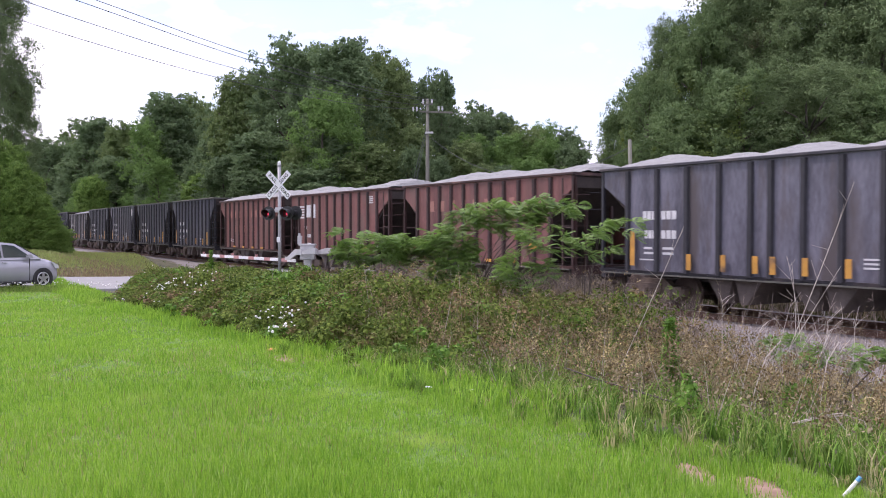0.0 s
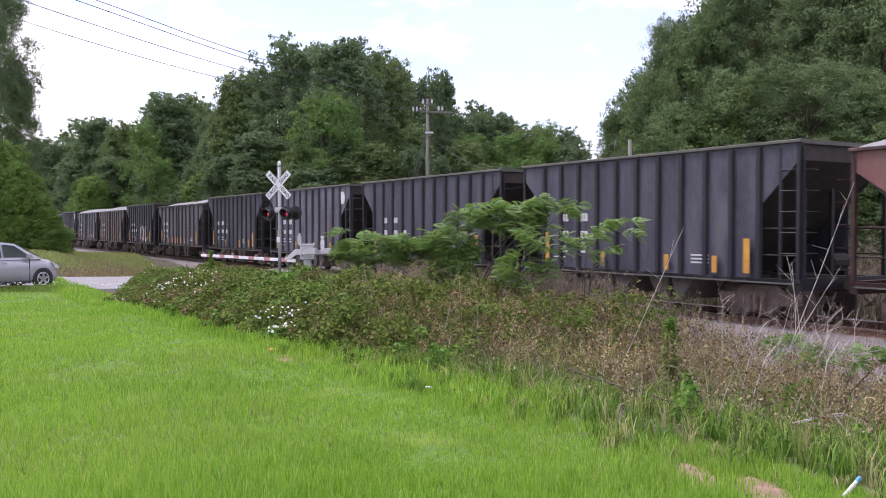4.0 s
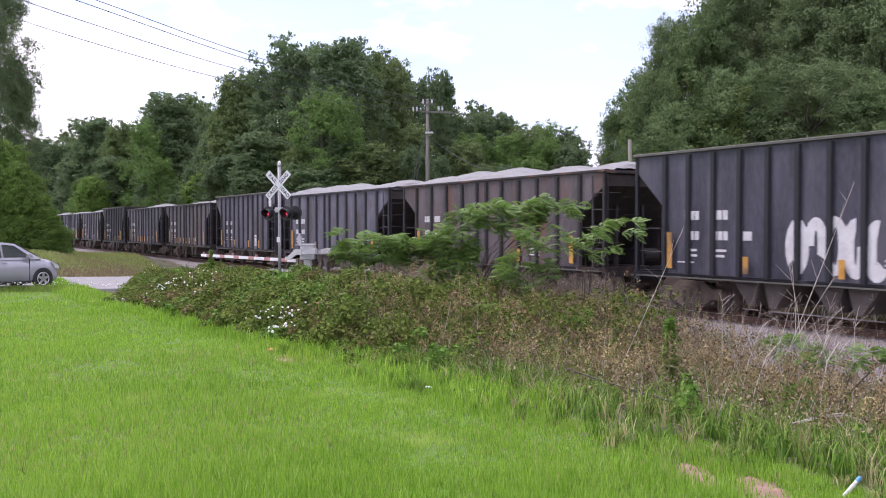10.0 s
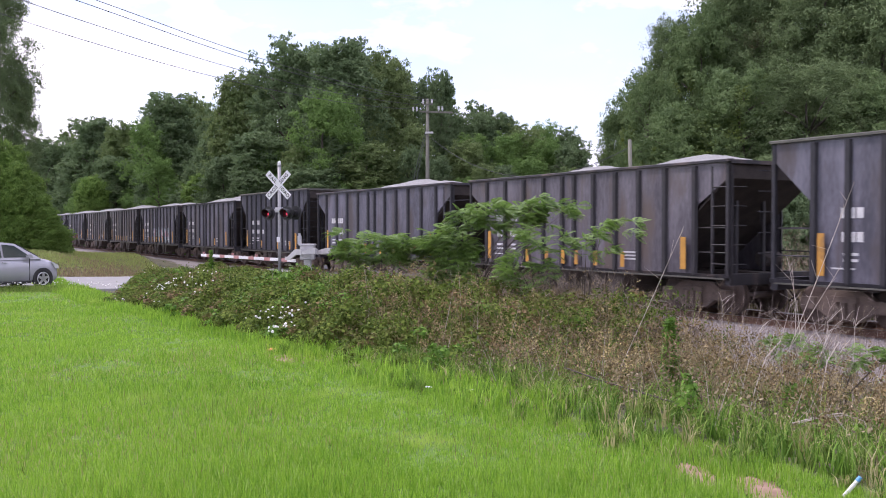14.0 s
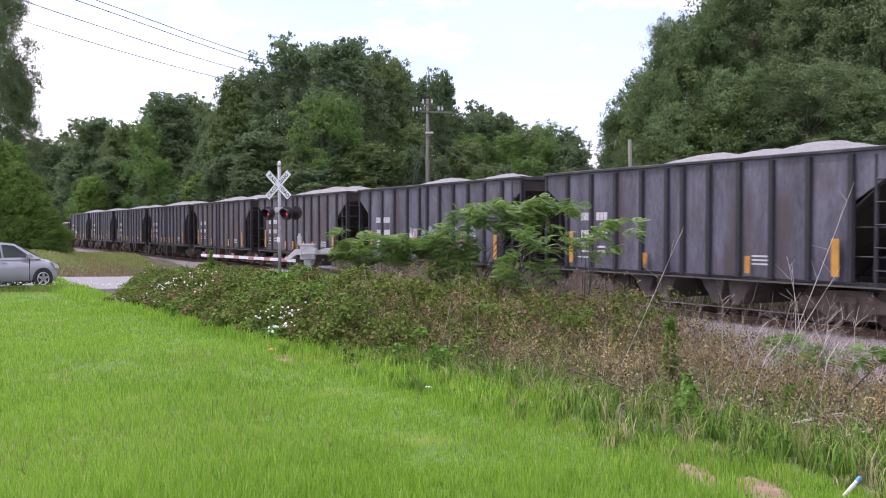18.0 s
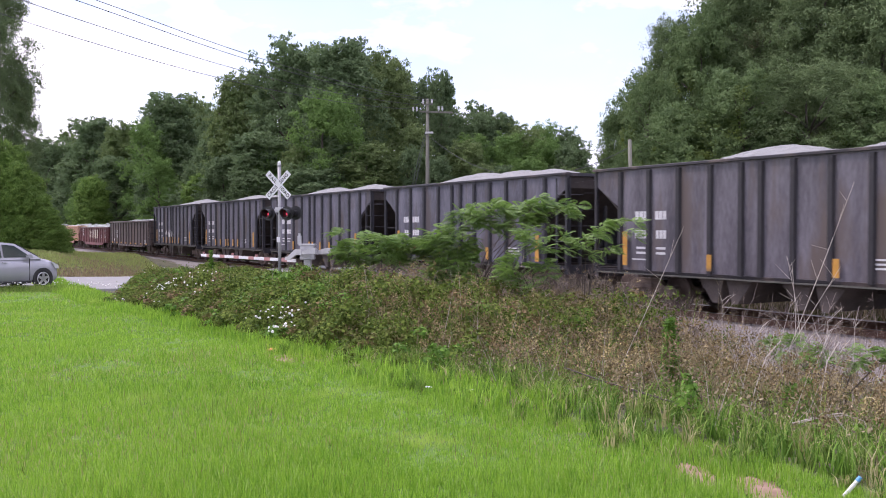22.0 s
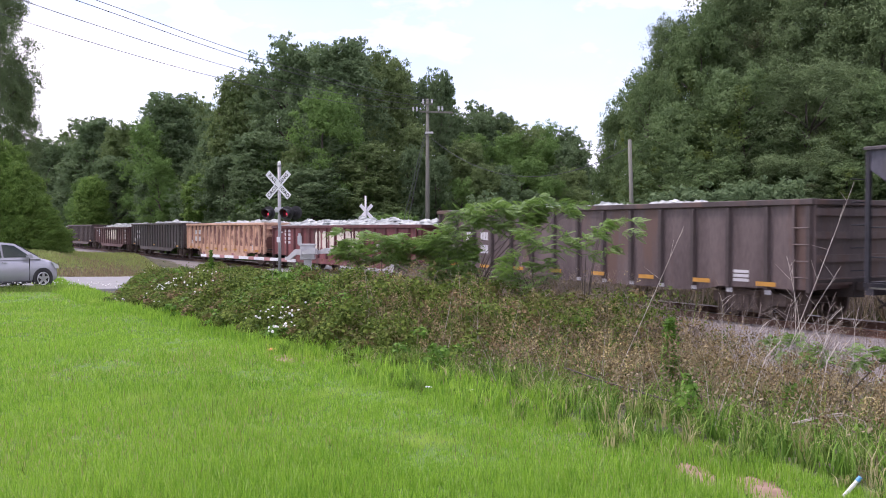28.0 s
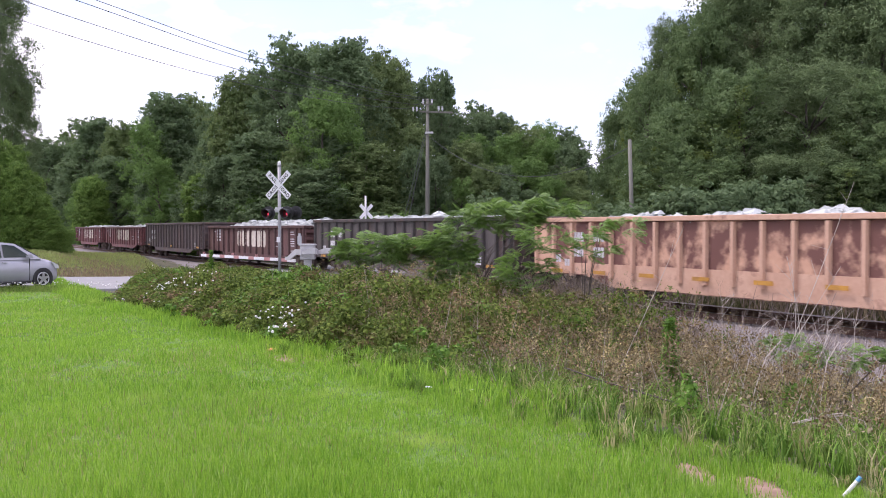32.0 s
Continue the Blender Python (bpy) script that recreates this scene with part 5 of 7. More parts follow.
def crown_mesh(name, seed, material, height=16.0, radius=5.5, clumps=45, twigs=14, leaves=28, leaf=0.30, aspect=0.6, pine=False, lump=1.0):
    """Foliage at three scales: boughs over the crown, sprays on each bough, leaves on each spray."""
    g = np.random.default_rng(seed)
    quads = []
    z0 = 0.05 if not pine else 0.14
    for c in range(clumps):
        zc = z0 + (0.94 - z0) * g.uniform(0, 1) ** 0.8
        if pine:
            wide = 0.28 + 0.78 * math.sin(math.pi * (0.15 + 0.78 * zc))
        else:
            wide = math.sin(math.pi * min(1, zc * 0.70 + 0.27)) ** 0.55
        a = g.uniform(0, 2 * math.pi)
        r = radius * wide * math.sqrt(g.uniform(0.10, 1.0)) * g.uniform(0.78, 1.10)
        centre = np.array([math.cos(a) * r, math.sin(a) * r, zc * height])
        out = np.array([math.cos(a) * 0.7, math.sin(a) * 0.7, 0.5])
        br = g.uniform(0.8, 1.75) * (0.85 if pine else 1.0) * lump
        d = unit(g, twigs)
        d[:, 2] = np.where(g.uniform(size=twigs) < 0.56, np.abs(d[:, 2]), -np.abs(d[:, 2]) * 0.85)
        far = np.where(g.uniform(size=twigs) < 0.12, g.uniform(1.25, 1.6, twigs), g.uniform(0.45, 1.2, twigs))
        tc = centre + d * (br * far)[:, None] * np.array([1.0, 1.0, 1.05])
        tr = g.uniform(0.26, 0.72, twigs) * lump
        n = twigs * leaves
        dd = unit(g, n)
        dd[:, 2] = np.where(g.uniform(size=n) < 0.5, np.abs(dd[:, 2]), dd[:, 2])
        p = np.repeat(tc, leaves, 0) + dd * np.repeat(tr, leaves)[:, None] * g.uniform(0.3, 1.15, (n, 1)) * np.array([1.1, 1.1, 0.92])
        nrm = dd * 0.7 + np.repeat(d, leaves, 0) * 0.4 + out * 0.35 + g.normal(size=(n, 3)) * 0.6
        nrm /= np.linalg.norm(nrm, axis=-1, keepdims=True)
        quads.append(leaf_quads(p, nrm, leaf * g.uniform(0.55, 1.3, n), aspect, g, 0.4))
    return soup(name, np.concatenate(quads), 4, material)


def trunk_mesh(seed, height=16.0, thick=0.32):
    rng = random.Random(seed)
    bm = bmesh.new()
    pts = [Vector((rng.uniform(-0.12, 0.12) * k, rng.uniform(-0.12, 0.12) * k, height * 0.86 * k / 6)) for k in range(7)]
    tube(bm, pts, [thick * (1 - 0.13 * k) * (1.25 if k == 0 else 1) for k in range(7)], 8)
    for k in range(11):
        z = rng.uniform(0.22, 0.78)
        j = z / 0.86 * 6
        base = pts[int(j)].lerp(pts[min(int(j) + 1, 6)], j - int(j))
        a, ln = rng.uniform(0, 6.28), rng.uniform(2.2, 4.4)
        tip = base + Vector((math.cos(a) * ln, math.sin(a) * ln, ln * rng.uniform(0.25, 0.7)))
        mid = base.lerp(tip, 0.5) + Vector((0, 0, 0.2))
        tube(bm, [base, mid, tip], [0.12, 0.08, 0.03], 5)
    return done("trunk", bm, M_BARK, True)


TALL = {"oak": 23.9, "light": 20.2, "fresh": 22.0, "broad": 20.0, "pine": 25.0}
CROWNS = {"oak": [crown_mesh("crown", k, m, height=24.4, clumps=98, twigs=15, leaves=26, leaf=0.36) for k, m in ((21, M_OAK), (22, M_OLIVE), (27, M_OAK))],
          "light": [crown_mesh("crown", k, M_LIGHT, height=20.5, clumps=80, twigs=15, leaves=32, leaf=0.28) for k in (23, 24)],
          "fresh": [crown_mesh("crown", k, M_FRESH, height=21.0, radius=4.6, clumps=95, twigs=22, leaves=60, leaf=0.40, lump=1.55) for k in (33, 34)],
          "broad": [crown_mesh("crown", k, M_BROAD, height=19.5, clumps=130, twigs=16, leaves=36, leaf=0.24) for k in (25, 26, 28)],
          "pine": [crown_mesh("crown", k, M_PINE, height=24.4, clumps=120, twigs=20, leaves=46, leaf=0.27, aspect=0.3, pine=True, lump=1.25) for k in (31, 32)]}
THICKETS = {k: crown_mesh("foliage", 60 + i, m, height=9.0, radius=5.0, clumps=70, twigs=14, leaves=30, leaf=0.42) for i, (k, m) in enumerate((("oak", M_OAK), ("light", M_LIGHT), ("fresh", M_FRESH)))}
TRUNKS = [trunk_mesh(41), trunk_mesh(42), trunk_mesh(43)]
TREE_WORDS = {"oak": "dark green leafy tree in the wood beyond the track", "light": "fresh green leafy tree at the edge of the wood",
              "fresh": "bushy tree with fresh bright green leaves", "broad": "broad dark green tree close behind the track", "pine": "tall dark pine with clustered needles"}
# kind, place, height and crown radius
TREES = [("oak", -23.8, 95, 12.2, 2.8), ("oak", -20.5, 90, 11.0, 3.0), ("broad", 14.5, 62, 13.5, 3.2), ("pine", -35.6, 72, 22.7, 2.8), ("pine", -35.0, 66, 22.7, 2.5), ("pine", -37.3, 80, 15.4, 1.5), ("oak", -73.7, 168, 18.9, 5.8), ("oak", -56.3, 145, 20.0, 5.0), ("oak", -44.4, 125, 16.5, 3.3), 
         ("oak", -62.0, 150, 10.8, 3.8), ("light", -51.1, 130, 9.5, 2.8), ("light", -36.7, 112, 15.5, 3.2), ("oak", -35.2, 116, 19.4, 4.5), ("oak", -33.1, 122, 19.7, 3.4), ("light", -30.1, 96, 9.5, 2.3), 
         ("oak", -23.9, 88, 8.6, 2.3), ("oak", -41.8, 115, 11.3, 3.2), ("oak", -19.8, 88, 17.2, 3.2), ("oak", -13.8, 82, 19.1, 3.7), ("oak", -8.8, 78, 18.5, 3.8), ("oak", -5.0, 84, 18.3, 2.9), 
         ("light", -9.4, 72, 13.1, 3.1), ("oak", -0.3, 92, 18.2, 2.0), ("oak", -15.0, 75, 10.1, 3.3), ("oak", -6.3, 72, 8.9, 3.4), ("oak", -10.1, 70, 7.0, 3.3), ("oak", -19.3, 80, 8.6, 2.5), 
         ("oak", -2.9, 78, 10.9, 2.7), ("oak", 4.3, 108, 17.0, 3.1), ("oak", 7.0, 103, 15.3, 2.2), ("oak", 2.1, 82, 10.0, 2.2), ("light", 10.7, 98, 13.5, 2.6), ("oak", 13.8, 100, 13.1, 2.3), 
         ("light", 7.6, 86, 9.1, 2.7), ("oak", 4.9, 82, 7.8, 2.6), ("oak", 11.9, 82, 7.5, 1.7), ("broad", 11.5, 58, 10.3, 1.7), ("broad", 12.4, 54, 11.9, 1.9), ("pine", 15.1, 60, 16.4, 2.1), 
         ("broad", 16.1, 57, 16.4, 2.7), ("pine", 19.9, 58, 19.9, 3.5), ("pine", 23.1, 56, 20.7, 3.9), ("pine", 26.3, 54, 20.7, 4.1), ("broad", 13.1, 49, 9.2, 2.8), ("broad", 15.8, 48, 10.9, 2.7), 
         ("pine", 19.1, 47, 11.0, 2.9), ("broad", 22.0, 46, 10.0, 2.9), ("broad", 11.5, 50, 6.2, 1.9), ("broad", 13.6, 46, 6.1, 2.3), ("pine", 17.0, 45, 6.0, 2.4), ("broad", 19.9, 44, 5.7, 2.3), 
         ("broad", 23.1, 44, 7.7, 2.8), ("broad", 11.1, 60, 8.0, 1.1),
         ("fresh", -42.8, 110, 8.6, 1.9), ("fresh", -22.9, 85, 7.2, 1.6), ("fresh", -24.0, 50.5, 6.0, 1.0), ("fresh", -23.2, 51, 4.6, 0.85), ("fresh", -22.4, 50.8, 3.4, 0.75), ("fresh", -25.2, 50.8, 7.2, 1.1), ("fresh", -26.6, 51, 8.2, 1.4), ("fresh", -24.6, 51.5, 6.8, 0.95), ("fresh", -23.6, 51.6, 5.4, 0.85), ("fresh", -21.7, 51, 2.3, 0.7), ("oak", -99.1, 218.1, 21.8, 5.2), ("oak", -85.8, 198.8, 20.4, 4.7), 
         ("oak", -76.0, 185.7, 21.8, 4.4), ("oak", -60.2, 155.9, 18.0, 3.7), ("oak", -54.6, 150.0, 18.5, 3.6), ("oak", -50.0, 146.5, 17.5, 3.5), ("oak", -39.4, 123.6, 18.8, 2.9), ("oak", -36.4, 123.0, 17.8, 2.9), 
         ("oak", -33.8, 123.5, 18.5, 2.9), ("oak", -26.1, 103.9, 16.1, 2.5), ("oak", -24.2, 105.9, 18.8, 2.5), ("oak", -22.3, 108.5, 19.8, 2.6), ("oak", -17.2, 94, 19.1, 2.2), ("oak", -16.2, 101, 21.2, 2.4), 
         ("oak", -14.9, 108, 23.3, 2.6), ("oak", -10.9, 94, 20.0, 2.2), ("oak", -9.4, 101, 21.9, 2.4), ("oak", -7.6, 108, 21.6, 2.6), ("oak", -4.5, 94, 18.9, 2.2), ("oak", -2.5, 101, 18.8, 2.4), 
         ("oak", -0.3, 108, 19.9, 2.6), ("oak", 1.9, 94, 13.9, 2.2), ("oak", 4.3, 101, 15.0, 2.4), ("oak", 7.0, 108, 13.5, 2.6), ("oak", 8.3, 94, 11.9, 2.2), ("oak", 11.2, 101, 12.1, 2.4), 
         ("oak", 14.4, 108, 12.8, 2.6), ("oak", 14.6, 94, 8.9, 2.2), ("oak", -72.9, 169.9, 11.2, 3.6), ("light", -59.6, 148.0, 9.4, 3.2), ("oak", -49.4, 131.2, 7.8, 2.8), ("oak", -41.3, 118.0, 9.1, 2.5), 
         ("oak", -34.8, 107.3, 8.8, 2.3), ("light", -29.3, 98.5, 7.6, 2.1), ("oak", -24.7, 91.1, 8.5, 1.9), ("oak", -20.7, 84.8, 7.9, 1.8), ("oak", -17.3, 79.3, 7.7, 1.7), ("light", -14.3, 74.6, 8.8, 1.6), 
         ("oak", -11.9, 72, 8.6, 1.5), ("oak", -10.0, 72, 8.2, 1.5), ("oak", -8.1, 72, 9.3, 1.5), ("light", -6.2, 72, 8.7, 1.5), ("oak", -4.3, 72, 7.8, 1.5), ("oak", -2.4, 72, 8.6, 1.5), 
         ("oak", -0.5, 72, 7.8, 1.5), ("light", 1.4, 72, 6.1, 1.5), ("oak", 3.3, 72, 7.1, 1.5), ("oak", 5.2, 72, 5.8, 1.5), ("oak", 7.0, 72, 5.2, 1.5), ("light", 8.9, 72, 6.2, 1.5), 
         ("oak", 10.8, 72, 5.2, 1.5), ("light", 6.3, 90, 11.5, 2.8), ("light", 10.2, 90, 11.0, 2.6), ("oak", 12.8, 88, 10.5, 2.5), ("light", 3.2, 88, 11.2, 2.4),
         ("oak", -44, 150, 15.5, 4.5), ("oak", -64, 176, 17, 5), ("oak", -36, 135, 15, 4), ("light", -40, 128, 10, 3.5), ("oak", -54, 160, 15, 4.5), ("oak", 8.6, 92, 12.5, 2.6), ("oak", -76, 190, 17, 6), ("oak", -68, 180, 15, 6), ("oak", -47, 140, 13, 4.5), ("oak", -57, 150, 13, 4.5), ("oak", -30, 118, 14, 4), ("oak", -17.4, 128, 22.5, 4), ("oak", -60.2, 150, 15, 4), ("broad", 24.0, 62, 21.5, 4), ("pine", 28.0, 62, 22, 4), ("broad", 20.6, 64, 20, 3.6), ("broad", 31.0, 62, 22, 4)]


def build_trees():
    rng = random.Random(12)
    count = {}
    for kind, x, y, h, r in TREES:
        i = count[kind] = count.get(kind, -1) + 1
        tree = tagged(new("tree"), TREE_WORDS[kind], "tree", "trees round the crossing")
        g = float(ground_z(x, y)) if math.hypot(x, y) < 160 else -0.5
        tree.matrix_basis = pose(x, y, g, rz=rng.uniform(0, 360)) @ Matrix.Diagonal((r / 4.9, r / 4.9, (h - g) / TALL[kind], 1))
        part("trunk", TRUNKS[i % 3], tree, "", Matrix.Diagonal((1, 1, TALL[kind] / 16.4, 1)))
        part("crown", CROWNS[kind][i % len(CROWNS[kind])], tree)
    # undergrowth along the far side of the track and under the left-hand trees
    for k in range(44):
        s = -16 + k * 2.55 + rng.uniform(-0.8, 0.8)
        if s < 20:
            continue
        o = -rng.uniform(11.0, 14.5) if s < 62 else -rng.uniform(7.0, 9.5)
        p = on_track(s, o)
        if abs(p.x - (0.42 * p.y - 24.9)) < 5.5 and 40 < p.y < 70:
            o -= 5
            p = on_track(s, o)
        kind = "light" if rng.random() < 0.3 else "oak"
        r, h = rng.uniform(2.0, 3.2), rng.uniform(3.0, 5.2)
        bush = tagged(new("bush"), "dense green undergrowth at the foot of the trees", "bush", "undergrowth beyond the track")
        bush.matrix_basis = pose(p.x, p.y, -0.6, rz=rng.uniform(0, 360)) @ Matrix.Diagonal((r / 5.5, r / 5.5, h / 9.5, 1))
        part("stem", TRUNKS[k % 3], bush, "", Matrix.Diagonal((1, 1, 0.5, 1)))
        part("foliage", THICKETS[kind], bush)
    for x, y, h, r in ((-26.2, 53.5, 4.0, 2.0), (-28.5, 54.0, 4.6, 2.6), (-33, 55, 5.5, 3.2), (-24.4, 54.0, 2.6, 1.3), (-23.4, 54.0, 1.3, 0.8), (-30.5, 58, 6, 3), (-38, 60, 9, 4)):
        bush = tagged(new("bush"), "leafy green bush at the end of the grassy bank", "bush", "bushes on the bank")
        bush.matrix_basis = pose(x, y, float(ground_z(x, y)) - 0.2, rz=rng.uniform(0, 360)) @ Matrix.Diagonal((r / 5.5, r / 5.5, h / 9.5, 1))
        part("stem", TRUNKS[0], bush, "", Matrix.Diagonal((1, 1, 0.5, 1)))
        part("foliage", THICKETS["fresh"], bush)


build_trees()

# ---- lawn, weeds and brambles ----
M_BRAMBLE = mat("bramble_leaf", (0.030, 0.060, 0.010), (0.170, 0.230, 0.042), 0.9, 4, 0.8, bump=0, translucent=0.22, island=0.6, spread=0.32, stain=(0.135, 0.105, 0.042), stain_scale=1.3, stain_at=0.585, spec=0.12)
M_WEED = mat("broad_weed_leaf", (0.050, 0.125, 0.016), (0.165, 0.31, 0.045), 0.8, 4, 0.5, bump=0, translucent=0.3, island=0.6, spread=0.32, spec=0.12)
M_OCHRE = mat("ochre_seed_cluster", (0.22, 0.165, 0.065), (0.52, 0.43, 0.20), 2, 9, 0.8, bump=0, translucent=0.2, island=0.7, spread=0.35)
M_TALL = mat("tall_grass_blade", (0.062, 0.125, 0.020), (0.31, 0.42, 0.10), 0.6, 4, 0.6, bump=0, translucent=0.30, island=0.62, spread=0.34, spec=0.12)
M_PALE = mat("pale_grass_blade", (0.21, 0.36, 0.05), (0.45, 0.59, 0.17), 0.6, 6, 0.55, bump=0, translucent=0.4, island=0.6, spread=0.35)
M_STRAW = mat("straw_blade", (0.34, 0.29, 0.12), (0.55, 0.50, 0.28), 0.6, 6, 0.7, bump=0, translucent=0.3, island=0.6, spread=0.35)
M_DRY = mat("dry_brown_stem", (0.080, 0.062, 0.038), (0.335, 0.275, 0.165), 0.8, 5, 0.85, bump=0, island=0.6, spread=0.35)
M_SEED = mat("rust_brown_seedhead", (0.075, 0.050, 0.024), (0.28, 0.205, 0.088), 0.8, 5, 0.85, bump=0, translucent=0.2, island=0.6, spread=0.35)
M_TAN = mat("tan_withered_grass", (0.155, 0.115, 0.060), (0.40, 0.325, 0.18), 0.5, 5, 0.85, bump=0, translucent=0.2, island=0.5, spread=0.35)
M_TWIG = mat("grey_brown_twig", (0.10, 0.078, 0.068), (0.38, 0.312, 0.275), 0.8, 5, 0.85, bump=0, island=0.6, spread=0.35)
M_PETAL = mat("white_petal", (0.72, 0.73, 0.70), (0.85, 0.85, 0.82), 5, 30, 0.6, bump=0, translucent=0.3)
M_FERN = mat("mimosa_leaflet", (0.066, 0.148, 0.028), (0.250, 0.390, 0.092), 0.9, 4, 0.55, bump=0, translucent=0.38, island=0.30, spread=0.28)
M_DEAD = mat("bleached_dead_stalk", (0.36, 0.31, 0.27), (0.64, 0.58, 0.52), 2, 20, 0.85, bump=0.1)
M_RANK = mat("rank_grass_blade", (0.045, 0.120, 0.014), (0.23, 0.40, 0.06), 0.8, 5, 0.6, bump=0, translucent=0.3, island=0.6, spread=0.34, spec=0.2)
# far grass colour is dulled for the shade behind the wagons
M_FAR = mat("dull_trackside_grass", (0.045, 0.060, 0.022), (0.14, 0.155, 0.06), 0.6, 4, 0.7, bump=0, translucent=0.25, island=0.5, spread=0.34, spec=0.1)
M_BANK = mat("dull_bank_grass", (0.20, 0.27, 0.065), (0.40, 0.46, 0.15), 0.5, 4, 0.7, bump=0, translucent=0.3, island=0.4, spread=0.34)
M_DIRT = mat("bare_clay", (0.15, 0.09, 0.06), (0.36, 0.24, 0.175), 7, 45, 0.95, bump=0.6)


def blades(x, y, h, w, lean, g):
    """Thin blades that taper to a tip, three corners each."""
    n = len(x)
    z = ground_z(x, y)
    a = g.uniform(0, 2 * math.pi, n)
    b = g.uniform(0, 2 * math.pi, n)
    sx, sy = np.cos(a) * w / 2, np.sin(a) * w / 2
    tip = np.stack([x + np.cos(b) * lean * h, y + np.sin(b) * lean * h, z + h], -1)
    return np.stack([np.stack([x - sx, y - sy, z - 0.01], -1), np.stack([x + sx, y + sy, z - 0.01], -1), tip], 1)


def arc_mesh(name, x, y, h, w, lean, g, material):
    """Blades that rise, bend over and taper to a tip: five corners and two faces each."""
    n = len(x)
    z = ground_z(x, y)
    b = g.uniform(0, 2 * math.pi, n)
    c = b + math.pi / 2 + g.normal(0, 0.7, n)
    way = np.stack([np.cos(b), np.sin(b), np.zeros(n)], -1)
    side = np.stack([np.cos(c), np.sin(c), np.zeros(n)], -1) * (w / 2)[:, None]
    up = np.array([0, 0, 1.0])
    p0 = np.stack([x, y, z - 0.01], -1)
    p1 = p0 + way * (lean * h * 0.32)[:, None] + up * (h * 0.64)[:, None]
    p2 = p0 + way * (lean * h)[:, None] + up * (h * (1.0 - 0.30 * lean * lean))[:, None]
    v = np.stack([p0 - side, p0 + side, p1 - side * 0.8, p1 + side * 0.8, p2], 1)
    me = bpy.data.meshes.new(name)
    me.vertices.add(n * 5)
    me.vertices.foreach_set("co", v.astype(np.float32).ravel())
    me.loops.add(n * 7)
    me.loops.foreach_set("vertex_index", (np.arange(n)[:, None] * 5 + np.array([0, 1, 3, 2, 2, 3, 4])).astype(np.int32).ravel())
    me.polygons.add(n * 2)
    me.polygons.foreach_set("loop_start", (np.arange(n)[:, None] * 7 + np.array([0, 4])).astype(np.int32).ravel())
    me.materials.append(material)
    me.update(calc_edges=True)
    return me


def slivers(a, b, w, g):
    """Thin triangles from each foot a to its tip b."""
    t = g.uniform(0, 2 * math.pi, len(a))
    side = np.stack([np.cos(t), np.sin(t), np.zeros(len(a))], -1) * (w[:, None] / 2)
    return np.stack([a - side, a + side, b], 1)


def in_view(x, y, pad=0.06):
    return (y > 3.5) & (np.abs(x / np.maximum(y, 0.1)) < 0.492 + pad)


def build_lawn():
    g = np.random.default_rng(3)
    n = 36000
    y = 4.4 * (34.0 / 4.4) ** (g.uniform(0, 1, n) ** 0.95)
    x = y * g.uniform(-0.54, 0.56, n)
    s, o = track_so(x, y)
    keep = (o > 13.05 + 0.35 * rough_noise(x, y, 0.9)) & (y < 32.2 + 0.3 * rough_noise(x, y, 1.5))
    keep &= off_bare(x, y, 0.0) | (g.uniform(size=n) < 0.22)
    x, y = x[keep], y[keep]
    tall = np.clip(1 + 0.5 * rough_noise(x, y, 0.8) + 0.35 * rough_noise(x + 3, y, 2.3), 0.45, 2.0)
    bx, by, bh = tufts(g, x, y, 0.072 * tall * g.uniform(0.7, 1.3, len(x)), 15, 0.0)
    bx += g.normal(0, 1, len(bx)) * (0.016 + 0.0035 * by)
    by += g.normal(0, 1, len(by)) * (0.016 + 0.0035 * by)
    w = g.uniform(0.005, 0.009, len(bx)) * (1 + (by - 4.4) * 0.14)
    lean = g.uniform(0.05, 1.0, len(bx)) ** 1.6 * 0.75
    kind = g.uniform(size=len(bx)) + 0.10 * rough_noise(bx, by, 0.6)
    for name, pick, m, words in (("lawn_grass", kind < 0.80, M_BLADE, "bright green uncut lawn grass"), ("pale_lawn_grass", (kind >= 0.80) & (kind < 0.95), M_PALE, "paler yellow-green blades in the lawn"),
                                 ("straw_blades", kind >= 0.95, M_STRAW, "dry straw-coloured blades in the lawn")):
        tagged(new(name, soup(name, blades(bx[pick], by[pick], bh[pick] * (0.8 if name == "straw_blades" else 1), w[pick], lean[pick], g), 3, m)), words, "grass", kind="stuff")
    # taller grass along the roadside edge of the lawn
    n = 900
    x, y = g.uniform(-18.5, -8.5, n), g.uniform(30.6, 32.3, n)
    s, o = track_so(x, y)
    k = o > 13.0
    bx, by, bh = tufts(g, x[k], y[k], g.uniform(0.12, 0.30, k.sum()), 16, 0.10)
    tagged(new("roadside_grass", soup("roadside_grass", blades(bx, by, bh, np.full(len(bx), 0.018), g.uniform(0.1, 0.7, len(bx)), g), 3, M_TALL)), "taller uncut grass beside the road", "grass", kind="stuff")
    # seed stems standing over it
    n = 700
    y = 5.0 * (30.0 / 5.0) ** g.uniform(0, 1, n)
    x = y * g.uniform(-0.5, 0.4, n)
    s, o = track_so(x, y)
    k = o > 13.3
    x, y = x[k], y[k]
    n = len(x)
    tagged(new("seed_stems", soup("seed_stems", blades(x, y, g.uniform(0.10, 0.2, n), 0.003 + 0.0003 * y, g.uniform(0.05, 0.4, n), g), 3, M_SEED)), "thin brown grass seed stems over the lawn", "grass", kind="stuff")


# bare clay patches in the lawn: place and half sizes
BARE = [(1.68, 5.90, (0.11, 0.34)), (1.97, 5.56, (0.14, 0.30)), (-1.95, 12.1, (0.42, 0.5))]


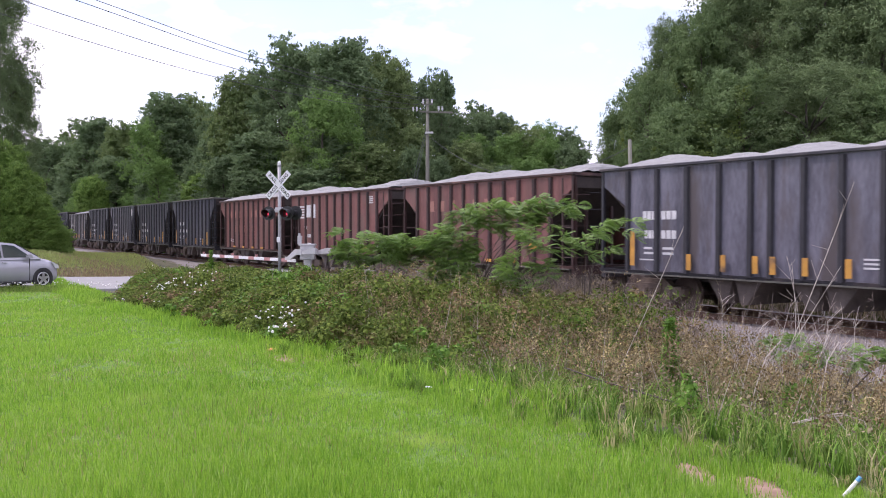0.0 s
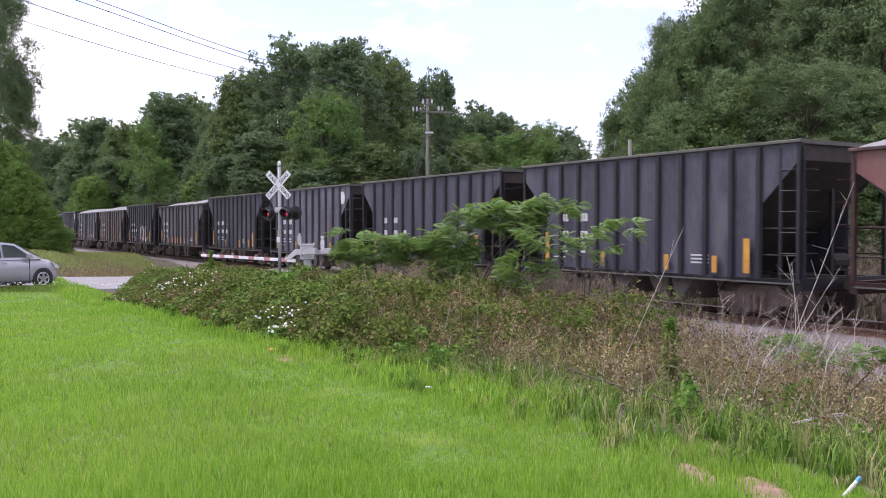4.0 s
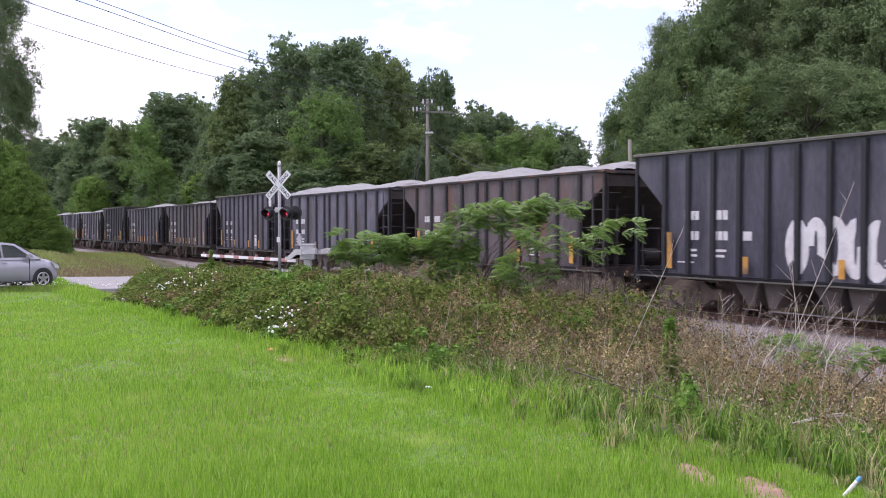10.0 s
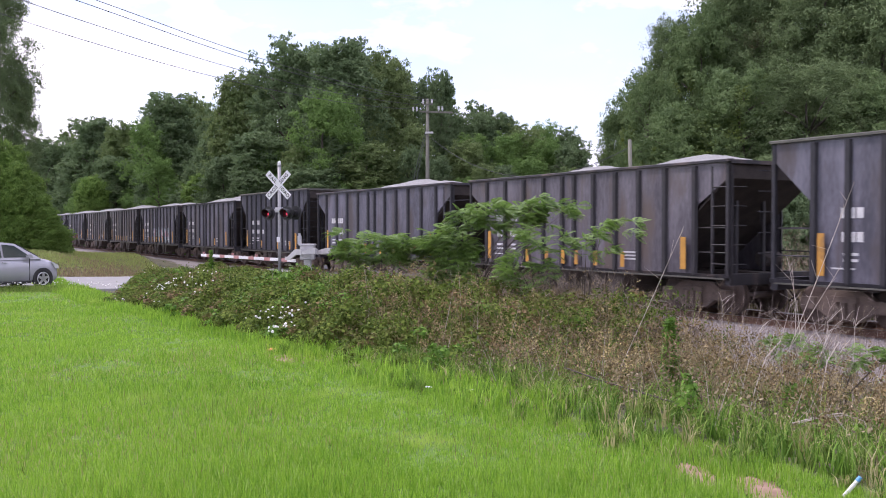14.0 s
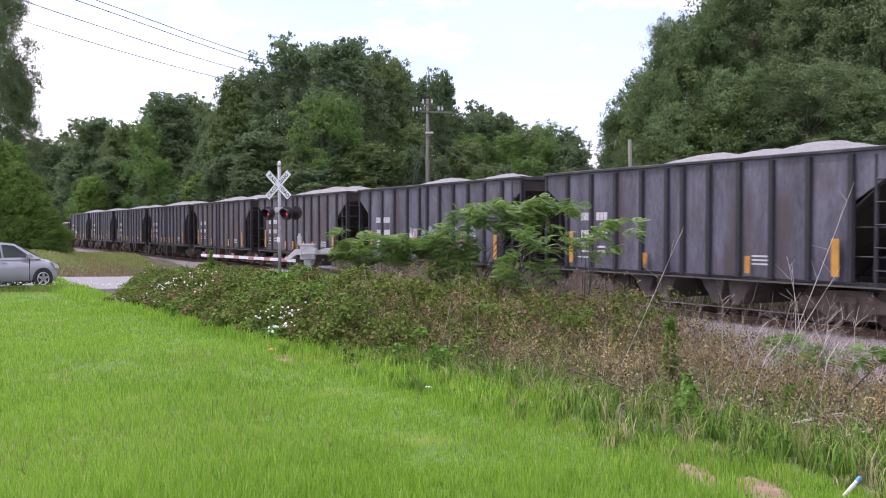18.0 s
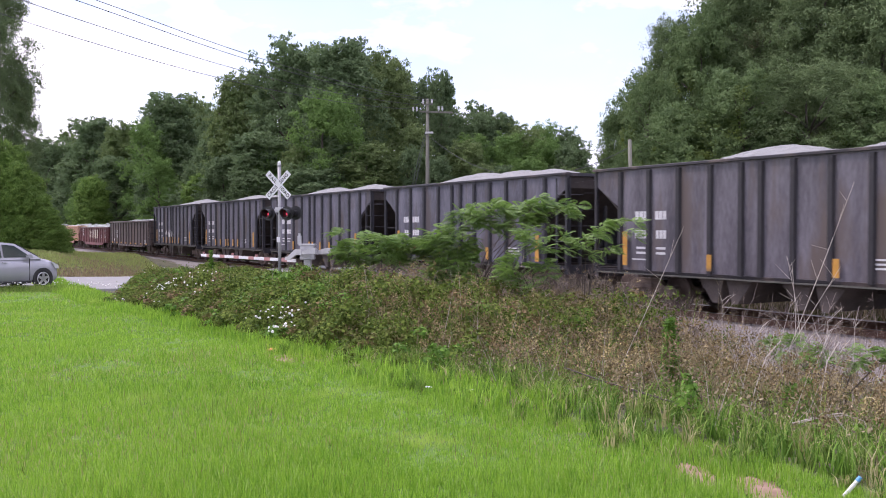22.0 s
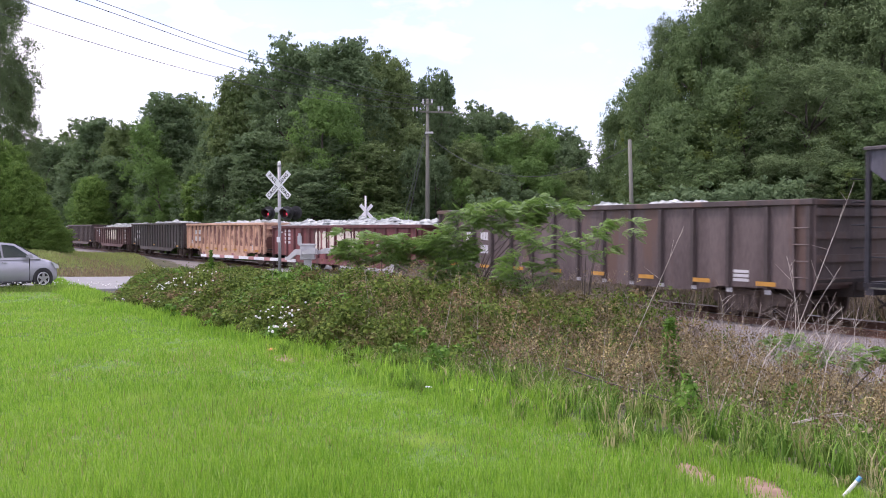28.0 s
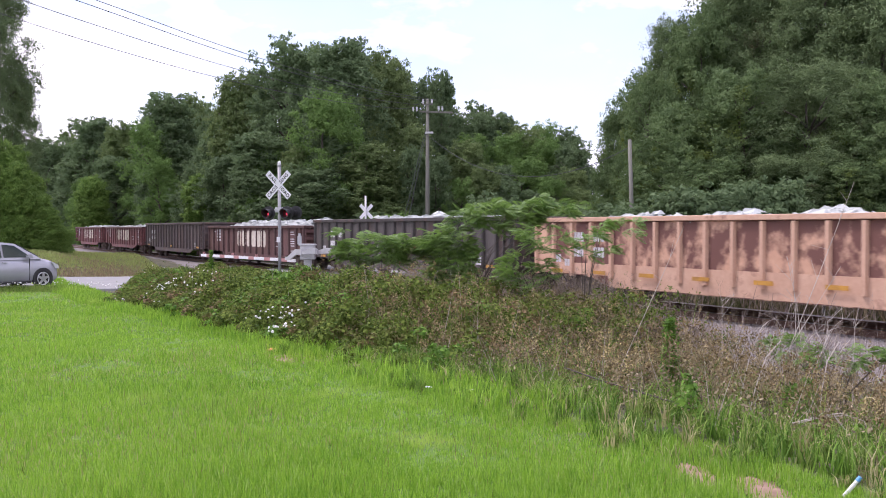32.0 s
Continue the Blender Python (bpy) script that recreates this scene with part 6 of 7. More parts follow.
def build_bank():
    """Rough grass on the bank beyond the road, browner towards its end."""
    g = np.random.default_rng(13)
    n = 75000
    x, y = g.uniform(-36, -11, n), g.uniform(40.2, 62, n)
    brown = smooth(-20.5, -17.0, x + 1.5 * rough_noise(x, y, 0.6)) * smooth(55, 49, y)
    b = g.uniform(size=n) < 0.12 + 0.8 * brown
    k = (np.abs(track_so(x, y)[1]) > 4.5) & (y > 41.5 + 1.6 * smooth(-15, -11, x))
    for name, pick, m, words in (("bank_grass", k & ~b, M_BANK, "pale green rough grass on the bank"), ("dry_bank_grass", k & b, M_TAN, "tan withered grass on the bank")):
        c = pick.sum()
        tagged(new(name, soup(name, blades(x[pick], y[pick], g.uniform(0.06, 0.2, c), np.full(c, 0.05), g.uniform(0.1, 0.7, c), g), 3, m)), words, "grass", kind="stuff")


def build_bare():
    for bx, by, (rx, ry) in BARE:
        g = np.random.default_rng(int(bx * 100) % 97)
        v = [(bx, by, float(ground_z(bx, by)) + 0.012)]
        for k in range(28):
            a = 2 * math.pi * k / 28
            r = g.uniform(0.85, 1.25)
            px, py = bx + rx * r * math.cos(a), by + ry * r * math.sin(a)
            v.append((px, py, float(ground_z(px, py)) + 0.006))
        tagged(new("bare_patch", mesh_of("bare_patch", v, [(0, 1 + k, 1 + (k + 1) % 28) for k in range(28)], M_DIRT)), "patch of bare reddish clay in the grass", "soil", "bare clay patches", "structure")


def weed_height(s, o):
    top = 0.66 + 0.50 * smooth(3.4, 6.0, s) - 0.25 * smooth(9.0, 17.0, s)
    rise = smooth(13.7, 11.3, o) * smooth(3.6, 5.6, o)
    ends = smooth(1.2, -1.6, s - (21.0 + (13.0 - o) * 2.3))
    lump = 1 + (0.30 - 0.14 * smooth(9, 17, s)) * rough_noise(s, o, 0.75) + (0.20 - 0.06 * smooth(9, 17, s)) * rough_noise(s + 5, o, 2.1)
    return top * (0.22 + 0.78 * rise) * lump * ends


def strip(g, n, s0, s1, o0, o1):
    s, o = g.uniform(s0, s1, n), g.uniform(o0, o1, n)
    x, y = TX - TS * s - TC * o, TY + TC * s - TS * o
    k = in_view(x, y)
    return s[k], o[k], x[k], y[k]


def off_bare(x, y, grow=0.10):
    k = np.ones(len(x), bool)
    for bx, by, (rx, ry) in BARE:
        k &= ((x - bx) / (rx + grow)) ** 2 + ((y - by) / (ry + grow * 2)) ** 2 > 1
    return k


def tufts(g, x, y, h, per, wide):
    """Blades that spring from a common foot: their feet and heights."""
    n = len(x) * per
    return np.repeat(x, per) + g.normal(0, wide, n), np.repeat(y, per) + g.normal(0, wide, n), np.repeat(h, per) * g.uniform(0.35, 1.1, n)


def build_weeds():
    g = np.random.default_rng(9)

    def stuff(name, v, n, m, words, kind="weeds"):
        tagged(new(name, soup(name, v, n, m)), words, kind, kind="stuff")

    def flat_unit(a):
        return a / np.linalg.norm(a, axis=-1, keepdims=True)

    # brambles: leafy domes heaped over one another, with dark gaps between them
    s, o, x, y = strip(g, 9500, 2.5, 44, 4.8, 13.45)
    green = smooth(3.2, 8.5, s + 1.4 * rough_noise(x, y, 0.7) + 0.35 * (o - 9))
    k = (g.uniform(size=len(s)) < 0.03 + 0.97 * green) & off_bare(x, y)
    s, o, x, y = s[k], o[k], x[k], y[k]
    h = weed_height(s, o) * np.where(s < 5, 0.8, 1.0)
    k = h > 0.10
    s, o, x, y, h = s[k], o[k], x[k], y[k], h[k]
    r = g.uniform(0.13, 0.32, len(s)) * np.clip(h / 0.55, 0.45, 1)
    top = g.uniform(size=len(s)) < 0.62
    cz = ground_z(x, y) + np.where(top, h - 0.55 * r, h * g.uniform(0.15, 0.85, len(s)))
    rep = 62
    n = len(s) * rep
    d = unit(g, n)
    d[:, 2] = np.where(g.uniform(size=n) < 0.7, np.abs(d[:, 2]), d[:, 2])
    p = np.repeat(np.stack([x, y, cz], -1), rep, axis=0) + d * np.repeat(r, rep)[:, None] * g.uniform(0.72, 1.12, (n, 1)) * np.array([1, 1, 0.85])
    nrm = flat_unit(d + g.normal(size=(n, 3)) * 0.45 + np.array([0, -0.1, 0.45]))
    q = leaf_quads(p, nrm, g.uniform(0.035, 0.085, n) * np.repeat(1 + 0.012 * (y - 12), rep), 0.62, g, 0.5)
    sort = np.repeat(rough_noise(x, y, 1.25) + g.normal(0, 0.45, len(x)), rep)
    for name, sel, m, words in (("brambles", (sort < 0.86) & (sort > -1.10), M_BRAMBLE, "tangled green brambles between the lawn and the track"), ("fresh_shoots", sort >= 0.86, M_WEED, "bright green young shoots over the brambles"),
                                ("withered_brambles", sort <= -1.10, M_SEED, "rust-brown withered leaves among the brambles")):
        stuff(name, q[sel], 4, m, words, "brambles")
    # shoots that stick out of the brambles, with leaves along them
    s, o, x, y = strip(g, 900, 4, 42, 5.5, 13.2)
    h = weed_height(s, o)
    k = h > 0.3
    x, y, h = x[k], y[k], h[k]
    foot = np.stack([x, y, ground_z(x, y) + h * 0.7], -1)
    tip = foot + np.stack([g.normal(0, 0.16, len(x)), g.normal(0, 0.14, len(x)), h * 0.3 + g.uniform(0.08, 0.30, len(x))], -1)
    stuff("bramble_shoots", slivers(foot, tip, np.full(len(x), 0.012), g), 3, M_TALL, "green stems standing out of the brambles", "brambles")
    rep = 13
    f = g.uniform(0.3, 1.0, (len(x) * rep, 1))
    p = np.repeat(foot, rep, 0) * (1 - f) + np.repeat(tip, rep, 0) * f + g.normal(0, 0.025, (len(f), 3))
    stuff("shoot_leaves", leaf_quads(p, unit(g, len(p)), g.uniform(0.035, 0.075, len(p)), 0.45, g, 0.3), 4, M_BRAMBLE, "leaves on the bramble shoots", "brambles")

    # dry weeds: upright plants, each a stem with side branches that end in withered clusters
    s, o, x, y = strip(g, 3700, -14, 17, 4.9, 12.8)
    dense = (1 - 0.93 * smooth(5.5, 10.5, s)) * smooth(12.9, 11.3, o) * (1 - 0.75 * smooth(6.2, 5.0, o) * smooth(8.5, 7.0, s)) + 0.30 * smooth(7.6, 6.0, o) * smooth(9, 11, s)
    k = (g.uniform(size=len(s)) < dense) & (rough_noise(x, y, 1.5) > -0.62) & off_bare(x, y)
    s, o, x, y = s[k], o[k], x[k], y[k]
    h = np.maximum(weed_height(s, o), 0.22) * g.uniform(0.62, 1.22, len(s)) * (1 - 0.30 * smooth(6.8, 5.4, o) * smooth(8.5, 7.0, s))
    foot = np.stack([x, y, ground_z(x, y) - 0.02], -1)
    tip = foot + np.stack([g.normal(0, 0.10, len(x)), g.normal(0, 0.10, len(x)), h], -1)
    rep = 8
    f = g.uniform(0.30, 0.98, (len(x) * rep, 1))
    fork = np.repeat(foot, rep, 0) * (1 - f) + np.repeat(tip, rep, 0) * f
    reach = np.repeat(h, rep) * g.uniform(0.12, 0.34, len(f))
    a = g.uniform(0, 6.28, len(f))
    end = fork + np.stack([np.cos(a) * reach * 0.55, np.sin(a) * reach * 0.55, reach * g.uniform(0.5, 1.1, len(f))], -1)
    tris = np.concatenate([slivers(foot, tip, g.uniform(0.008, 0.013, len(foot)), g), slivers(fork, end, g.uniform(0.005, 0.009, len(end)), g)])
    pale = g.uniform(size=len(tris)) < 0.30
    stuff("dry_stems", tris[~pale], 3, M_DRY, "dry brown branching weed stems beside the ballast")
    stuff("pale_stems", tris[pale], 3, M_TAN, "tan withered weed stems beside the ballast")
    rep = 9
    n = len(end) * rep
    p = np.repeat(end, rep, 0) + g.normal(0, 1, (n, 3)) * np.array([0.022, 0.022, 0.026])
    q = leaf_quads(p, unit(g, n), g.uniform(0.014, 0.040, n), 0.6, g, 0.4)
    pick = np.repeat(np.repeat(g.uniform(size=len(x)) + 0.25 * rough_noise(x, y, 0.9), 8), rep)
    for name, sel, m, words in (("seed_heads", pick < 0.50, M_SEED, "rust-brown seed heads on the dry weeds"), ("withered_leaves", (pick >= 0.50) & (pick < 0.86), M_TAN, "tan curled leaves on the dry weeds"),
                                ("ochre_seed_heads", pick >= 0.86, M_OCHRE, "ochre-yellow seed clusters on the weeds")):
        stuff(name, q[sel], 4, m, words)
    # brown litter and small leaves low among the stems
    s, o, x, y = strip(g, 110000, -14, 15, 4.6, 12.6)
    n = len(s)
    z = ground_z(x, y) + np.maximum(weed_height(s, o), 0.15) * g.uniform(0.0, 0.72, n) * (1 - 0.55 * smooth(6.4, 5.2, o) * smooth(8.5, 7.0, s))
    p = np.stack([x, y, z], -1)
    tone = rough_noise(x, y, 1.1) + 0.5 * rough_noise(x + 3, y, 3.1) + g.normal(0, 0.45, n) - 0.9 * smooth(7.5, 5.6, o) * smooth(9, 7, s)
    k = off_bare(x, y) & (g.uniform(size=n) < 1 - 0.8 * smooth(5.6, 4.7, o) * smooth(8.5, 7.0, s))
    nrm = flat_unit(unit(g, n) + np.array([0, -0.4, 0.6]))
    q = leaf_quads(p, nrm, g.uniform(0.020, 0.055, n), 0.4, g)
    stuff("weed_leaves", q[k & (tone > 0.25)], 4, M_BRAMBLE, "green leaves low among the dry weeds")
    stuff("dead_leaves", q[k & (tone <= 0.25)], 4, M_DRY, "brown dead leaves low among the weeds")

    # thin bleached stalks over the rest
    s, o, x, y = strip(g, 620, -12, 22, 5.2, 12.6)
    k = off_bare(x, y)
    s, o, x, y = s[k], o[k], x[k], y[k]
    h = weed_height(s, o) * g.uniform(0.9, 1.5, len(s))
    stuff("pale_stalks", blades(x, y, h, 0.007 + 0.0003 * y, g.uniform(0.05, 0.5, len(x)), g), 3, M_DEAD, "thin bleached grass stalks over the weeds")
    # twiggy grey-brown brush behind the brambles: stems that fork twice
    s, o, x, y = strip(g, 2700, 6.6, 19, 3.4, 7.2)
    k = g.uniform(size=len(s)) < (0.55 + 0.45 * smooth(7, 9.0, s)) * (0.45 + 0.55 * smooth(16, 12, s))
    s, o, x, y = s[k], o[k], x[k], y[k]
    n = len(s) * 4
    foot = np.repeat(np.stack([x, y, ground_z(x, y)], -1), 4, 0) + g.normal(0, 0.06, (n, 3)) * np.array([1, 1, 0])
    high = np.repeat(g.uniform(0.55, 1.2, len(s)) * (1.0 + 0.42 * smooth(7.0, 9, s)) * smooth(2.6, 4.4, o), 4) * g.uniform(0.6, 1.15, n)
    tip = foot + np.stack([g.normal(0, 0.26, n), g.normal(0, 0.2, n), high], -1)
    tris = [slivers(foot, tip, g.uniform(0.012, 0.022, n), g)]
    for rep, lo, spread_, up in ((5, 0.30, 0.18, 0.26), (2, 0.35, 0.09, 0.12)):
        m = len(foot) * rep
        f = g.uniform(lo, 0.97, (m, 1))
        foot = np.repeat(foot, rep, 0) * (1 - f) + np.repeat(tip, rep, 0) * f
        tip = foot + np.stack([g.normal(0, spread_, m), g.normal(0, spread_, m), g.uniform(-0.2, 1.2, m) * up], -1)
        tris.append(slivers(foot, tip, g.uniform(0.007, 0.013, m), g))
    q = np.concatenate(tris)
    pick = g.uniform(size=len(q)) < 0.55
    stuff("twiggy_brush", q[pick], 3, M_TWIG, "grey-brown twiggy brush beside the ballast")
    stuff("dry_brush", q[~pick], 3, M_DRY, "brown dry brush beside the ballast")
    # tall brown brush on the far side of the track, seen under and between the wagons
    s, o, x, y = strip(g, 3000, -12, 24, -8.4, -2.7)
    k = rough_noise(x, y, 1.1) + g.normal(0, 0.3, len(s)) > -0.35
    s, o, x, y = s[k], o[k], x[k], y[k]
    n = len(s) * 4
    foot = np.repeat(np.stack([x, y, ground_z(x, y)], -1), 4, 0) + g.normal(0, 0.08, (n, 3)) * np.array([1, 1, 0])
    high = np.repeat(g.uniform(1.0, 2.7, len(s)), 4) * g.uniform(0.6, 1.1, n)
    tip = foot + np.stack([g.normal(0, 0.42, n), g.normal(0, 0.42, n), high], -1)
    tris = [slivers(foot, tip, g.uniform(0.016, 0.030, n), g)]
    for rep, lo, spread_, up in ((5, 0.25, 0.28, 0.34), (2, 0.35, 0.14, 0.16)):
        m = len(foot) * rep
        f = g.uniform(lo, 0.97, (m, 1))
        foot = np.repeat(foot, rep, 0) * (1 - f) + np.repeat(tip, rep, 0) * f
        tip = foot + np.stack([g.normal(0, spread_, m), g.normal(0, spread_, m), g.uniform(-0.4, 1.2, m) * up], -1)
        tris.append(slivers(foot, tip, g.uniform(0.010, 0.018, m), g))
    q = np.concatenate(tris)
    pick = g.uniform(size=len(q)) < 0.3
    stuff("far_twigs", q[pick], 3, M_TWIG, "grey-brown twigs of the brush beyond the track")
    stuff("far_brush", q[~pick], 3, M_DRY, "tangled brown brush beyond the track")
    # sparse twigs and dead stems on the shoulder of the ballast
    s, o, x, y = strip(g, 900, -6, 9.5, 2.6, 5.6)
    foot = np.stack([x, y, ground_z(x, y)], -1)
    tip = foot + np.stack([g.normal(0, 0.16, len(x)), g.normal(0, 0.12, len(x)), g.uniform(0.2, 1.25, len(x))], -1)
    rep = 7
    f = g.uniform(0.35, 0.95, (len(x) * rep, 1))
    fork = np.repeat(foot, rep, 0) * (1 - f) + np.repeat(tip, rep, 0) * f
    end = fork + np.stack([g.normal(0, 0.10, len(f)), g.normal(0, 0.08, len(f)), g.uniform(0.02, 0.22, len(f))], -1)
    q = np.concatenate([slivers(foot, tip, np.full(len(foot), 0.010), g), slivers(fork, end, np.full(len(end), 0.007), g)])
    pick = g.uniform(size=len(q)) < 0.45
    stuff("ballast_twigs", q[pick], 3, M_TWIG, "thin dead stems standing on the ballast shoulder")
    stuff("ballast_stems", q[~pick], 3, M_DRY, "brown dead stems standing on the ballast shoulder")
    # rust-brown withered growth along the back of the brambles
    s, o, x, y = strip(g, 30000, 10.5, 22, 4.8, 8.2)
    k = g.uniform(size=len(s)) < smooth(8.2, 6.6, o) * (0.5 + 0.5 * rough_noise(x, y, 1.3))
    s, o, x, y = s[k], o[k], x[k], y[k]
    n = len(s)
    p = np.stack([x, y, ground_z(x, y) + weed_height(s, np.maximum(o, 6.2)) * g.uniform(0.5, 1.22, n)], -1)
    stuff("withered_weeds", leaf_quads(p, unit(g, n), g.uniform(0.03, 0.080, n), 0.35, g), 4, M_SEED, "rust-brown withered weeds behind the brambles")

    # broad-leaved green weeds in clumps
    s, o, x, y = strip(g, 170, -13, 11, 6.4, 12.8)
    k = (rough_noise(x + 7, y, 0.8) > -0.1) & off_bare(x, y)
    s, o, x, y = s[k], o[k], x[k], y[k]
    rep = 130
    n = len(s) * rep
    hh = np.repeat(g.uniform(0.25, 0.62, len(s)), rep)
    t = g.uniform(0.05, 1, n)
    a = g.uniform(0, 6.28, n)
    r = (0.24 * (1.1 - t)) * g.uniform(0.2, 1, n)
    xx, yy = np.repeat(x, rep), np.repeat(y, rep)
    p = np.stack([xx + np.cos(a) * r, yy + np.sin(a) * r, ground_z(xx, yy) + t * hh], -1)
    nrm = flat_unit(np.stack([np.cos(a) * 0.5, np.sin(a) * 0.5, np.full(n, 0.8)], -1) + g.normal(size=(n, 3)) * 0.4)
    stuff("broad_weeds", leaf_quads(p, nrm, g.uniform(0.05, 0.12, n), 0.30, g), 4, M_WEED, "clumps of green broad-leaved weeds")

    # tussocks where the lawn runs out: broad blades that arch from a common foot
    s, o, x, y = strip(g, 1600, -14, 7, 10.9, 13.7)
    k = off_bare(x, y, 0.06) & (rough_noise(x, y, 2.0) + g.normal(0, 0.3, len(s)) > -0.6) & (g.uniform(size=len(s)) < (0.35 + 0.65 * smooth(10.6, 11.6, o)) * (0.45 + 0.55 * smooth(7, 2, s)))
    s, o, x, y = s[k], o[k], x[k], y[k]
    h = g.uniform(0.15, 0.40, len(x)) * (0.55 + 0.45 * smooth(13.8, 12.6, o))
    bx, by, bh = tufts(g, x, y, h, 26, 0.035)
    pick = np.repeat(g.uniform(size=len(x)), 26) + g.normal(0, 0.12, len(bx))
    w, lean = g.uniform(0.007, 0.013, len(bx)), g.uniform(0.1, 0.95, len(bx))
    for name, sel, m, words in (("grass_tussocks", pick < 0.50, M_RANK, "dark green arching grass tussocks at the lawn's edge"), ("light_tussocks", (pick >= 0.50) & (pick < 0.90), M_TALL, "lighter green arching grass tussocks"), ("straw_clumps", pick >= 0.90, M_STRAW, "straw-coloured dead grass in the tussocks")):
        tagged(new(name, arc_mesh(name, bx[sel], by[sel], bh[sel], w[sel], lean[sel], g, m)), words, "grass", kind="stuff")
    # long grass among the dry weeds, and a bright fringe along the foot of the brambles
    s, o, x, y = strip(g, 1500, -12, 13, 6.4, 12.0)
    k = (g.uniform(size=len(s)) < 0.25 + 0.45 * smooth(9.5, 12, o)) & off_bare(x, y)
    s, o, x, y = s[k], o[k], x[k], y[k]
    bx, by, bh = tufts(g, x, y, np.maximum(weed_height(s, o), 0.2) * g.uniform(0.45, 0.95, len(s)), 16, 0.05)
    tagged(new("long_grass", arc_mesh("long_grass", bx, by, bh, g.uniform(0.007, 0.012, len(bx)), g.uniform(0.1, 0.7, len(bx)), g, M_TALL)), "long unmown grass among the dry weeds", "grass", kind="stuff")
    s, o, x, y = strip(g, 2600, 0, 38, 12.7, 13.9)
    k = g.uniform(size=len(s)) < 0.25 + 0.75 * smooth(13.9, 13.2, o)
    s, o, x, y = s[k], o[k], x[k], y[k]
    bx, by, bh = tufts(g, x, y, g.uniform(0.12, 0.30, len(x)), 16, 0.06)
    tagged(new("fringe_grass", arc_mesh("fringe_grass", bx, by, bh, 0.006 + 0.0005 * by, g.uniform(0.1, 0.6, len(bx)), g, M_BLADE)), "bright green uncut grass along the foot of the brambles", "grass", kind="stuff")
    # rank grass on the far side of the track, its green dulled to stand for shade
    s, o, x, y = strip(g, 5200, -12, 46, -12, -3.2)
    bx, by, bh = tufts(g, x, y, g.uniform(0.2, 0.65, len(x)), 12, 0.12)
    tagged(new("far_grass", soup("far_grass", blades(bx, by, bh, 0.012 + 0.0006 * by, g.uniform(0.1, 0.8, len(bx)), g), 3, M_FAR)), "rank grass beyond the track, shade painted into its dull green", "grass", kind="stuff")


def build_flowers():
    """White daisies: each a ring of petals on a stem."""
    g = np.random.default_rng(17)
    for cx, cy, sx, n in ((-6.9, 22.6, 0.45, 60), (-5.6, 20.4, 0.5, 22), (-2.75, 15.0, 0.30, 26), (-9.8, 28.8, 0.6, 12), (-2.5, 13.6, 0.14, 14), (-15.0, 31.4, 0.8, 44), (-12.4, 31.7, 0.9, 40)):
        bm = bmesh.new()
        for _ in range(n):
            x, y = cx + g.normal(0, sx), cy + g.normal(0, sx * 0.8)
            s, o = track_so(x, y)
            z = float(ground_z(x, y)) + max(0.25, float(weed_height(s, o))) * g.uniform(0.95, 1.25)
            r = g.uniform(0.016, 0.029)
            tilt = pose(x, y, z, g.uniform(20, 80), g.uniform(-30, 30), g.uniform(-40, 40))
            c = bm.verts.new(tilt @ Vector((0, 0, 0.012)))
            ring = [bm.verts.new(tilt @ Vector((math.cos(k * math.pi / 5) * r * (1.0 if k % 2 else 0.75), math.sin(k * math.pi / 5) * r * (1.0 if k % 2 else 0.75), 0))) for k in range(10)]
            for k in range(10):
                bm.faces.new((c, ring[k], ring[(k + 1) % 10]))
        tagged(new("daisies", done("daisies", bm, M_PETAL)), "small white wild daisies among the brambles", "flowers", "daisy clumps", "stuff")


def frond(g, base, way, length, quads):
    """A feathery twice-divided leaf: pairs of leaflets along a stalk that droops."""
    way = way / np.linalg.norm(way)
    side = np.cross(way, (0, 0, 1.0))
    side /= np.linalg.norm(side) + 1e-9
    roll = g.normal(0, 0.40)
    side = side * math.cos(roll) + np.cross(side, way) * math.sin(roll)
    n = 12
    for k in range(n):
        t = (k + 0.6) / n
        p = base + way * length * t + np.array([0, 0, -0.22 * length * t * t])
        w = length * 0.42 * math.sin(math.pi * (0.16 + 0.80 * t))
        for sgn in (-1, 1):
            q = p + side * sgn * w * 0.5 + way * w * 0.22
            ax = (side * sgn + way * 0.45 + np.array([0, 0, -0.22]))
            ax = ax / np.linalg.norm(ax) * w * 0.5
            cr = way * length / n * 0.46
            quads.append((q - ax, q - cr + ax * 0.1, q + ax, q + cr + ax * 0.1))


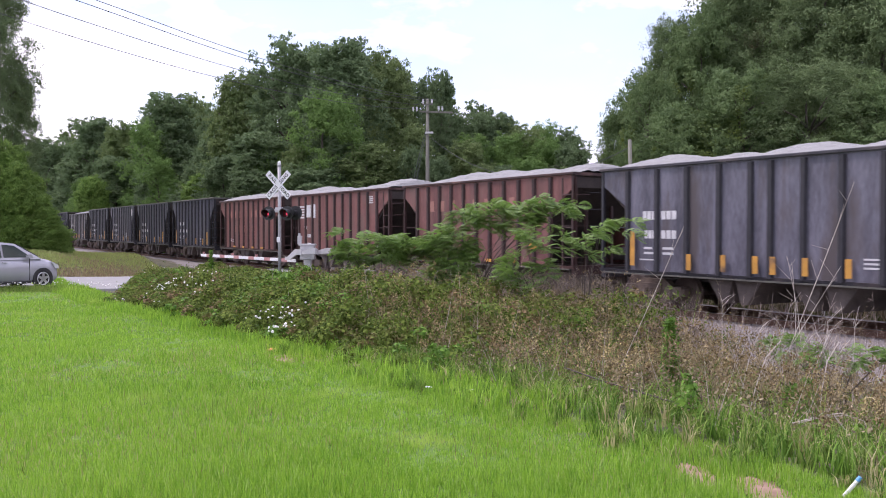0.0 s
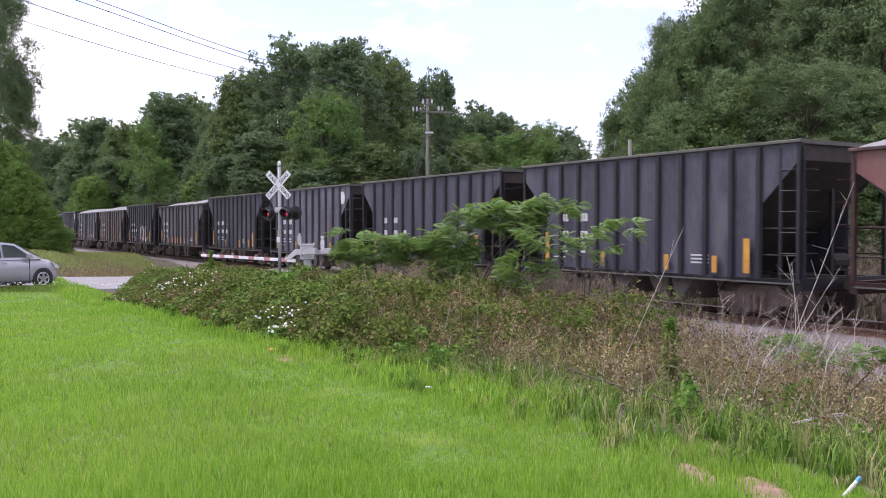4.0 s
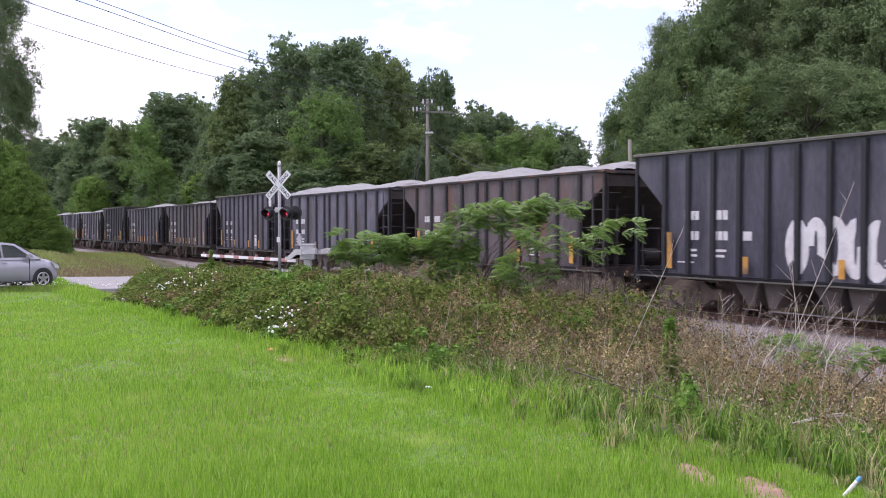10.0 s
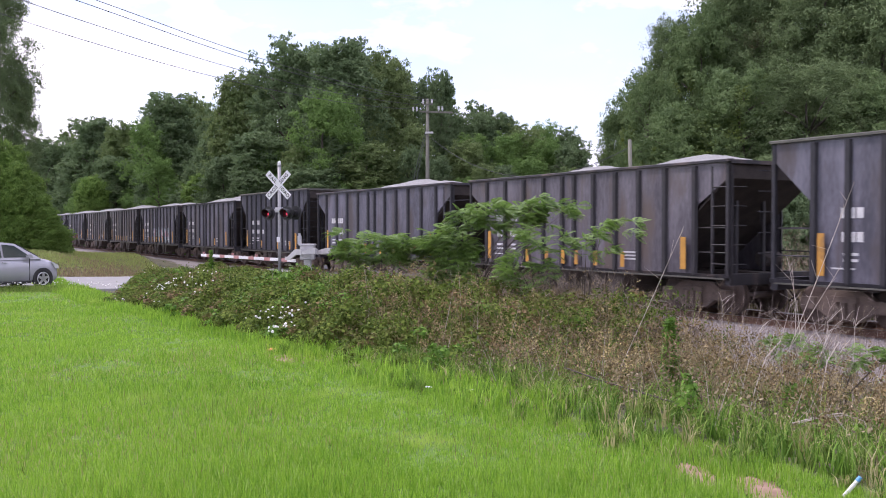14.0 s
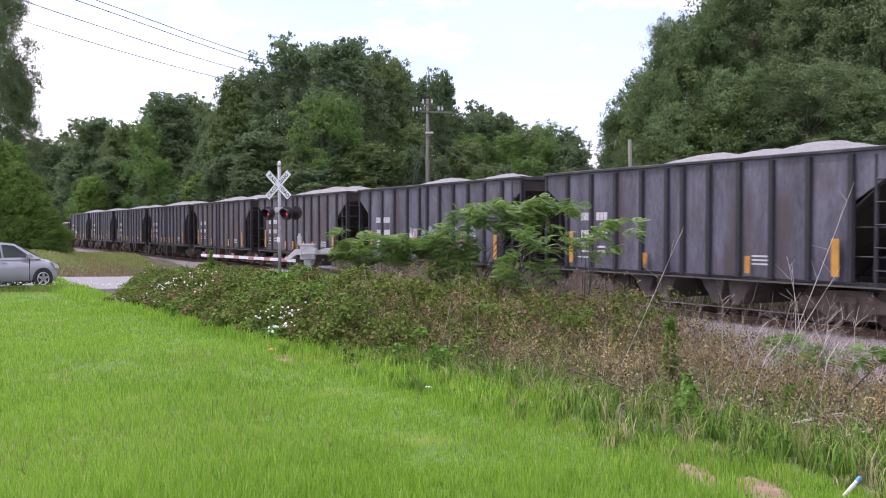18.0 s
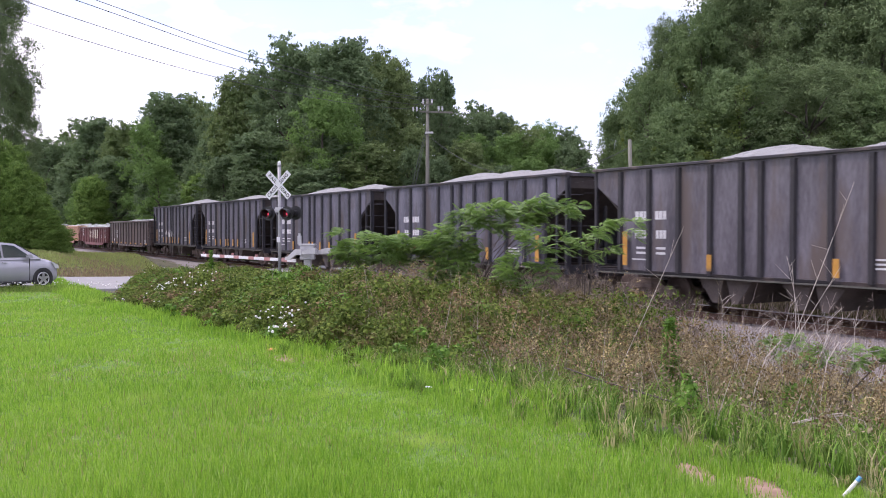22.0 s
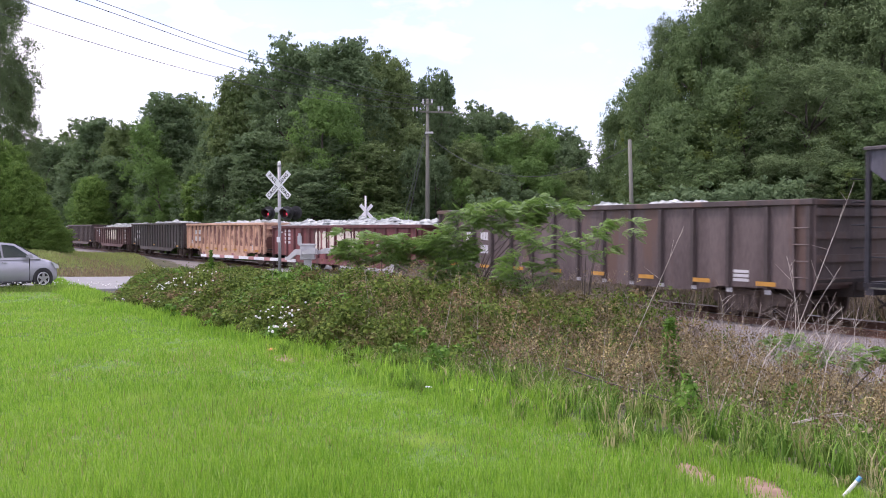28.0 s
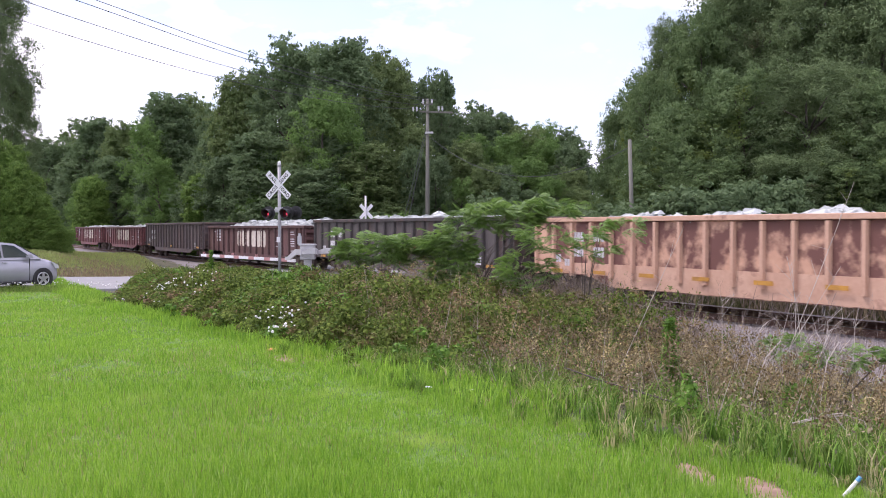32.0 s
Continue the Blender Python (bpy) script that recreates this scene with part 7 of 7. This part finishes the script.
def build_mimosa():
    """Saplings: thin branches to many sprays, each spray a rosette of feathery leaves that arch and droop."""
    g = np.random.default_rng(29)
    rng = random.Random(31)

    def plant(base, pads, label):
        base = (base[0], base[1], float(ground_z(base[0], base[1])))
        tree = tagged(new("mimosa_sapling"), label, "sapling", "mimosa saplings")
        tree.matrix_basis = pose(*base)
        quads, b0 = [], Vector(base)
        for x0, x1, z0, z1, y0, n, size in pads:
            for k in range(n):
                # sprays fill an oval pad, more on its upper face
                u, w = rng.uniform(-1, 1), rng.uniform(-1, 1)
                reach = math.sqrt(max(0.05, 1 - u * u))
                tip = Vector(((x0 + x1) / 2 + u * (x1 - x0) / 2, y0 + rng.uniform(-0.45, 0.45), (z0 + z1) / 2 + w * reach * (z1 - z0) / 2)) - b0
                if k % 9 == 0:
                    bm = bmesh.new()
                    fork = Vector((tip.x * 0.45, tip.y * 0.5, tip.z * rng.uniform(0.55, 0.75)))
                    tube(bm, [Vector((rng.uniform(-0.06, 0.06), 0, 0)), fork * 0.6 + Vector((0, 0, 0.12)), fork, tip], [0.018, 0.013, 0.009, 0.003], 5)
                    part("branch", done("branch", bm, M_BARK), tree)
                way0 = math.atan2(tip.y, tip.x) + rng.uniform(-0.8, 0.8)
                for j in range(rng.randint(4, 7)):
                    aa = way0 + rng.uniform(-1.7, 1.7)
                    way = np.array([math.cos(aa), math.sin(aa) * 0.8, rng.uniform(-0.45, 0.60)])
                    frond(g, np.array(tip), way, size * rng.uniform(0.7, 1.25), quads)
        part("foliage", soup("foliage", np.array(quads), 4, M_FERN), tree, "feathery green leaves")
    plant((0.35, 21.4), [(0.24, 2.25, 2.08, 2.78, 21.2, 64, 0.36), (-0.42, 0.62, 1.25, 2.2, 21.3, 58, 0.36), (-0.3, 0.6, 0.8, 1.5, 21.2, 30, 0.34),
                         (1.95, 2.65, 2.58, 2.86, 21.0, 13, 0.30), (2.70, 3.30, 2.44, 2.70, 20.8, 11, 0.28)], "young mimosa tree with feathery leaves before the track")
    plant((-1.5, 22.0), [(-2.45, -0.45, 1.22, 2.0, 21.8, 88, 0.36), (-2.95, -2.3, 1.9, 2.2, 21.8, 6, 0.26)], "low mimosa sapling spreading over the weeds")
    plant((2.1, 19.8), [(1.35, 2.25, 0.75, 1.75, 19.7, 26, 0.34), (1.7, 2.7, 1.5, 2.35, 19.6, 20, 0.32)], "drooping mimosa shoot before the track")
    plant((3.0, 19.2), [(2.9, 3.6, 1.45, 2.1, 19.0, 11, 0.28), (3.3, 4.15, 1.75, 2.4, 19.0, 11, 0.28)], "mimosa branches arching out over the weeds")
    plant((4.9, 11.2), [(4.15, 4.85, 0.46, 0.76, 11.3, 20, 0.20), (5.0, 5.55, 0.36, 0.66, 11.0, 14, 0.20)], "low mimosa shoot by the ballast")


def build_stalks():
    """Bleached dead stalks that arch over the weeds, and one upright green weed."""
    rng = random.Random(77)
    for k in range(62):
        if k < 12:
            bear, dist = rng.uniform(0.372, 0.405), rng.uniform(11.0, 12.2)
            h, lx, ly, sag = rng.uniform(0.9, 1.75), rng.uniform(-0.35, 0.75), rng.uniform(-0.2, 0.2), rng.uniform(0.05, 0.3)
        else:
            bear, dist = rng.uniform(0.31, 0.49), rng.uniform(10.6, 13.4)
            h, lx, ly, sag = rng.uniform(0.7, 1.45), rng.uniform(-0.8, 0.9), rng.uniform(-0.3, 0.3), rng.uniform(0.3, 0.95)
        x, y = bear * dist, dist
        bm = bmesh.new()

        def along(f):
            return Vector((lx * f, ly * f, h * ((1 + sag) * f - sag * f * f * f)))
        fat = rng.uniform(0.0035, 0.0065)
        tube(bm, [along(j / 7) for j in range(8)], [fat * (1 - 0.085 * j) for j in range(8)], 4)
        for j in range(5):
            p = along(rng.uniform(0.35, 0.95))
            q = p + Vector((rng.uniform(-0.05, 0.22) * (1 if lx > 0 else -1), rng.uniform(-0.06, 0.06), rng.uniform(0.05, 0.24)))
            tube(bm, [p, p.lerp(q, 0.5) + Vector((0, 0, 0.015)), q], [0.0032, 0.0026, 0.0016], 4)
        st = new("dead_stalk", done("dead_stalk", bm, M_DEAD if k % 3 == 0 else M_TWIG))
        st.matrix_basis = pose(x, y, float(ground_z(x, y)))
        tagged(st, "bleached dead weed stalk arching over the ballast" if k % 3 == 0 else "brown dead weed stalk arching over the ballast", "dead stalk", "dead stalks")
    for tip, base in (((5.11, 11.2, 2.71), (4.28, 11.4, 0.3)), ((2.94, 11.0, 2.15), (2.2, 11.3, 0.3)), ((5.0, 11.3, 1.66), (4.2, 11.5, 0.2)), ((4.32, 11.3, 1.78), (4.62, 11.5, 0.3)), ((4.42, 11.4, 1.70), (4.55, 11.6, 0.3)), ((4.35, 11.2, 1.25), (4.08, 11.3, 0.2))):
        bm = bmesh.new()
        a, b = Vector(base), Vector(tip)
        tube(bm, [a, a.lerp(b, 0.5) + Vector((0.03, 0, 0.05)), b], [0.006, 0.0045, 0.002], 4)
        for f in (0.5, 0.65, 0.8, 0.9):
            p = a.lerp(b, f)
            tube(bm, [p, p + Vector((rng.uniform(-0.22, 0.2), 0, rng.uniform(0.05, 0.25)))], [0.0028, 0.0015], 4)
        st = new("dead_stalk", done("dead_stalk", bm, M_DEAD))
        tagged(st, "tall bare dead stalk leaning over the weeds", "dead stalk", "dead stalks")
    # fallen bleached branches that arch out of the long grass
    for pts in (((2.92, 7.5, 0.50), (3.12, 7.5, 0.55), (3.32, 7.5, 0.585), (3.50, 7.45, 0.53), (3.57, 7.4, 0.33), (3.56, 7.4, 0.02)), ((2.75, 7.7, 0.36), (2.95, 7.6, 0.46), (3.15, 7.55, 0.53), (3.38, 7.5, 0.57)),
                ((3.30, 7.6, 0.56), (3.42, 7.55, 0.40), (3.48, 7.5, 0.18), (3.5, 7.5, 0.0)), ((4.1, 9.3, 0.95), (3.98, 9.3, 0.75), (3.93, 9.3, 0.45), (3.9, 9.3, 0.1)), ((3.0, 8.9, 0.1), (3.1, 8.9, 0.55), (3.2, 8.9, 0.85), (3.35, 8.9, 1.02))):
        bm = bmesh.new()
        tube(bm, pts, [0.0065 - 0.0006 * k for k in range(len(pts))], 5)
        for k in range(3):
            p = Vector(pts[1]).lerp(Vector(pts[2]), rng.random())
            tube(bm, [p, p + Vector((rng.uniform(-0.15, 0.15), 0, rng.uniform(0.04, 0.18)))], [0.003, 0.0015], 4)
        tagged(new("dead_branch", done("dead_branch", bm, M_DEAD)), "bleached dead branch arching out of the grass", "dead stalk", "dead stalks")
    # upright green weed
    g = np.random.default_rng(5)
    for bx, by, h, n in ((2.66, 10.5, 1.04, 1300), (-7.6, 29.5, 1.75, 1500), (4.15, 10.2, 0.6, 700), (2.95, 10.6, 0.5, 500), (3.6, 9.2, 0.5, 500)):
        z0 = float(ground_z(bx, by))
        t = g.uniform(0.05, 1, n)
        a = g.uniform(0, 6.28, n)
        r = (0.2 * (1.05 - t) + 0.06) * (0.75 if h > 1 else 1)
        rr = r * g.uniform(0.2, 1, n)
        p = np.stack([np.cos(a) * rr, np.sin(a) * rr, t * h], -1)
        nrm = np.stack([np.cos(a) * 0.5, np.sin(a) * 0.5, np.full(n, 0.8)], -1) + g.normal(size=(n, 3)) * 0.4
        nrm /= np.linalg.norm(nrm, axis=-1, keepdims=True)
        weed = tagged(new("green_weed"), "upright bright green weed standing in the dry stems", "weed", "upright weeds")
        weed.matrix_basis = pose(bx, by, z0)
        bm = bmesh.new()
        tube(bm, [(0, 0, 0), (0.01, 0, h * 0.95)], [0.012, 0.004], 5)
        part("stem", done("stem", bm, M_BRAMBLE), weed)
        part("foliage", soup("foliage", leaf_quads(p, nrm, g.uniform(0.08, 0.17, n), 0.15, g), 4, M_WEED), weed)


build_bank()
build_bare()
build_lawn()
build_weeds()
build_flowers()
build_mimosa()
build_stalks()

# ---- litter ----
M_PAPER = mat("white_litter", (0.62, 0.62, 0.60), (0.80, 0.80, 0.78), 9, 40, 0.7, bump=0.2)
M_ORANGE = mat("orange_litter", (0.60, 0.20, 0.06), (0.75, 0.32, 0.12), 9, 40, 0.6, bump=0.1)
M_BLUE = mat("blue_band", (0.08, 0.28, 0.55), (0.15, 0.40, 0.68), 9, 40, 0.4, bump=0)


def build_litter():
    rng = random.Random(8)
    for x, y, r, m, words in ((-0.155, 9.55, 0.03, M_PAPER, "crumpled scrap of white paper in the grass"), (0.30, 9.35, 0.03, M_PAPER, "crumpled scrap of white paper in the grass"), (-2.43, 12.75, 0.07, M_ORANGE, "orange scrap of litter at the lawn's edge")):
        bm = bmesh.new()
        bmesh.ops.create_icosphere(bm, subdivisions=2, radius=r)
        for v in bm.verts:
            v.co = Vector((v.co.x * 1.5, v.co.y, v.co.z * 0.35)) * rng.uniform(0.75, 1.2)
        ob = new("litter", done("litter", bm, m))
        ob.matrix_basis = pose(x, y, float(ground_z(x, y)) + 0.05, rz=rng.uniform(0, 180))
        tagged(ob, words, "litter", "scraps of litter")
    x, y = 2.395, 5.36
    z = float(ground_z(x, y))
    bottle = tagged(new("plastic_pipe"), "white plastic pipe with a blue band sticking out of the grass", "pipe")
    bottle.matrix_basis = pose(x, y, z, rx=5, ry=38)
    bm = bmesh.new()
    tube(bm, [(0, 0, -0.05), (0, 0, 0.13)], 0.012, 10)
    part("tube", done("tube", bm, M_PAPER), bottle)
    bm = bmesh.new()
    tube(bm, [(0, 0, 0.131), (0, 0, 0.165)], 0.0135, 10)
    part("cap", done("cap", bm, M_BLUE), bottle, "blue band")
    bm = bmesh.new()
    tube(bm, [(1.32, 9.75, 0.62), (1.62, 9.36, 0.555), (1.95, 8.97, 0.50), (2.26, 8.6, 0.45)], [0.008, 0.011, 0.012, 0.012], 6)
    tagged(new("fallen_stick", done("fallen_stick", bm, M_BARK)), "thin brown stick leaning in the weeds", "stick")


build_litter()


motions()
